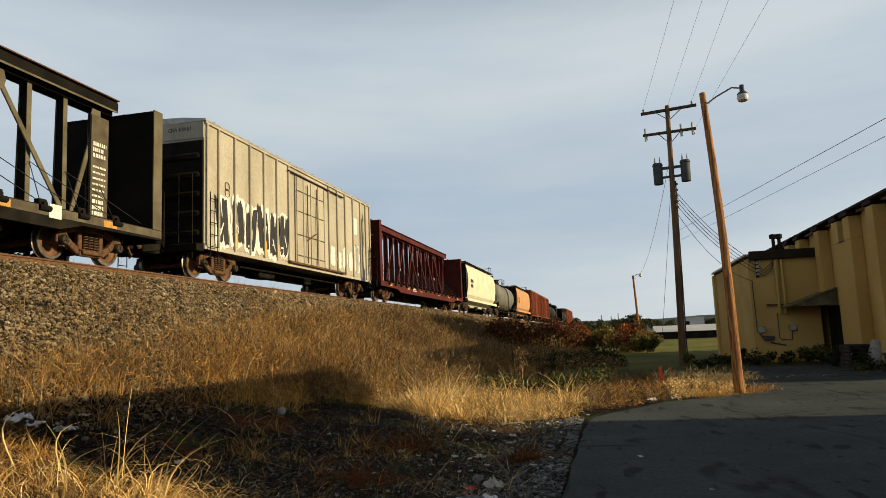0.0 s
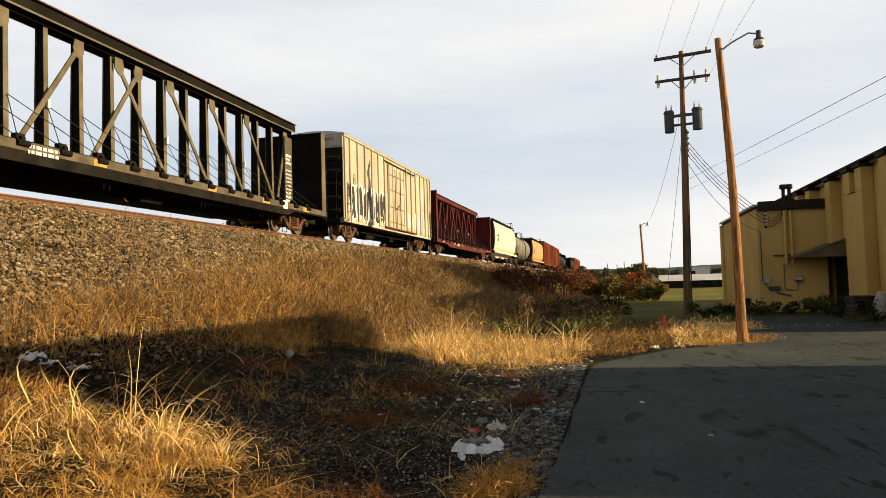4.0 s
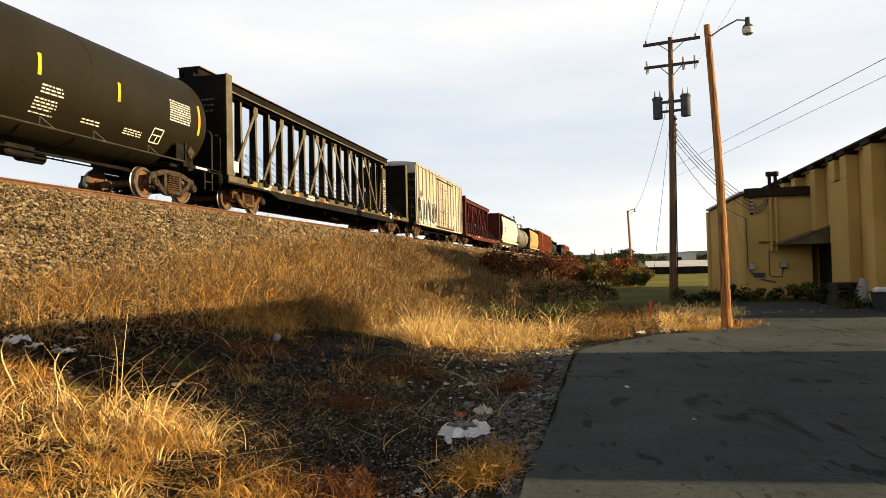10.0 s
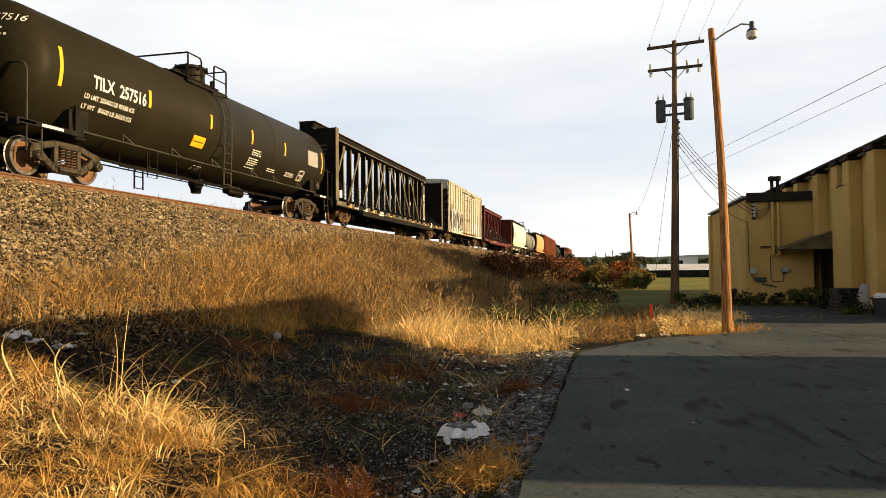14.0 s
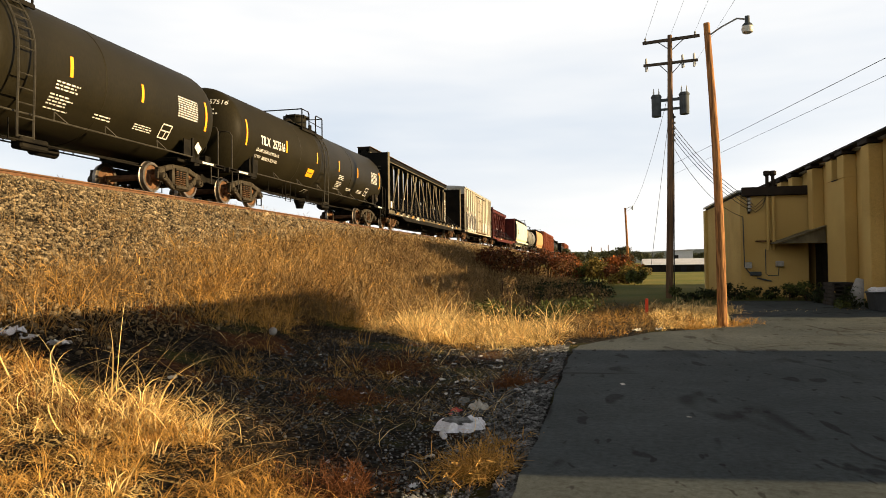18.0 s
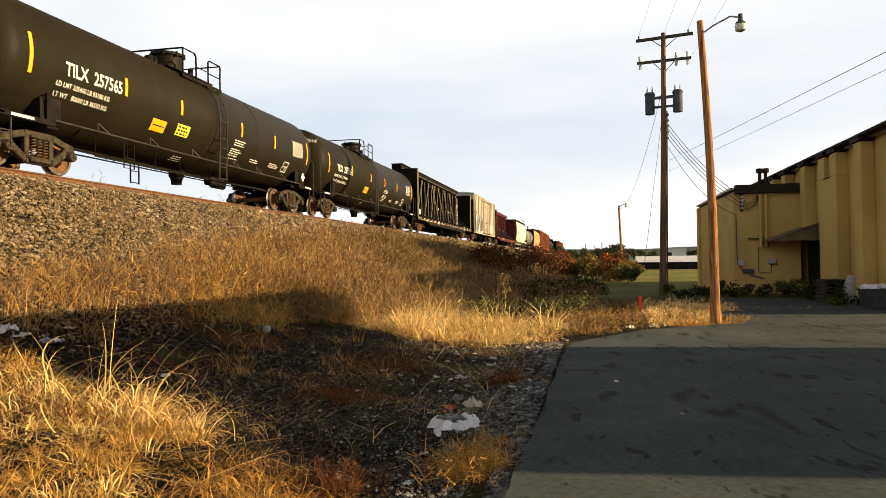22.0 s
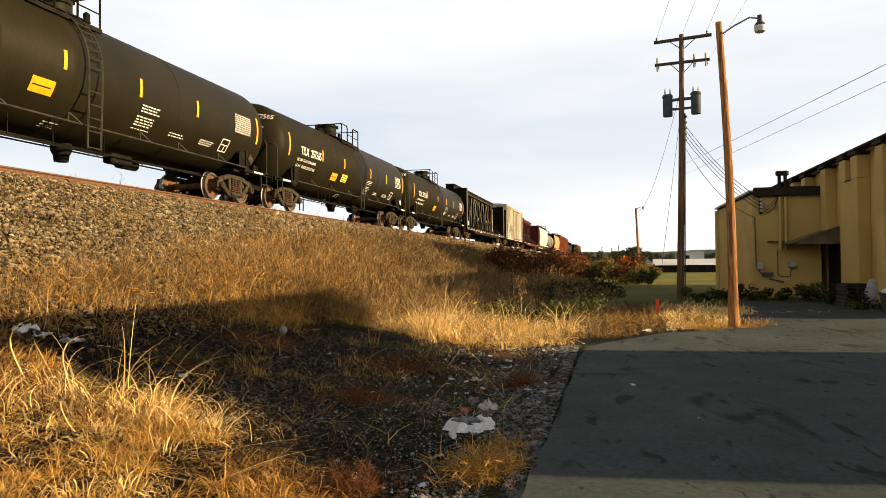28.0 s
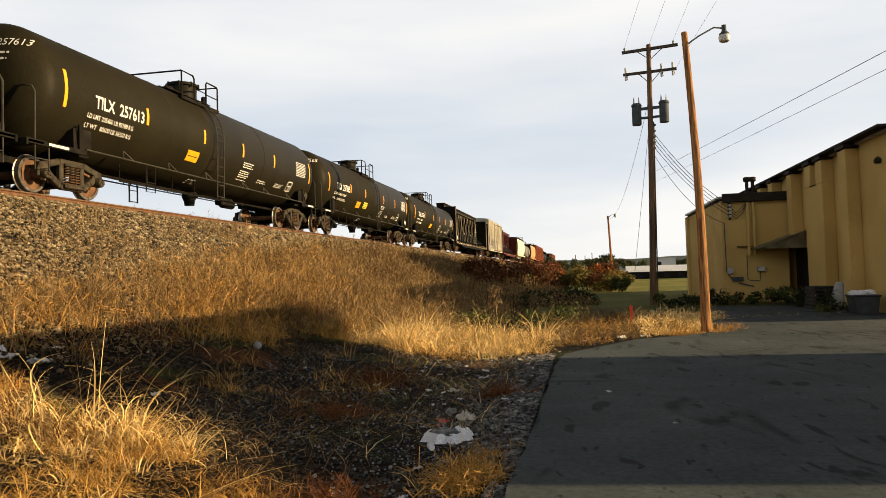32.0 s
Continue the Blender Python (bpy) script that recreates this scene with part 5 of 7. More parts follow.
def hopper(paint, seed, curved=True, half=7.7):
    rnd = random.Random(seed)
    car = thing("covered_hopper", "cream covered hopper car with a dark end and roof walk" if paint == "cream" else "pale orange covered hopper car", "hopper car", group="freight train")
    p = M[paint]
    prof = [(-0.7, 0.55), (-1.42, 1.5), (-1.55, 2.3), (-1.55, 3.2), (-1.40, 3.9), (-1.0, 4.22), (1.0, 4.22), (1.40, 3.9), (1.55, 3.2), (1.55, 2.3), (1.42, 1.5), (0.7, 0.55)]
    part("body", Shape().prism(prof, -half + 0.5, half - 0.5, "y"), p, car, angle=25)
    for k in (-1, 1):
        part("end_frame", Shape().box((0, k * (half - 0.1), 1.0), (2.9, 0.8, 0.3), ch=0.03).bar((1.3, k * half, 1.0), (1.2, k * (half - 0.6), 4.0), 0.12).bar((-1.3, k * half, 1.0), (-1.2, k * (half - 0.6), 4.0), 0.12).box((0, k * (half - 0.47), 2.7), (2.8, 0.06, 2.9)), M["black"], car)
    s = Shape().box((0, 0, 4.30), (0.9, 2 * half - 1, 0.05))
    for i in range(16):
        y = -half + 0.8 + i * (2 * half - 1.6) / 15
        s.box((1.0, y, 4.27), (0.8, 0.06, 0.12)).box((-1.0, y, 4.27), (0.8, 0.06, 0.12))
    part("roof_walk", s, M["steel"], car)
    part("railing", Shape().tube([(1.2, half - 1.8, 4.2), (1.2, half - 1.8, 4.9), (1.2, half - 0.5, 4.9), (1.2, half - 0.5, 4.2)], 0.03, 6).tube([(-1.2, half - 0.5, 4.2), (-1.2, half - 0.5, 4.9), (1.2, half - 0.5, 4.9)], 0.03, 6), M["black"], car)
    for y in (-4, 0, 4):
        part("discharge_chute", Shape().prism([(y - 1.3, 1.1), (y + 1.3, 1.1), (y + 0.4, 0.35), (y - 0.4, 0.35)], -0.8, 0.8, "x"), M["black"], car)
    part("side_sill", Shape().box((1.5, 0, 1.05), (0.1, 2 * half, 0.22)).box((-1.5, 0, 1.05), (0.1, 2 * half, 0.22)), p, car)
    s = bars(2, 1.2, 0.28, 0.42, rnd)
    s.v = [(1.565, -5.4 + q[0], 2.7 + q[1]) for q in s.v]
    part("stencil", s, M["ink"], car, angle=0)
    truck(car, -6.3, spins=False)
    truck(car, 6.3, spins=False)
    couplers(car, 9.0)
    return car


# cars from the near end of the train to the far one, with the place of each centre along the train
CARS = [
    (tank_car("TILX", "257620", 5, ((-1.7, 1.72, "o"),)), -56.95),
    (tank_car("TILX", "257613", 4, ((-1.72, 1.70, "o"),)), -40.1),
    (tank_car("TILX", "257565", 3, ((-2.62, 1.70, "o"), (-1.50, 1.76, "l")), inner=(1.73, 1.75), deck=(-1.02, 1.09, -0.16, 0.40)), -23.3),
    (tank_car("TILX", "257516", 2, ((-1.7, 1.70, "o"),)), -6.46),
    (centerbeam_car("beam", "brace", "CBRY", "1542", 11), 12.7),
    (boxcar("box", "409157", 12), 32.6),
    (centerbeam_car("red", "red", "", "", 13), 51.9),
    (hopper("cream", 14), 71.9),
    (tank_car("", "", 15, (), long_half=5.2, paint="greytank", detail=False), 88.8),
    (hopper("orange", 16), 104.5),
    (boxcar("brown", "", 17, detail=False), 122.2),
    (boxcar("brown", "", 18, detail=False), 139.4),
]
FAR_CARS = [("tank", 156.6), ("beam", 176.4), ("tank", 196.0), ("brown", 213.4), ("brown", 230.6)]
for kind, s0 in FAR_CARS:
    made = tank_car("", "", 20, (), detail=False) if kind == "tank" else centerbeam_car("beam", "brace", "", "", 21, detail=False) if kind == "beam" else boxcar("brown", "", 22, detail=False)
    CARS.append((made, s0))


def rolled(t):
    return float(np.interp(t, [a for a, _ in ROLLED], [b for _, b in ROLLED]))


def motions():
    for car, s0 in CARS:
        walk(car, [(t, pose(TRACK_X, s0 + s, RAIL_Z)) for t, s in ROLLED])
    turns = [(0.2 * i, -math.degrees(rolled(0.2 * i) / WHEEL_R)) for i in range(161)]
    for w, y in SPINNING:
        walk(w, [(t, pose(0, y, WHEEL_R, a + 37 * y)) for t, a in turns])


# ---- poles and wires ----
def pole_shape(base, top, r0, r1, bend=0.05):
    pts = []
    for i in range(9):
        t = i / 8
        p = Vector(base).lerp(Vector(top), t)
        pts.append((p.x + bend * math.sin(math.pi * t), p.y, p.z))
    return Shape().tube(pts, [r0 + (r1 - r0) * i / 8 for i in range(9)], 16)


def at_sight(az, el, dist):
    """A point by its bearing right of the track's line, its height angle and its level distance from the camera."""
    return Vector((dist * math.sin(radians(az)), dist * math.cos(radians(az)), EYE[2] + dist * math.tan(radians(el))))


def build_light_pole():
    base, top = at_sight(9.12, -4.88, 18.75), at_sight(8.42, 17.75, 18.75)
    base.z = -0.1
    t = thing("street_light_pole", "leaning weathered timber pole with a street light", "light pole")
    part("pole", pole_shape(base, top, 0.122, 0.076, 0.07), M["wood"], t, "weathered brown timber pole")
    lamp = at_sight(11.3, 17.25, 18.6)
    root = base.lerp(top, 0.955)
    arm = Shape().tube([root, root.lerp(lamp, 0.35) + Vector((0, 0, 0.14)), root.lerp(lamp, 0.75) + Vector((0, 0, 0.24)), lamp + Vector((0, 0, 0.14))], 0.022, 8)
    part("arm", arm, M["galv"], t, "curved metal lamp arm")
    part("bracket", Shape().box(root, (0.1, 0.12, 0.25), ch=0.02), M["galv"], t)
    head = part("lamp_head", Shape().lathe([(0.02, 0.22), (0.055, 0.22), (0.06, 0.06), (0.11, 0.02), (0.13, -0.03)], 18, "z", tuple(lamp)), M["trafo"], t, "grey lamp housing")
    part("globe", Shape().lathe([(0.125, -0.03), (0.14, -0.09), (0.12, -0.18), (0.08, -0.205), (0.01, -0.21)], 18, "z", tuple(lamp)), M["glass"], head, "frosted glass globe")
    return t, top


def build_utility_pole():
    d = 33.0
    base, top = at_sight(5.32, -2.8, d), at_sight(5.72, 17.2, d)
    base.z = -0.1
    t = thing("utility_pole", "tall tarred timber utility pole with crossarms and transformers", "utility pole")
    part("pole", pole_shape(base, top, 0.16, 0.10, 0.03), M["darkwood"], t)
    a, c = at_sight(3.66, 16.8, d), at_sight(7.92, 16.95, d)
    part("crossarm", Shape().bar(a, c, 0.11, 0.13, ch=0.01), M["tie"], t, "upper timber crossarm")
    a2, c2 = at_sight(3.70, 15.15, d), at_sight(7.76, 15.22, d)
    part("crossarm", Shape().bar(a2, c2, 0.10, 0.12, ch=0.01), M["tie"], t, "lower timber crossarm")
    mid, mid2 = (a + c) / 2, (a2 + c2) / 2
    for p in (a2.lerp(c2, 0.28), a2.lerp(c2, 0.72)):
        part("crossarm_brace", Shape().bar(p, mid2 - Vector((0, 0, 0.55)), 0.03), M["trafo"], t)
    for p in (a.lerp(c, 0.25), a.lerp(c, 0.75)):
        part("crossarm_brace", Shape().bar(p, mid - Vector((0, 0, 0.5)), 0.03), M["trafo"], t)
    tops = []
    for k in (0.05, 0.5, 0.92):
        p = a.lerp(c, k) + Vector((0, 0, 0.07))
        part("insulator", Shape().lathe([(0.02, 0), (0.05, 0.02), (0.03, 0.06), (0.055, 0.09), (0.03, 0.14), (0.01, 0.16)], 10, "z", tuple(p)), M["galv"], t, "porcelain insulator")
        tops.append(p + Vector((0, 0, 0.15)))
    for k in (0.05, 0.72, 0.93):
        p = a2.lerp(c2, k)
        part("cutout_switch", Shape().tube([p + Vector((0, 0, -0.28)), p + Vector((0, 0, 0.30))], 0.05, 8).tube([p + Vector((0.08, 0, -0.25)), p + Vector((0.02, 0, 0.33))], 0.018, 6), M["galv"], t, "fused cutout switch")
    for az, el in ((4.62, 12.08), (6.70, 12.14)):
        p = at_sight(az, el, d)
        can = part("transformer", Shape().lathe([(0.02, -0.50), (0.20, -0.50), (0.21, -0.47), (0.21, 0.34), (0.235, 0.36), (0.235, 0.41), (0.19, 0.48), (0.02, 0.52)], 22, "z", tuple(p)), M["trafo"], t, "grey pole-top transformer can")
        for dx in (-0.11, 0.11):
            part("bushing", Shape().lathe([(0.04, 0.42), (0.05, 0.5), (0.03, 0.54), (0.04, 0.60), (0.025, 0.65), (0.012, 0.78)], 8, "z", tuple(p + Vector((dx, 0, 0)))), M["galv"], can)
    part("transformer_mount", Shape().bar(at_sight(4.62, 12.45, d), at_sight(6.7, 12.5, d), 0.1, 0.12).bar(at_sight(4.62, 11.75, d), at_sight(6.7, 11.8, d), 0.08, 0.1), M["trafo"], t)
    for i in range(5):
        p = base.lerp(top, 0.60 + 0.022 * i) + Vector((0.2, -0.05, 0))
        part("spool_insulator", Shape().lathe([(0.02, -0.05), (0.05, -0.04), (0.05, 0.04), (0.02, 0.05)], 8, "z", tuple(p)), M["trafo"], t)
    s = Shape().tube([base + Vector((0.2, -0.1, 0.2)), base.lerp(top, 0.35) + Vector((0.18, -0.1, 0)), base.lerp(top, 0.7) + Vector((0.16, -0.1, 0))], 0.03, 6)
    part("riser_conduit", s, M["cable"], t)
    return t, base, top, tops


def wire(name, p, q, sag, r, label, group="overhead wires"):
    p, q = Vector(p), Vector(q)
    n = 18
    pts = [p.lerp(q, i / n) - Vector((0, 0, 4 * sag * (i / n) * (1 - i / n))) for i in range(n + 1)]
    return solo(name, Shape().tube(pts, r, 5), M["cable"], label, "cable", group)


light_pole, light_top = build_light_pole()
utility_pole, u_base, u_top, u_tops = build_utility_pole()


def on_and_on(p, az, el, dist, far):
    """The far end of a straight span from p through a sighted point."""
    q = at_sight(az, el, dist)
    return p + (q - p) * far


for p, (az, el, d) in zip(u_tops, ((10.5, 32.5, 15.9), (12.8, 31.6, 16.4), (14.9, 30.9, 16.9))):
    wire("overhead_wire", p, on_and_on(p, az, el, d, 2.6), 0.0, 0.0048, "thin overhead power line from the pole top")
p = at_sight(7.7, 15.25, 33)
wire("overhead_wire", p, on_and_on(p, 21.3, 32.0, 13.6, 2.4), 0.0, 0.0045, "thin overhead power line from the pole top")
p = u_base.lerp(u_top, 0.505)
wire("service_cable", p, on_and_on(p, 20.4, 14.0, 13.0, 1.7), 0.04, 0.006, "black service cable spanning across the car park")
p = u_base.lerp(u_top, 0.466)
wire("service_cable", p, on_and_on(p, 20.25, 12.78, 13.0, 1.7), 0.04, 0.0045, "black service cable spanning across the car park")


# ---- dry grass, weeds, shrubs ----
RNG = np.random.default_rng(11)


def ground_many(x, y):
    return np.array([ground_z(a, b) for a, b in zip(x, y)])


def blade_mesh(x, y, z, h, width, lean, droop, turn, levels=5):
    """Bent ribbons: each rises, leans and droops over; arrays, one entry a blade."""
    n = len(x)
    t = np.linspace(0, 1, levels)[None, :]
    bow = np.minimum(lean, 1.4)[:, None] + 1.5 * droop[:, None] * t ** RNG.uniform(0.6, 1.9, n)[:, None]
    step = np.where(t > 0, h[:, None] / (levels - 1), 0.0)
    out = np.cumsum(np.sin(bow) * step, 1)
    up = np.cumsum(np.cos(bow) * step, 1)
    way = turn[:, None] + RNG.normal(0, 0.8, n)[:, None] * t ** 2
    cx = x[:, None] + out * np.cos(way)
    cy = y[:, None] + out * np.sin(way)
    cz = z[:, None] + np.maximum(up, 0.03 * t)
    face = turn + RNG.uniform(0.6, 2.5, n)
    w = width[:, None] * (1.0 - 0.8 * t ** 2) * 0.5
    wx, wy = w * np.cos(face)[:, None], w * np.sin(face)[:, None]
    a = np.stack([cx - wx, cy - wy, cz], -1)
    b = np.stack([cx + wx, cy + wy, cz], -1)
    v = np.stack([a, b], 2).reshape(n, levels * 2, 3)
    k = np.arange(levels - 1) * 2
    f = np.stack([k, k + 1, k + 3, k + 2], 1)
    f = f[None] + (np.arange(n) * levels * 2)[:, None, None]
    tips = np.stack([cx[:, -1], cy[:, -1], cz[:, -1]], 1), np.stack([cx[:, 1], cy[:, 1], cz[:, 1]], 1)
    return v.reshape(-1, 3), f.reshape(-1, 4), tips


def grass(name, x, y, h, width, lean, droop, material, label, turn=None, levels=5, plume=0.0):
    n = len(x)
    z = ground_many(x, y) - 0.02
    turn = RNG.uniform(0, 2 * np.pi, n) if turn is None else turn
    v, f, (tip, near_tip) = blade_mesh(x, y, z, h, width, lean, droop, turn, levels)
    vs, fs = [v], [f]
    if plume:
        pick = RNG.random(n) < plume
        p, q = tip[pick], near_tip[pick]
        for j in range(5):
            m = len(p)
            c = q + (p - q) * RNG.uniform(0.15, 1.0, (m, 1))
            d = (p - q) * RNG.uniform(0.05, 0.22, (m, 1)) + RNG.normal(0, 0.06, (m, 3))
            s = RNG.normal(0, 0.0008, (m, 3)) * (1 + 0.24 * np.abs(c[:, 1:2]))
            vv = np.stack([c - s, c + s, c + d + s * 0.4, c + d - s * 0.4], 1).reshape(-1, 3)
            k = sum(len(a) for a in vs)
            fs.append(np.arange(4 * m).reshape(m, 4) + k)
            vs.append(vv)
    ob = link(name, fast_mesh(name, np.concatenate(vs), np.concatenate(fs)), material)
    return tagged(ob, label, kind="stuff")


def spread(n, x0, x1, y0, y1, keep, clump=0.9, s=0.7, k=0):
    x, y = RNG.uniform(x0, x1, n * 3), RNG.uniform(y0, y1, n * 3)
    v = np.array([noise.noise(Vector((a * s, b * s, 3.1 + k))) for a, b in zip(x, y)])
    ok = keep(x, y) & (RNG.random(len(x)) < np.clip(0.5 + clump * v, 0.04, 1))
    return x[ok][:n], y[ok][:n]


def weeds_on_slope():
    top_y, top_x = [0, 8, 12, 16, 22, 30, 60, 90], [-7.5, -7.7, -8.1, -8.7, -9.4, -10.0, -10.4, -10.5]

    def keep(x, y):
        top = np.interp(y, top_y, top_x)
        edge = np.interp(y, [0, 6, 12, 14, 16, 24, 40], [-7.2, -7.1, -6.9, -6.4, -5.2, -3.0, -2.0])
        thin = (x < -7.1) | (y > 13.2) | (RNG.random(len(x)) < 0.14)
        thin &= (y > 13.5) | (RNG.random(len(x)) < np.interp(y, [5, 10, 13.5], [0.95, 0.95, 1.0]))
        return thin & (x > top + RNG.exponential(0.7, len(x)) - 0.3) & (x < edge + RNG.normal(0, 0.3, len(x)))

    for y0, y1, n, w in ((4.5, 14, 17000, 0.009), (14, 26, 26000, 0.011), (26, 48, 20000, 0.015), (48, 90, 9000, 0.022)):
        x, y = spread(n, -10.6, -2.0, y0, y1, keep, 1.3, 1.5)
        m = len(x)
        h = RNG.gamma(7, 0.082, m) * np.interp(x, [-10.5, -8.5, -6.5, -4], [0.55, 0.8, 1.0, 0.9])
        grass("brown_weeds", x, y, h, np.full(m, w), RNG.gamma(2.0, 0.15, m), RNG.gamma(1.5, 0.2, m), M["weeds"], "dense brown dry weeds covering the embankment slope", levels=5, plume=0.95)
    x, y = spread(7500, -9.5, -4.5, 4.5, 24, keep, 1.2, 0.6, 5)
    m = len(x)
    grass("pale_grass_tufts", x, y, RNG.gamma(9, 0.065, m), np.full(m, 0.0042), RNG.normal(0.2, 0.15, m), RNG.uniform(0.1, 1.0, m), M["gold"], "pale dry grass stalks among the weeds", plume=0.6)
    # sparse stalks creeping up the ballast
    x, y = spread(4200, -10.6, -6.4, 6, 40, lambda x, y: np.ones(len(x), bool), 1.4, 0.8, 9)
    m = len(x)
    grass("ballast_weeds", x, y, RNG.gamma(5, 0.06, m), np.full(m, 0.007), RNG.normal(0.2, 0.2, m), RNG.uniform(0, 0.4, m), M["weeds"], "sparse brown stalks growing through the ballast", plume=0.9)


def tangle(name, label, material, spots, wide, curl):
    """Loose tufts: each blade starts near a tuft's foot, arches over and hangs."""
    for cx, cy, n, r, hh in spots:
        a, d = RNG.uniform(0, 2 * np.pi, n), r * RNG.random(n) ** 0.7
        x, y = cx + d * np.cos(a), cy + d * np.sin(a)
        h = hh * (0.5 + 0.95 * RNG.random(n) ** 1.3)
        turn = a + RNG.normal(0, 0.9, n)
        grass(name, x, y, h, RNG.uniform(*wide, n), RNG.uniform(0.0, 0.9, n), 0.6 * curl + RNG.gamma(2.0, curl / 4, n), material, label, turn, levels=9)


def fountains(name, label, material, cx, cy, blades, r, tall, wide, curl, levels=7, plume=0.0):
    """Many tufts in one: every blade rises from its tuft's foot, leans outwards and hangs over."""
    k = len(cx)
    size = np.minimum(RNG.lognormal(0, 0.28, k), 1.45)
    own = np.repeat(np.arange(k), blades)
    n = len(own)
    a, d = RNG.uniform(0, 2 * np.pi, n), r * RNG.random(n) ** 0.8
    x, y = cx[own] + d * np.cos(a), cy[own] + d * np.sin(a)
    h = tall * size[own] * RNG.uniform(0.45, 1.15, n)
    grass(name, x, y, h, RNG.uniform(*wide, n), RNG.gamma(2.0, 0.24, n), curl * RNG.gamma(3.0, 0.33, n), material, label, a + RNG.normal(0, 0.5, n), levels, plume)


def ditch_grass():
    # one tall pale tuft close by, thinner ones beside it, over a dark tangle
    main = np.array([(-4.72, 6.25), (-4.60, 6.05), (-4.95, 6.2), (-5.25, 6.1), (-4.45, 6.2)])
    fountains("straw_tuft", "tall tuft of curled pale straw-coloured grass", M["straw"], main[:, 0], main[:, 1], 95, 0.22, 0.98, (0.007, 0.016), 2.0, 13)
    side = np.array([(-5.6, 6.0), (-5.9, 6.3), (-6.3, 6.1), (-5.35, 5.75), (-6.7, 6.4), (-4.9, 5.75), (-5.8, 5.6)])
    fountains("straw_tuft", "lower curled straw tufts beside the tall one", M["straw"], side[:, 0], side[:, 1], 70, 0.30, 0.55, (0.006, 0.013), 2.4, 11)
    tangle("brown_tuft", "brown dead grass tangled under the straw", M["rusty"], ((-4.9, 6.1, 260, 0.45, 0.42), (-5.6, 6.1, 220, 0.5, 0.4), (-6.4, 6.2, 200, 0.6, 0.36)), (0.006, 0.011), 0.9)
    x, y = np.array([-4.82, -4.86, -5.6, -6.1, -4.4, -4.35, -4.3, -5.9]), np.array([6.25, 6.22, 6.4, 6.3, 6.15, 6.1, 6.2, 6.5])
    grass("straw_tuft", x, y, np.array([1.22, 1.05, 1.3, 1.35, 1.0, 0.95, 1.1, 1.2]), np.full(8, 0.016), np.array([0.02, 0.08, 0.4, 0.6, 0.5, 0.75, 0.6, 0.7]), np.array([0.08, 0.35, 0.95, 0.55, 0.7, 0.9, 0.45, 0.5]), M["straw"], "single tall bent straws", np.array([0.5, 2.0, 2.9, 3.0, -0.4, -0.2, 0.2, 2.7]), levels=10)

    # matted orange grass in front: low tufts with dark gaps between them
    def apron(x, y):
        return y < np.where(x < -4.6, 7.1, 7.1 - 0.80 * (x + 4.6)) + 0.22 * np.sin(x * 2.3)
    x, y = spread(7500, -7.5, -1.7, 3.9, 7.4, apron, 1.5, 2.2, 2)
    m = len(x)
    grass("matted_grass", x, y, RNG.gamma(4, 0.03, m), RNG.uniform(0.004, 0.009, m), RNG.uniform(0.2, 1.4, m), RNG.gamma(3, 0.35, m), M["gold"], "matted orange-gold dry grass")
    x, y = spread(270, -7.4, -1.8, 3.9, 7.2, apron, 1.1, 1.4, 22)
    fountains("matted_grass", "low drooping tufts of orange-gold dry grass", M["gold"], x, y, 64, 0.13, 0.27, (0.004, 0.009), 2.3, 9)
    x, y = spread(70, -7.4, -3.4, 3.9, 6.4, apron, 1.1, 1.4, 27)
    fountains("matted_grass", "low drooping tufts of pale dry grass", M["straw"], x, y, 40, 0.14, 0.32, (0.005, 0.010), 1.8, 9)
    x, y = spread(4000, -7.5, -2.0, 3.9, 6.6, apron, 1.6, 1.2, 21)
    m = len(x)
    grass("matted_grass", x, y, RNG.gamma(4, 0.03, m), RNG.uniform(0.003, 0.007, m), RNG.uniform(0.1, 1.6, m), RNG.gamma(3, 0.3, m), M["rusty"], "rusty dead grass under the mat")
    x, y = spread(240, -7.5, -2.9, 3.9, 6.3, apron, 1.6, 0.8, 4)
    m = len(x)
    grass("lying_straw", x, y, RNG.uniform(0.3, 1.0, m), RNG.uniform(0.006, 0.012, m), RNG.uniform(1.2, 1.4, m), RNG.gamma(2, 0.06, m), M["straw"], "long pale straws lying over the grass", RNG.choice([0.2, 0.5, 3.0, 3.5], m) + RNG.normal(0, 0.25, m), levels=7)
    # broad-leaved dead weed among the straw
    x, y = spread(60, -5.3, -4.2, 5.1, 5.7, lambda x, y: np.ones(len(x), bool), 0.3, 1.0, 28)
    m = len(x)
    grass("curled_dead_leaves", x, y, RNG.uniform(0.08, 0.2, m), RNG.uniform(0.03, 0.055, m), RNG.uniform(0.2, 1.1, m), RNG.gamma(4, 0.4, m), M["straw"], "curled pale dead leaves on the matted grass", levels=6)

    # lit mound of bent straw by the car park's corner
    def mound(x, y):
        return (((x + 3.5) / 2.9) ** 2 + ((y - 16.2) / 2.9) ** 2 < 1 + 0.3 * RNG.standard_normal(len(x))) & (y > 14.0 + 0.55 * np.maximum(0, -2.8 - x))
    x, y = spread(190, -6.6, -0.8, 12.9, 19.6, mound, 0.9, 1.1, 7)
    fountains("bent_straw", "mound of bent pale straw grass in curling tufts", M["straw"], x, y, 62, 0.24, 0.92, (0.007, 0.014), 2.3, 12, plume=0.15)
    x, y = spread(60, -6.0, -0.9, 12.7, 15.5, mound, 0.9, 1.1, 8)
    fountains("bent_straw", "shorter golden tufts at the mound's foot", M["gold"], x, y, 44, 0.2, 0.46, (0.007, 0.014), 1.6, 8)
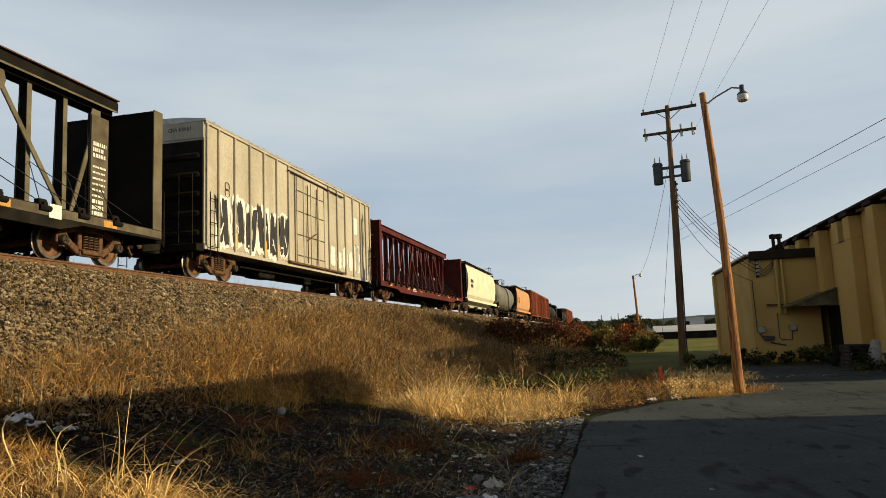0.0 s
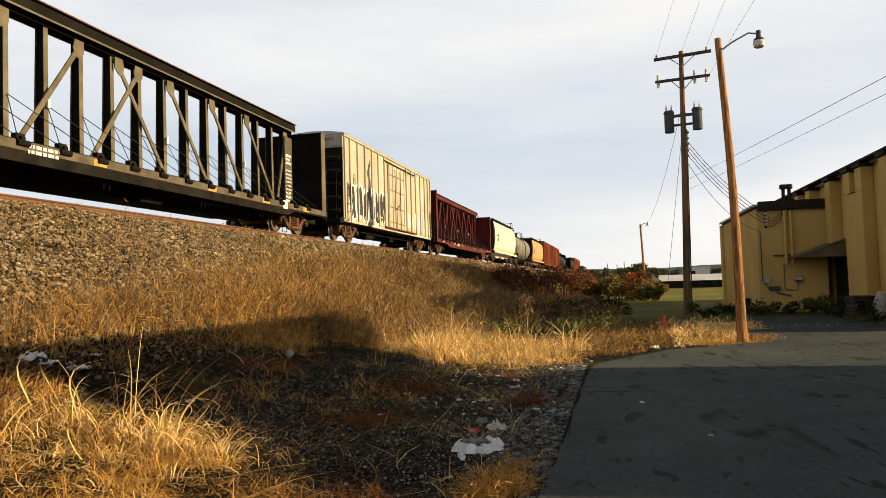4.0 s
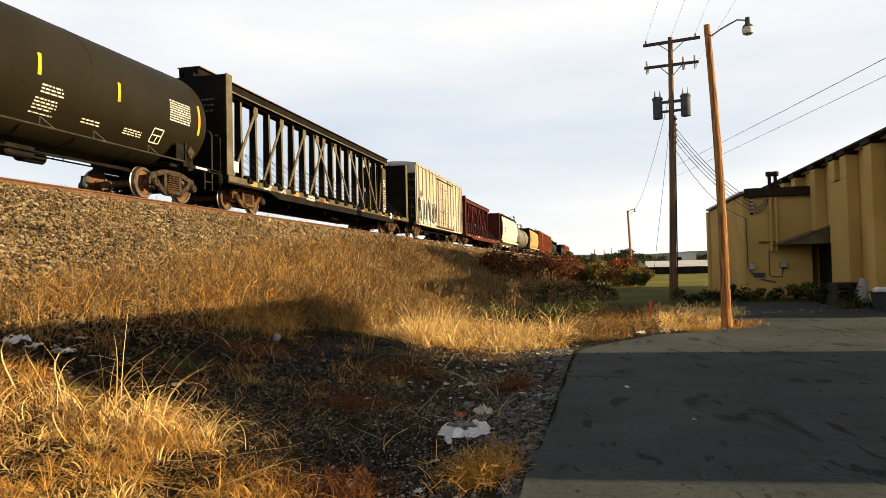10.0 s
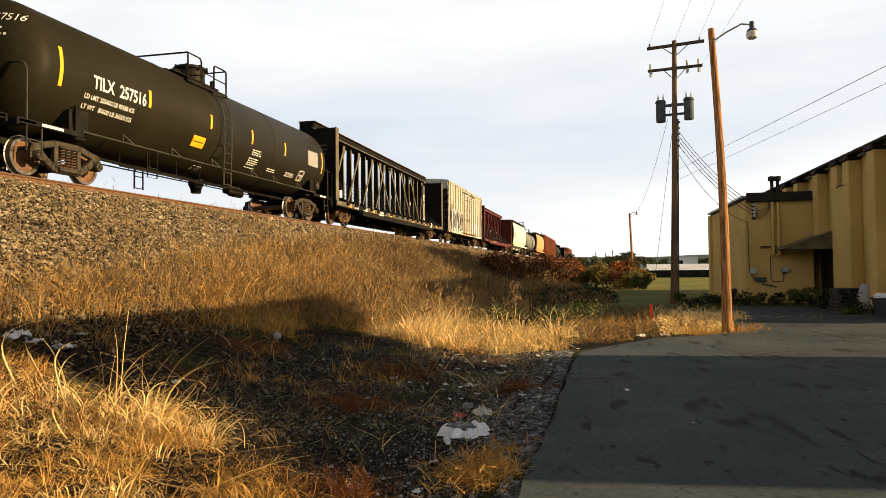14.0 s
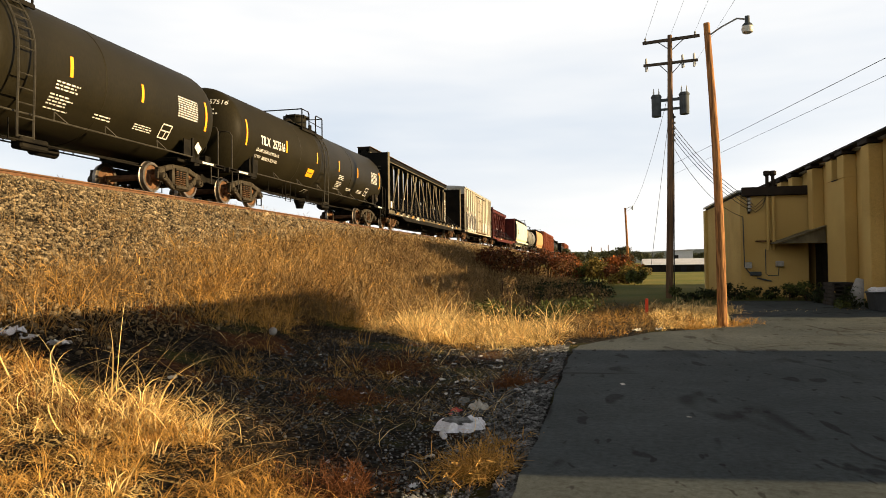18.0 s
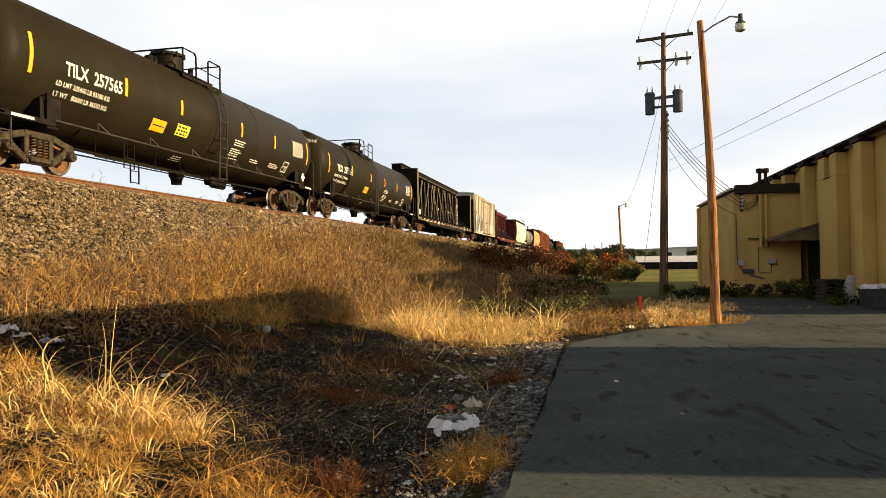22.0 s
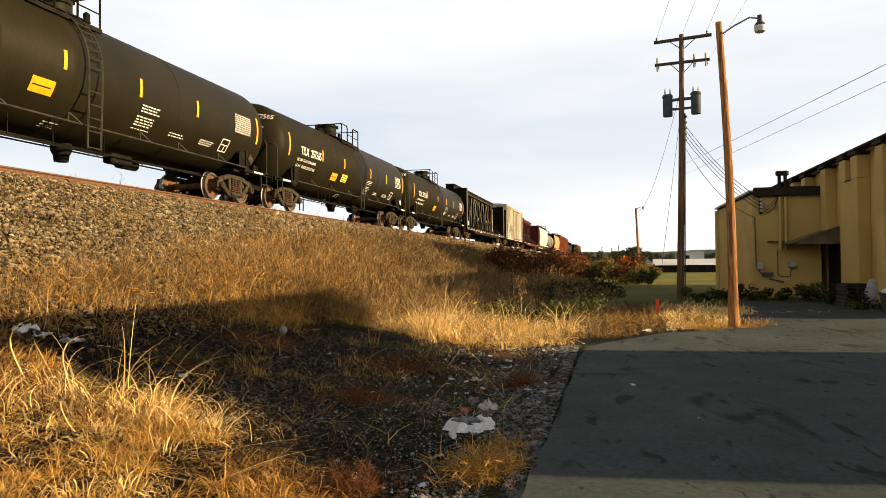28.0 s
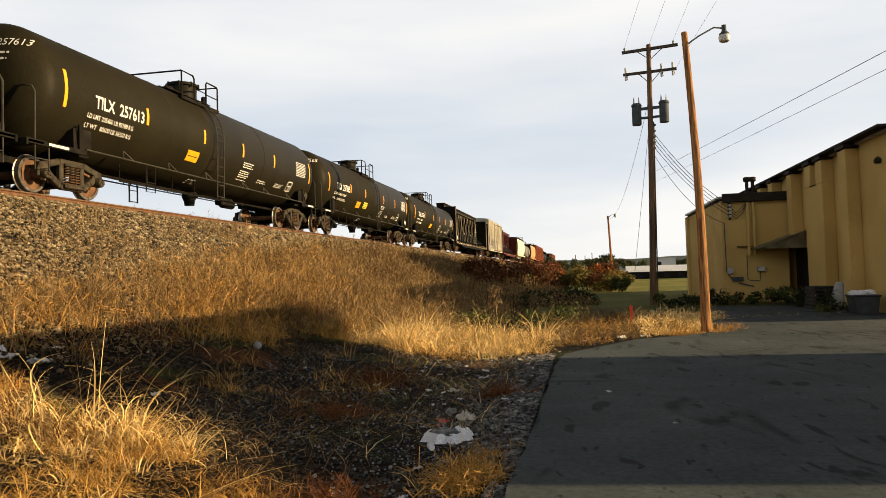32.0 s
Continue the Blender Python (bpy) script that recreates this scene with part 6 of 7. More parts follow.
    # brown tufts with pale curled heads at the foot of the slope
    x, y = spread(100, -7.8, -5.2, 6.8, 16.5, lambda x, y: x < np.interp(y, [7, 10.5, 12, 16], [-7.1, -6.9, -6.2, -5.4]) + 0.25 * np.sin(y * 1.7), 1.0, 0.8, 41)
    fountains("foot_grass", "brown and straw tufts along the foot of the slope", M["gold"], x, y, 34, 0.2, 0.74, (0.006, 0.012), 1.3, 9, plume=0.3)
    x, y = spread(26, -5.6, -3.0, 8.0, 13.2, lambda x, y: np.ones(len(x), bool), 0.9, 0.8, 42)
    fountains("ditch_tuft", "small dead tufts standing in the dark ditch", M["gold"], x, y, 26, 0.14, 0.40, (0.006, 0.011), 1.5, 8)
    # strip of grass round the marker and the pole
    for n, lo, hi, mtl, k in ((3600, -1.5, 2.4, "weeds", 12), (1800, -1.5, 2.6, "gold", 31), (3200, 1.4, 4.2, "straw", 32)):
        x, y = spread(n, lo, hi, 15.5, 25, lambda x, y: (y > np.interp(x, [-1.5, -0.5, 0.9, 2.0, 3.2, 3.8], [12, 14.2, 16.8, 17.7, 19.2, 22.6])), 1.1, 0.9, k)
        m = len(x)
        grass("verge_grass", x, y, RNG.gamma(6, 0.036, m), np.full(m, 0.008), RNG.normal(0.2, 0.3, m), RNG.uniform(0, 1.2, m), M[mtl], "short dry grass on the verge by the pole", plume=0.5)
    x, y = np.array([2.5, 2.75, 3.2, 3.45, 3.75, 2.2]), np.array([18.0, 18.2, 18.4, 18.75, 19.2, 17.8])
    fountains("pole_grass", "dry grass tufts round the foot of the pole", M["gold"], x, y, 70, 0.28, 0.30, (0.006, 0.011), 1.2, 7, plume=0.3)
    # thin dead grass over the dark ditch
    x, y = spread(7500, -7.0, -0.8, 5.2, 14, lambda x, y: x < -0.8, 1.5, 0.8, 15)
    m = len(x)
    grass("dead_grass", x, y, RNG.gamma(4, 0.05, m), RNG.uniform(0.004, 0.007, m), RNG.uniform(0.3, 1.6, m), RNG.uniform(0.2, 0.9, m), M["weeds"], "thin dead grass lying over the ditch")
    x, y = spread(1100, -6.5, -0.9, 5.5, 13.5, lambda x, y: x < -1.0, 1.3, 0.5, 16)
    m = len(x)
    grass("dead_grass", x, y, RNG.gamma(5, 0.07, m), RNG.uniform(0.005, 0.008, m), RNG.uniform(0.5, 1.5, m), RNG.uniform(0.3, 1.0, m), M["straw"], "pale straws strewn over the ditch")
    x, y = spread(420, -6.8, -1.2, 6.6, 13.6, lambda x, y: np.ones(len(x), bool), 1.2, 0.7, 43)
    m = len(x)
    grass("dead_stalks", x, y, RNG.uniform(0.2, 0.8, m), RNG.uniform(0.006, 0.012, m), RNG.uniform(1.15, 1.4, m), RNG.gamma(2, 0.06, m), M["gold"], "dead stalks lying over the ditch", levels=6)
    # rusty low weeds at the asphalt edge; two in gold to paint sunlight
    for cx, cy, n, r, hh in ((-1.0, 5.65, 240, 0.26, 0.30), (-0.95, 6.4, 90, 0.25, 0.2), (-1.2, 9.8, 300, 0.3, 0.2), (-3.2, 8.6, 500, 0.6, 0.16), (-3.4, 11.2, 700, 0.7, 0.2), (-2.0, 5.3, 400, 0.35, 0.2)):
        n = int((2.2 if cy < 6 and cx > -1.5 else 0.7) * n)
        a, d = RNG.uniform(0, 2 * np.pi, n), r * np.abs(RNG.normal(0, 0.75, n))
        x, y = np.minimum(cx + d * np.cos(a), -0.7), cy + d * np.sin(a)
        grass("low_weed_patch", x, y, hh * RNG.uniform(0.4, 1.1, n), np.full(n, 0.0032), RNG.uniform(0.1, 1.1, n), RNG.uniform(0, 0.5, n), M["gold"] if cy < 6.5 and cx > -1.5 else M["rusty"], "low rust and gold weeds beside the asphalt", plume=0.8)


def kerb_grass():
    x, y = spread(2200, 3.9, 9.0, 22.7, 25.2, lambda x, y: (y > 22.7 + 0.4 * (x - 3.8)) & (y < 23.5 + 0.4 * (x - 3.8)), 0.9, 1.2, 30)
    m = len(x)
    grass("kerb_grass", x, y, RNG.gamma(5, 0.018, m), np.full(m, 0.012), RNG.uniform(0.6, 1.4, m), RNG.uniform(0.1, 0.6, m), M["straw"], "strip of pale dry grass at the asphalt's far edge")


def leaves(points, size, spread_z=0.5):
    """Small leaf quads at points, each folded a little and turned its own way."""
    n = len(points)
    u = RNG.normal(0, 1, (n, 3))
    u /= np.linalg.norm(u, axis=1)[:, None]
    w = np.cross(u, RNG.normal(0, 1, (n, 3)))
    w /= np.linalg.norm(w, axis=1)[:, None]
    s = size * RNG.uniform(0.6, 1.4, (n, 1))
    v = np.stack([points - u * s, points + w * s * 0.45, points + u * s, points - w * s * 0.45], 1).reshape(-1, 3)
    return v, np.arange(4 * n).reshape(n, 4)


def bush(name, x, y, height, radius, n, size, material, label, category="shrub", group="", stems=5, base=None, lumps=9, flat=0.8):
    z = ground_z(x, y) if base is None else base
    t = thing(name, label, category, pose(x, y, z), group)
    ends = []
    for i in range(stems):
        s = Shape()
        a = RNG.uniform(0, 6.28)
        e = Vector((radius * 0.7 * math.cos(a) * RNG.uniform(0.3, 1), radius * 0.7 * math.sin(a) * RNG.uniform(0.3, 1), height * RNG.uniform(0.5, 0.9)))
        s.tube([(0.05 * math.cos(a), 0.05 * math.sin(a), -0.1), e * 0.5 + Vector((0, 0, 0.1 * height)), e], [0.02 * height, 0.012 * height, 0.005 * height], 6)
        ends.append(e)
        part("stem", s, M["twig"], t)
    c = np.array([[RNG.normal(0, radius * 0.42), RNG.normal(0, radius * 0.42), height * RNG.uniform(0.25, 0.85)] for _ in range(lumps)])
    c[:min(len(ends), lumps)] = [tuple(e) for e in ends[:lumps]]
    which = RNG.integers(0, lumps, n)
    d = RNG.normal(0, 1, (n, 3))
    d /= np.linalg.norm(d, axis=1)[:, None]
    rad = radius * 0.42 * RNG.random((n, 1)) ** 0.45
    p = c[which] + d * rad * np.array([1, 1, flat])
    p[:, 2] = np.maximum(p[:, 2], 0.03)
    v, f = leaves(p, size)
    link("crown", fast_mesh("crown", v, f), material, t)
    return t


def shrubs():
    M["yellowleaf"] = leafy("yellow_green_leaves", (0.20, 0.14, 0.03), (0.10, 0.09, 0.02))
    # red and dark shrubs along the far slope
    for az, dist, h, r, m in ((-8.8, 44, 2.0, 1.5, "sumac"), (-7.4, 47, 2.3, 1.6, "sumac"), (-6.2, 50, 2.0, 1.6, "sumac"), (-5.0, 52, 2.6, 1.7, "sumac"), (-3.9, 54, 2.9, 1.6, "sumac"), (-3.0, 55, 2.4, 1.7, "sumac"), (-2.2, 58, 2.4, 1.6, "sumac")):
        p = at_sight(az, 0, dist)
        bush("red_shrub", p.x, p.y, h, r, 900, 0.11, M[m], "red-brown autumn shrub on the embankment", group="autumn shrubs")
    for az, dist, h, r, m in ((-0.6, 60, 1.5, 1.7, "green"), (0.4, 58, 1.7, 1.7, "yellowleaf"), (1.3, 56, 1.35, 1.5, "sumac"), (2.1, 54, 1.15, 1.3, "yellowleaf"), (2.75, 52, 0.9, 1.0, "green"), (-1.4, 62, 1.6, 1.7, "green")):
        p = at_sight(az, 0, dist)
        bush("autumn_bush", p.x, p.y, h, r, 1300, 0.12, M[m], "leafy bush turning yellow, green and red", group="autumn bushes")
    M["orangeleaf"] = leafy("orange_autumn_leaves", (0.36, 0.11, 0.022), (0.20, 0.075, 0.02))
    for az, dist, h, r, m in ((-1.9, 61, 2.0, 1.5, "orangeleaf"), (0.0, 60.5, 1.9, 1.6, "yellowleaf"), (0.9, 60, 2.1, 1.6, "orangeleaf"), (1.7, 60, 2.2, 1.5, "sumac"), (2.3, 59.5, 1.9, 1.3, "orangeleaf"), (2.9, 59, 1.5, 1.2, "yellowleaf")):
        p = at_sight(az, 0, dist)
        bush("autumn_bush", p.x, p.y, h, r, 1200, 0.12, M[m], "sunlit bush in orange, red and yellow leaf", group="autumn bushes")
    # dark undergrowth in the warehouse's shade, its green darkened for that shade
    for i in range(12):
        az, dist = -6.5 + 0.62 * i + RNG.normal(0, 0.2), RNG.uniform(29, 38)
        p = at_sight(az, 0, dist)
        bush("dark_shrub", p.x, p.y, RNG.uniform(0.55, 0.95) * (1.0 if i < 9 else 0.6), RNG.uniform(0.9, 1.4), 700, 0.06, M["shadegreen"] if i % 3 else M["weeds"], "low dark shrub in the shade", group="dark undergrowth")
    for i in range(26):
        x, y = (3.2 + 0.36 * i, 31.4 + RNG.normal(0, 0.5)) if i < 15 else (8.2 + RNG.normal(0, 0.2), 24.9 + 0.62 * (i - 15))
        h = RNG.uniform(0.18, 0.55) * (1.5 if i % 6 == 0 else 1.0)
        bush("wall_weed", x, y, h, RNG.uniform(0.25, 0.6), int(150 + 250 * h), 0.06, M["green"] if i % 4 == 0 else M["shadegreen"], "leafy weeds growing against the warehouse", group="weeds by the wall", lumps=10)
    for x, y in ((-1.6, 19.5), (-0.6, 20.6), (-2.6, 19.2), (-3.4, 20.5)):
        bush("green_weed", x, y, 0.6, 0.8, 500, 0.05, M["green"], "low green weeds among the dry grass", group="green weeds")
    for x, y, h in ((-2.7, 21, 1.5), (-2.2, 22.5, 1.4), (-0.9, 24, 1.3), (-4.2, 21, 1.2), (-3.2, 24, 1.6), (-1.6, 23, 1.1)):
        bush("tall_weed", x, y, h, 0.35, 260, 0.03, M["weeds"], "tall dry brown weed with seed heads", group="tall dry weeds", stems=7)


weeds_on_slope()
ditch_grass()
kerb_grass()
shrubs()


# ---- far distance ----
def distance():
    # distance haze is put into the colour as a pale grey-green
    M["hill"] = mat("hazy_wooded_hill", (0.11, 0.135, 0.13), (0.15, 0.16, 0.14), scale=0.01, rough=1.0, bump=0, fine=0.2)
    s = Shape()
    n = 60
    rows = []
    for i in range(n + 1):
        az = -40 + 80 * i / n
        h = 1800 * math.tan(radians(0.95 + 0.22 * noisy(az, 0, 0.15) + 0.08 * noisy(az, 3, 0.9)))
        rows.append((1800 * math.sin(radians(az)), 1800 * math.cos(radians(az)), h))
    s.v = [(x, y, -2) for x, y, h in rows] + [(x * 1.02, y * 1.02, h) for x, y, h in rows] + [(x * 1.3, y * 1.3, -2) for x, y, h in rows]
    m = n + 1
    s.f = [(r * m + i, r * m + i + 1, (r + 1) * m + i + 1, (r + 1) * m + i) for r in (0, 1) for i in range(n)]
    tagged(part("distant_hills", s, M["hill"], None), "low hazy wooded hills on the horizon", kind="structure")
    M["fartree"] = leafy("far_tree_leaves", (0.05, 0.065, 0.028), (0.085, 0.08, 0.035))
    for az, dist, el, r in ((1.75, 150, 1.52, 2.6), (1.1, 160, 1.0, 1.8), (2.6, 170, 1.05, 2.2), (-0.4, 180, 0.95, 2.5), (-1.5, 190, 0.9, 2.5), (-2.6, 170, 1.25, 2.0), (3.4, 200, 0.75, 2.4), (7.6, 220, 0.7, 2.6), (0.3, 210, 1.0, 2.6), (4.6, 260, 0.75, 3.0), (6.8, 260, 0.7, 3.0)):
        p = at_sight(az, el, dist)
        bush("far_tree", p.x, p.y, p.z, r, 900, 0.3, M["fartree"], "small round tree far across the field", "tree", "far trees", stems=4, base=-0.05)
    t = thing("long_low_shed", "long low white-roofed shed with a dark wall", "building")
    M["whitewall"] = mat("white_painted_metal", (0.56, 0.57, 0.60), (0.46, 0.47, 0.50), scale=0.4, rough=0.6, bump=0.02)
    M["darkwall"] = mat("dark_blue_grey_wall", (0.010, 0.0105, 0.012), (0.016, 0.016, 0.018), scale=0.5, rough=0.8, bump=0.02)
    d = 118
    a, c = at_sight(3.5, 0, d), at_sight(9.5, 0, d)
    w = c.x - a.x
    part("wall", Shape().box(((a.x + c.x) / 2, d + 3, 0.57), (w, 6, 1.15)), M["darkwall"], t, "dark wall")
    part("roof", Shape().prism([(d - 0.3, 1.15), (d + 3, 2.15), (d + 6.3, 1.15)], a.x - 0.2, c.x + 0.2, "x"), M["whitewall"], t, "white metal roof")
    for i in range(5):
        part("door", Shape().box((a.x + 0.8 + 2.1 * i, d - 0.02, 0.5), (1.2, 0.04, 0.9)), M["black"], t)
    t = thing("white_house", "small white building with a flat roof behind the shed", "building")
    a, c = at_sight(5.35, 0, 150), at_sight(7.15, 0, 150)
    part("wall", Shape().box(((a.x + c.x) / 2, 152, 1.9), (c.x - a.x, 5, 3.9)), M["whitewall"], t)
    part("roof", Shape().box(((a.x + c.x) / 2, 152, 3.9), (c.x - a.x + 0.4, 5.4, 0.12)), M["galv"], t)
    part("window", Shape().box((a.x + 1.4, 149.48, 2.6), (0.9, 0.05, 0.8)), M["darkwall"], t)
    t = thing("distant_light_pole", "slim pale timber pole with a small street lamp", "light pole")
    base, top = at_sight(2.25, 0, 80), at_sight(2.1, 4.3, 80)
    base.z = 0
    part("pole", pole_shape(base, top, 0.15, 0.10), M["wood"], t)
    part("arm", Shape().tube([top - Vector((0, 0, 0.2)), top + Vector((0.4, 0, 0.1)), top + Vector((0.75, 0, 0.12))], 0.035, 6), M["galv"], t)
    part("lamp_head", Shape().lathe([(0.05, 0.2), (0.1, 0.1), (0.14, -0.15), (0.03, -0.25)], 10, "z", tuple(top + Vector((0.8, 0, 0.05)))), M["galv"], t)
    wire("overhead_wire", u_base.lerp(u_top, 0.80), top - Vector((0, 0, 0.3)), 1.6, 0.010, "slack wire to the distant light pole")
    p = u_base.lerp(u_top, 0.72)
    wire("guy_wire", p, at_sight(3.9, -1.0, 33.5), 0.05, 0.009, "taut guy wire beside the utility pole")
    for az, el, dist in ((-0.55, 1.3, 300), (0.2, 1.2, 320), (0.75, 1.4, 310)):
        b, q = at_sight(az, 0, dist), at_sight(az, el, dist)
        b.z = 0
        t = thing("far_utility_pole", "thin utility pole far across the field", "utility pole", group="far utility poles")
        part("pole", Shape().tube([b, q], 0.2, 6), M["darkwood"], t)


# ---- fittings on the warehouse ----
GROWN = Matrix.Translation((0, 0, 1.6)) @ Matrix.Scale(1.25, 4) @ Matrix.Translation((0, 0, -1.6))


def wall_fittings():
    y = 26.5
    M["skirt"] = mat("stained_tan_sheet", (0.20, 0.17, 0.10), (0.13, 0.11, 0.065), scale=3, rough=0.8, bump=0.1)
    t = thing("roof_pipes", "pair of beige vent pipes with dark caps on the warehouse wall", "pipe", GROWN)
    for x in (5.80, 5.99):
        part("pipe", Shape().tube([(x, y - 0.12, 1.98), (x, y - 0.12, 4.6)], 0.055, 12), M["wall"], t)
        part("pipe_upper", Shape().tube([(x, y - 0.12, 3.85), (x, y - 0.12, 4.62)], 0.058, 12), M["fascia"], t, "dark upper pipe")
        part("cap", Shape().lathe([(0.08, 4.58), (0.12, 4.61), (0.12, 4.73), (0.08, 4.75), (0.02, 4.75)], 14, "z", (x, y - 0.12, 0)), M["fascia"], t, "dark pipe cap")
    part("support_strut", Shape().bar((5.40, y - 0.05, 2.29), (6.12, y - 0.05, 2.29), 0.06, 0.05), M["rust"], t, "rusty support strut")
    t = thing("door_canopy", "sloped corrugated canopy over a dark doorway", "canopy", GROWN)
    s = Shape().prism([(5.87, 2.18), (5.87, 2.22), (7.33, 2.75), (7.33, 2.71)], y - 1.3, y - 0.02, "y")
    part("canopy_sheet", s, M["skirt"], t)
    part("canopy_skirt", Shape().prism([(5.9, 2.17), (7.33, 2.70), (7.33, 2.17)], y - 1.2, y - 1.17, "y"), M["skirt"], t, "corrugated end skirt")
    for i in range(17):
        x = 6.0 + 0.08 * i
        h = (x - 5.9) * 0.365
        part("corrugation", Shape().box((x, y - 1.21, 2.17 + h / 2), (0.025, 0.02, h)), M["skirt"], t)
    t = thing("meter_boxes", "grey electrical meter boxes with conduit on the wall", "meter box", GROWN)
    part("box", Shape().box((5.14, y - 0.08, 1.45), (0.22, 0.16, 0.22), ch=0.015), M["galv"], t)
    part("box", Shape().box((5.38, y - 0.07, 1.15), (0.36, 0.14, 0.14), ch=0.015), M["trafo"], t)
    part("box", Shape().box((6.16, y - 0.1, 1.49), (0.24, 0.2, 0.2), ch=0.02), M["galv"], t)
    part("conduit", Shape().tube([(5.0, y - 0.05, 3.15), (5.02, y - 0.05, 1.4), (5.2, y - 0.06, 1.15)], 0.018, 6).tube([(5.72, y - 0.05, 2.0), (5.72, y - 0.05, 1.15), (5.8, y - 0.05, 1.08), (6.12, y - 0.05, 1.08), (6.15, y - 0.05, 1.4)], 0.015, 6).tube([(5.42, y - 0.05, 1.0), (5.9, y - 0.05, 0.88)], 0.025, 6), M["trafo"], t)
    t = thing("service_bracket", "cable bracket with insulators high on the wall", "bracket", GROWN)
    for i in range(4):
        part("insulator", Shape().lathe([(0.02, -0.05), (0.06, -0.04), (0.06, 0.04), (0.02, 0.05)], 8, "z", (5.2, y - 0.18, 3.38 + 0.13 * i)), M["galv"], t)
    part("rack", Shape().box((5.2, y - 0.06, 3.57), (0.08, 0.1, 0.6)), M["fascia"], t)
    for i in range(4):
        q = GROWN @ Vector((5.2, y - 0.2, 3.38 + 0.13 * i))
        wire("service_cable", u_base.lerp(u_top, 0.625 + 0.018 * i), q, 0.35, 0.013, "black service cable from pole to warehouse")
    wire("service_cable", u_base.lerp(u_top, 0.60), GROWN @ Vector((5.0, y - 0.06, 3.16)), 0.6, 0.011, "black service cable from pole to warehouse")
    s = Shape()
    for i in range(3):
        s.tube([(5.24, y - 0.1, 3.45 + 0.12 * i), (5.4, y - 0.12, 3.3 + 0.1 * i), (5.65, y - 0.1, 3.5 + 0.12 * i), (5.78, y - 0.1, 3.85)], 0.012, 5)
    solo("cable_loops", s, M["cable"], "loops of black cable under the eave", "cable", m=GROWN)


def yard_things():
    # stacked pallets, barrel and bin by the wall
    M["palletwood"] = mat("grey_pallet_wood", (0.06, 0.052, 0.042), (0.035, 0.03, 0.026), scale=4, rough=0.9, bump=0.3)
    for j in range(6):
        t = thing("pallet", "weathered grey wooden pallet in a stack", "pallet", pose(8.34 + RNG.normal(0, 0.02), 27.4 + RNG.normal(0, 0.02), 0.0 + 0.135 * j, 0, 0, RNG.normal(0, 2)), "stacked pallets")
        for x in (-0.34, 0, 0.34):
            part("stringer", Shape().box((x, 0, 0.06), (0.05, 1.0, 0.09)), M["palletwood"], t)
        for i in range(6):
            part("board", Shape().box((0, -0.45 + 0.18 * i, 0.117), (0.74, 0.1, 0.02)), M["palletwood"], t)
        for i in range(3):
            part("board", Shape().box((0, -0.42 + 0.42 * i, 0.008), (0.74, 0.1, 0.016)), M["palletwood"], t)
    M["dullwhite"] = mat("dirty_white_plastic", (0.34, 0.33, 0.31), (0.24, 0.235, 0.22), scale=5, rough=0.6, bump=0.05)
    t = thing("plastic_barrel", "pale plastic barrel tipped against the wall", "barrel", pose(8.78, 26.75, 0.45, 0, 20, 0))
    part("drum", Shape().lathe([(0.02, -0.46), (0.25, -0.46), (0.275, -0.42), (0.28, -0.1), (0.29, -0.08), (0.28, -0.06), (0.275, 0.40), (0.25, 0.46), (0.02, 0.46)], 22, "z"), M["dullwhite"], t)
    M["binplastic"] = mat("dark_grey_plastic", (0.035, 0.037, 0.038), (0.022, 0.024, 0.025), scale=5, rough=0.6, bump=0.05)
    t = thing("rubbish_bin", "dark plastic tub heaped with white rubbish bags", "bin", pose(8.6, 24.2, 0.0))
    tub = part("tub", Shape().prism([(-0.30, 0.02), (0.30, 0.02), (0.38, 0.58), (-0.38, 0.58)], -0.34, 0.34, "y"), M["binplastic"], t)
    part("rim", Shape().box((0, 0, 0.57), (0.82, 0.76, 0.06), ch=0.02), M["binplastic"], tub)
    for i in range(4):
        part("bag", lump_shape(0.17, 40 + i, (0.95, 0.9, 0.6), at=(-0.24 + 0.16 * i, RNG.normal(0, 0.08), 0.64)), M["plastic"], t, "white rubbish bag")
    t = thing("marker_post", "slim orange plastic marker post in the grass", "marker post")
    p = at_sight(3.62, -3.1, 21.9)
    part("post", Shape().prism([(p.x - 0.045, p.y - 0.012), (p.x + 0.045, p.y - 0.012), (p.x + 0.045, p.y + 0.012), (p.x - 0.045, p.y + 0.012)], -0.05, p.z + 0.02, "z"), M["marker"], t)
    part("cap", Shape().lathe([(0.05, 0), (0.05, 0.06), (0.02, 0.08)], 10, "z", (p.x, p.y, p.z + 0.02)), M["marker"], t)


def lump_shape(r, seed, stretch=(1, 1, 0.6), at=(0, 0, 0), crumple=0.35):
    rnd = random.Random(seed)
    bm = bmesh.new()
    bmesh.ops.create_icosphere(bm, subdivisions=3, radius=r)
    off = rnd.uniform(0, 50)
    s = Shape()
    for v in bm.verts:
        q = v.co.normalized()
        k = 1 + crumple * noise.noise(q * 2.3 + Vector((off, 0, 0))) + crumple * 0.6 * abs(noise.noise(q * 6 + Vector((0, off, 0))))
        s.v.append(tuple(Vector((v.co.x * stretch[0], v.co.y * stretch[1], v.co.z * stretch[2])) * k + Vector(at)))
    s.f = [tuple(v.index for v in f.verts) for f in bm.faces]
    bm.free()
    return s


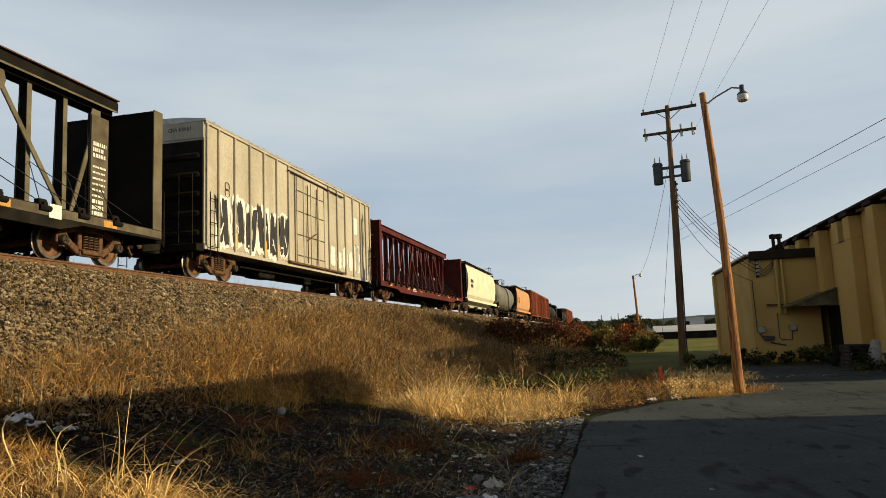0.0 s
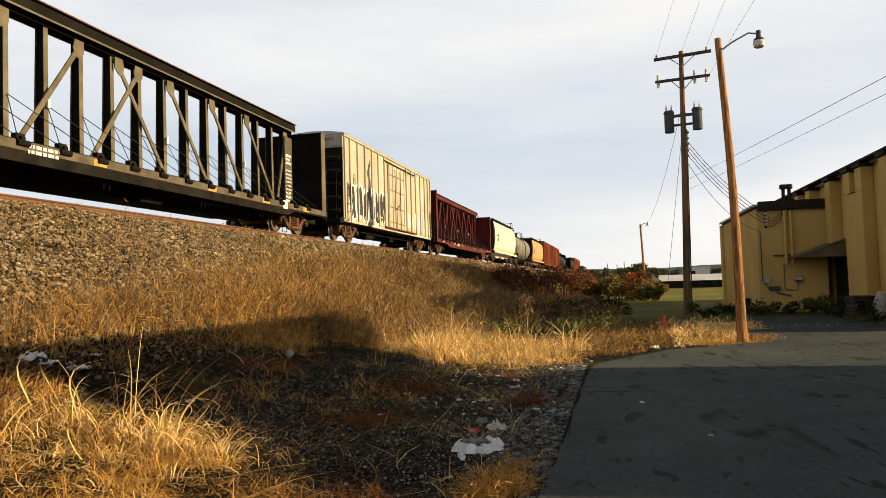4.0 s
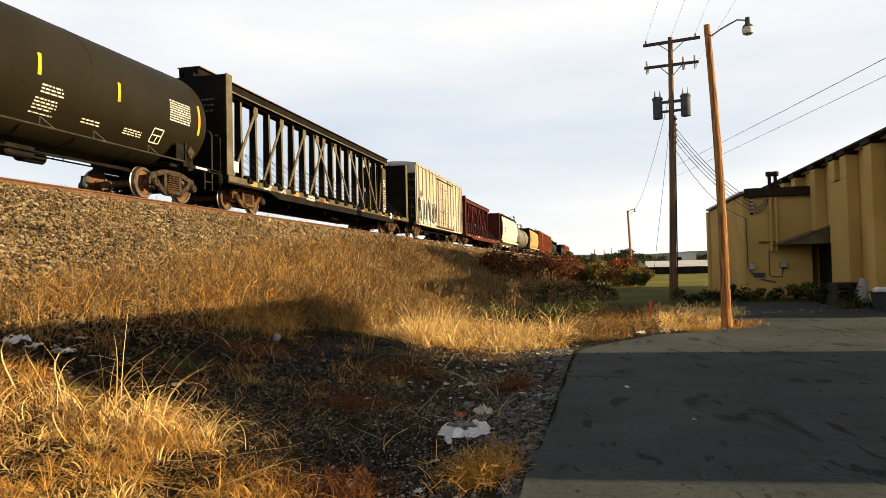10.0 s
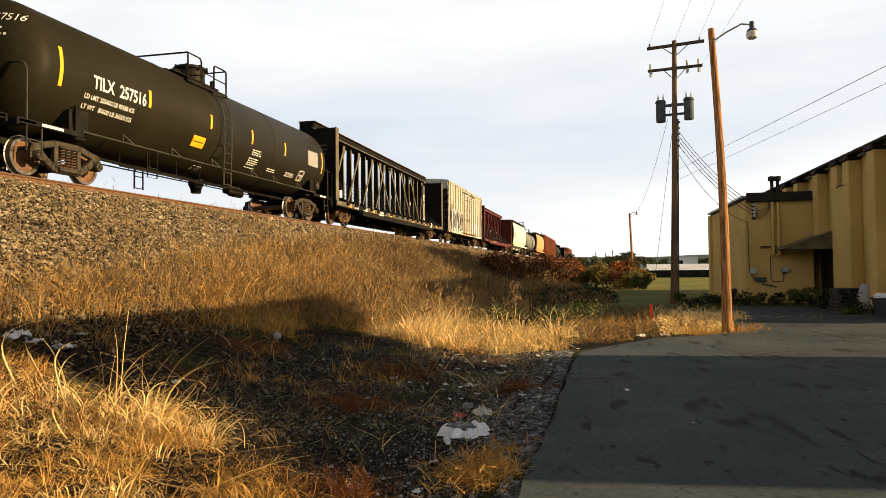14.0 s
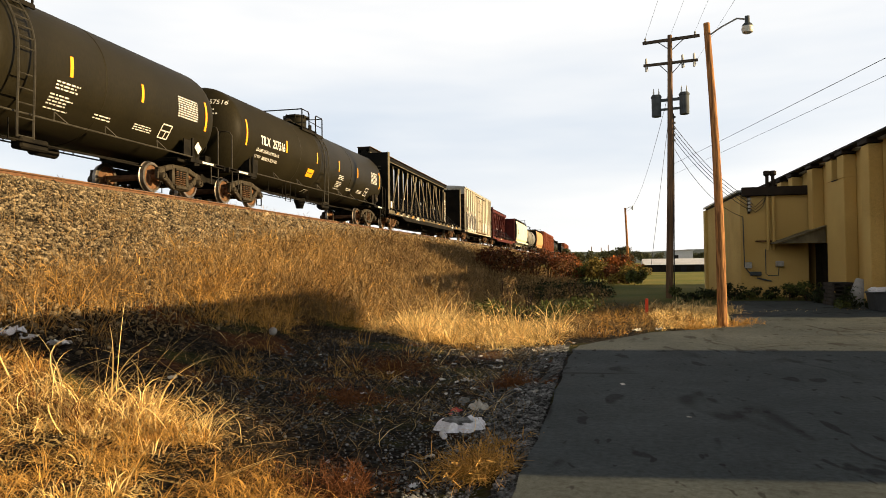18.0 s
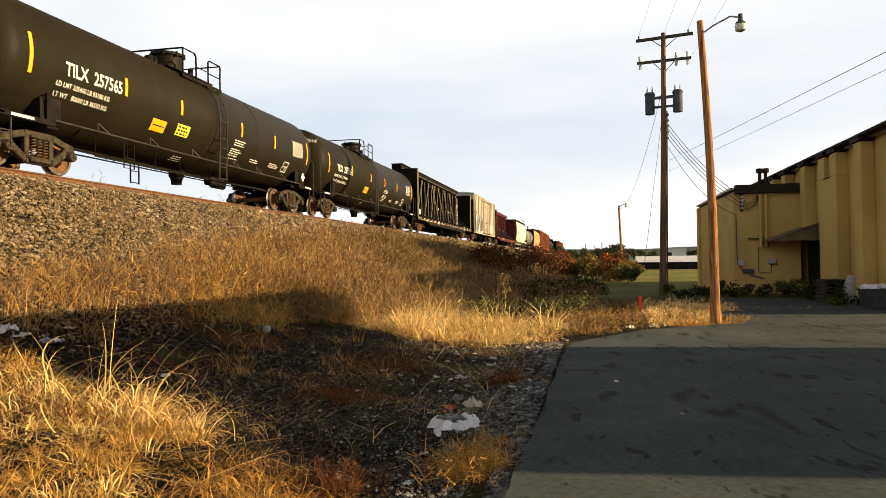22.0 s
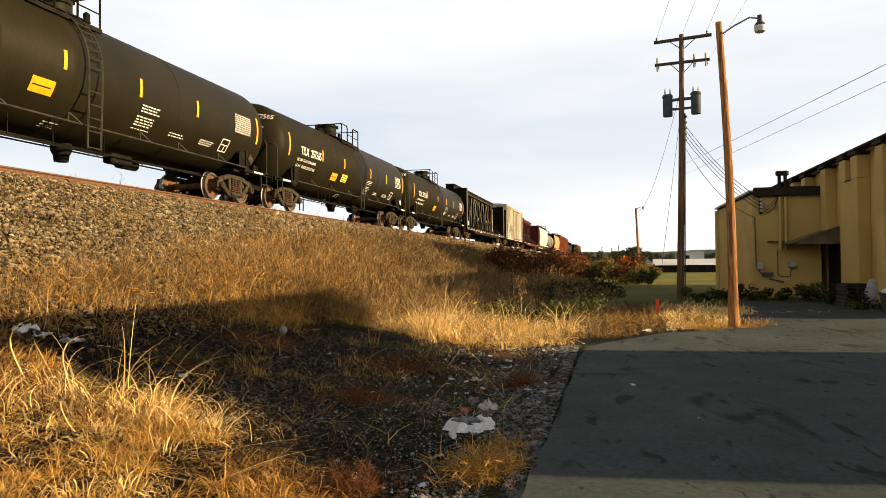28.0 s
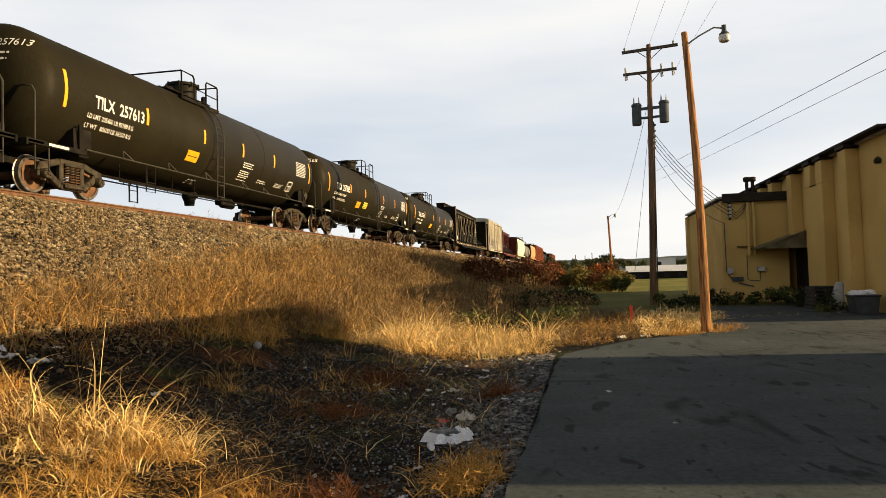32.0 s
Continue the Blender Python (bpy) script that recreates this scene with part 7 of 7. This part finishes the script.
def slumped_bag(r, h, seed):
    """An open plastic bag slumped into a wrinkled ring round what it holds."""
    s = Shape()
    rows, n = 9, 44
    off = seed * 3.7
    for j in range(rows):
        u = j / (rows - 1)
        for i in range(n):
            a = 2 * math.pi * i / n
            fold = 0.16 * noise.noise(Vector((math.cos(a) * 3.5 + off, math.sin(a) * 3.5, u * 2.2))) + 0.07 * math.sin(9 * a + 3 * noise.noise(Vector((a, off, u))))
            d = r * (0.50 + 0.50 * u) * (1 + fold)
            z = h * (0.35 + 0.65 * math.sin(math.pi * min(1.0, 0.16 + 0.84 * u) ** 0.8)) * (1 + 1.3 * fold) * (1 - u ** 5)
            s.v.append((1.15 * d * math.cos(a), 0.9 * d * math.sin(a), max(0.0, z) + 0.004))
    s.f = [(j * n + i, j * n + (i + 1) % n, (j + 1) * n + (i + 1) % n, (j + 1) * n + i) for j in range(rows - 1) for i in range(n)]
    return s


def scrap_shape(w, d, seed):
    """A crumpled sheet with some thickness."""
    rnd = random.Random(seed)
    off = rnd.uniform(0, 60)
    n = 7
    s = Shape()
    for lay in (0, 1):
        for j in range(n):
            for i in range(n):
                u, v = i / (n - 1) - 0.5, j / (n - 1) - 0.5
                z = 0.35 * w * abs(noise.noise(Vector((u * 3 + off, v * 3, 0)))) + 0.12 * w * noise.noise(Vector((u * 9, v * 9 + off, 2)))
                edge = 1 + 0.35 * noise.noise(Vector((u * 4, v * 4, off)))
                s.v.append((u * w * edge, v * d * edge, max(0.0, z) + 0.004 * (1 - lay)))
    for lay in (0, 1):
        for j in range(n - 1):
            for i in range(n - 1):
                q = [lay * n * n + j * n + i, lay * n * n + j * n + i + 1, lay * n * n + (j + 1) * n + i + 1, lay * n * n + (j + 1) * n + i]
                s.f.append(tuple(q if lay == 0 else q[::-1]))
    return s


def on_ground(az, el):
    """Where a sight line meets the ground."""
    d = 3.0
    while d < 40:
        p = at_sight(az, el, d)
        if p.z <= ground_z(p.x, p.y) + (0.03 if p.x > -0.65 else 0):
            return p
        d += 0.02
    return p


def litter():
    def put(px, py):
        # sight angles of a spot as it lay at the walk's ninth second
        u, v = (px - 784) / 1238.6, (441 - py) / 1238.6
        m = aim(13.05, 1.88, -1.53)
        way = m.to_3x3() @ Vector((u, v, -1))
        return on_ground(math.degrees(math.atan2(way.x, way.y)), math.degrees(math.atan2(way.z, math.hypot(way.x, way.y))))

    p = put(832, 772)
    t = thing("rubbish_bag", "torn white plastic bag with rubbish beside the asphalt", "plastic bag", pose(p.x, p.y, p.z))
    part("bag", slumped_bag(0.25, 0.085, 3), M["plastic"], t)
    part("filling", lump_shape(0.13, 5, (1.15, 0.9, 0.55), (-0.02, -0.02, 0.05), 0.5), M["pebble"], t, "grey rubbish showing through the tear")
    part("torn_flap", scrap_shape(0.2, 0.14, 8), M["plastic"], t, m=pose(0.12, 0.1, 0.05, 10, -8, 30))
    for i, (px, py, w, kind) in enumerate(((862, 737, 0.34, "paper"), (824, 742, 0.13, "pinkred"), (814, 748, 0.09, "pinkred"), (842, 688, 0.20, "paper"), (853, 702, 0.12, "paper"), (706, 676, 0.13, "paper"), (690, 666, 0.06, "pinkred"), (896, 664, 0.15, "plastic"), (898, 652, 0.12, "paper"),
                                           (922, 600, 0.20, "paper"), (946, 602, 0.16, "paper"), (905, 622, 0.12, "paper"), (940, 625, 0.10, "plastic"), (975, 640, 0.1, "paper"), (960, 632, 0.08, "paper"), (990, 608, 0.1, "plastic"), (1142, 594, 0.24, "paper"), (1182, 591, 0.14, "paper"), (1075, 600, 0.12, "paper"),
                                           (775, 826, 0.11, "paper"), (750, 876, 0.10, "plastic"), (640, 870, 0.13, "plastic"), (626, 858, 0.06, "paper"), (630, 864, 0.09, "lemon"), (30, 612, 0.30, "plastic"), (115, 634, 0.30, "plastic"), (152, 608, 0.16, "paper"), (60, 622, 0.22, "plastic"),
                                           (580, 645, 0.06, "paper"), (320, 690, 0.14, "paper"), (1030, 618, 0.06, "paper"), (985, 690, 0.06, "paper"), (870, 780, 0.05, "paper"), (905, 690, 0.07, "galv"), (786, 652, 0.07, "paper"), (1118, 690, 0.06, "paper"), (1238, 748, 0.05, "paper"), (735, 700, 0.05, "galv"))):
        p = put(px, py)
        names = {"paper": ("paper_scrap", "crumpled dirty white paper scrap"), "plastic": ("plastic_scrap", "crumpled white plastic scrap"), "pinkred": ("red_wrapper", "small faded red wrapper"), "lemon": ("yellow_wrapper", "small yellow wrapper"), "galv": ("grey_scrap", "small grey scrap")}
        nm, lb = names[kind]
        solo(nm, scrap_shape(w, w * RNG.uniform(0.5, 0.9), 100 + i), M[kind], lb + " on the ground", "litter", "scattered litter", m=pose(p.x, p.y, p.z + 0.005, RNG.normal(0, 8), RNG.normal(0, 8), RNG.uniform(0, 360)))
    for i in range(64):
        x, y = RNG.uniform(-3.2, -0.8), 6.2 + 9.0 * RNG.random() ** 0.45
        if x < -1.9 and y < 9:
            x += 1.1
        w = RNG.uniform(0.025, 0.09)
        kind = ("paper", "paper", "plastic", "galv")[i % 4]
        nm = {"paper": "paper_scrap", "plastic": "plastic_scrap", "galv": "grey_scrap"}[kind]
        solo(nm, scrap_shape(w, w * RNG.uniform(0.4, 0.9), 300 + i), M[kind], {"paper": "small dirty paper scrap on the gravel", "plastic": "small white plastic scrap on the gravel", "galv": "small grey scrap on the gravel"}[kind], "litter", "scattered litter", m=pose(x, y, ground_z(x, y) + 0.01, RNG.normal(0, 10), RNG.normal(0, 10), RNG.uniform(0, 360)))
    p = put(801, 790)
    t = thing("drink_can", "white drink can lying on the gravel", "can", pose(p.x, p.y, p.z + 0.035, 90, 0, 25))
    part("can_body", Shape().lathe([(0.02, -0.06), (0.028, -0.06), (0.033, -0.052), (0.033, 0.05), (0.027, 0.06), (0.02, 0.058)], 16, "z"), M["plastic"], t)
    p = put(497, 610)
    t = thing("ball", "dirty pale ball lying in the grass", "ball", pose(p.x, p.y, p.z + 0.065))
    part("skin", Shape().lathe([(0.075 * math.sin(math.pi * i / 14) + 0.001, -0.075 * math.cos(math.pi * i / 14)) for i in range(15)], 22, "z"), M["dullwhite"], t)


def tyre_marks():
    """Dark scuffs left by turning wheels, thin on the asphalt."""
    M["scuff"] = mat("dark_rubber_scuff", (0.022, 0.023, 0.024), (0.045, 0.046, 0.046), scale=6, rough=0.9, bump=0.1)
    for cx, cy, r, a0, a1, w in ((3.0, 6.6, 0.9, 170, 225, 0.05), (4.6, 12.2, 2.4, 95, 160, 0.07), (4.6, 12.2, 2.7, 100, 150, 0.05), (6.6, 16.4, 1.6, 40, 200, 0.07), (6.5, 16.4, 1.9, 60, 190, 0.05), (4.3, 15.2, 2.2, 170, 240, 0.05), (2.0, 9.5, 2.8, 150, 185, 0.06), (0.2, 12.1, 5.0, 86, 96, 0.10), (0.9, 12.2, 7.0, 88, 97, 0.08)):
        s = Shape()
        n = 14
        for i in range(n + 1):
            t = radians(a0 + (a1 - a0) * i / n)
            k = w * (0.35 + 0.65 * math.sin(math.pi * i / n)) * (1 + 0.4 * noisy(i, cx, 0.9)) / 2
            for q in (-k, k):
                s.v.append((cx + (r + q) * math.cos(t), cy + (r + q) * math.sin(t), 0.004))
        s.f = [(2 * i, 2 * i + 1, 2 * i + 3, 2 * i + 2) for i in range(n)]
        solo("tyre_mark", s, M["scuff"], "dark curved tyre scuff on the asphalt", "tyre mark", "tyre marks", angle=0)


def tar_streak():
    """A sealed crack that runs in from the asphalt's edge, wide at first."""
    s = Shape()
    n = 16
    for i in range(n + 1):
        t = i / n
        x, y = -0.55 + 1.15 * t, 10.34 + 0.08 * t + 0.03 * noisy(6 * t, 1.0)
        k = 0.085 * (1 - t) ** 0.8 * (1 + 0.5 * noisy(9 * t, 3.0)) + 0.008
        s.v += [(x, y - k, 0.005), (x, y + k, 0.005)]
    s.f = [(2 * i, 2 * i + 1, 2 * i + 3, 2 * i + 2) for i in range(n)]
    solo("tar_streak", s, M["scuff"], "black tar-sealed crack across the asphalt edge", "tar patch", angle=0)


distance()
tyre_marks()
tar_streak()
wall_fittings()
yard_things()
litter()


motions()
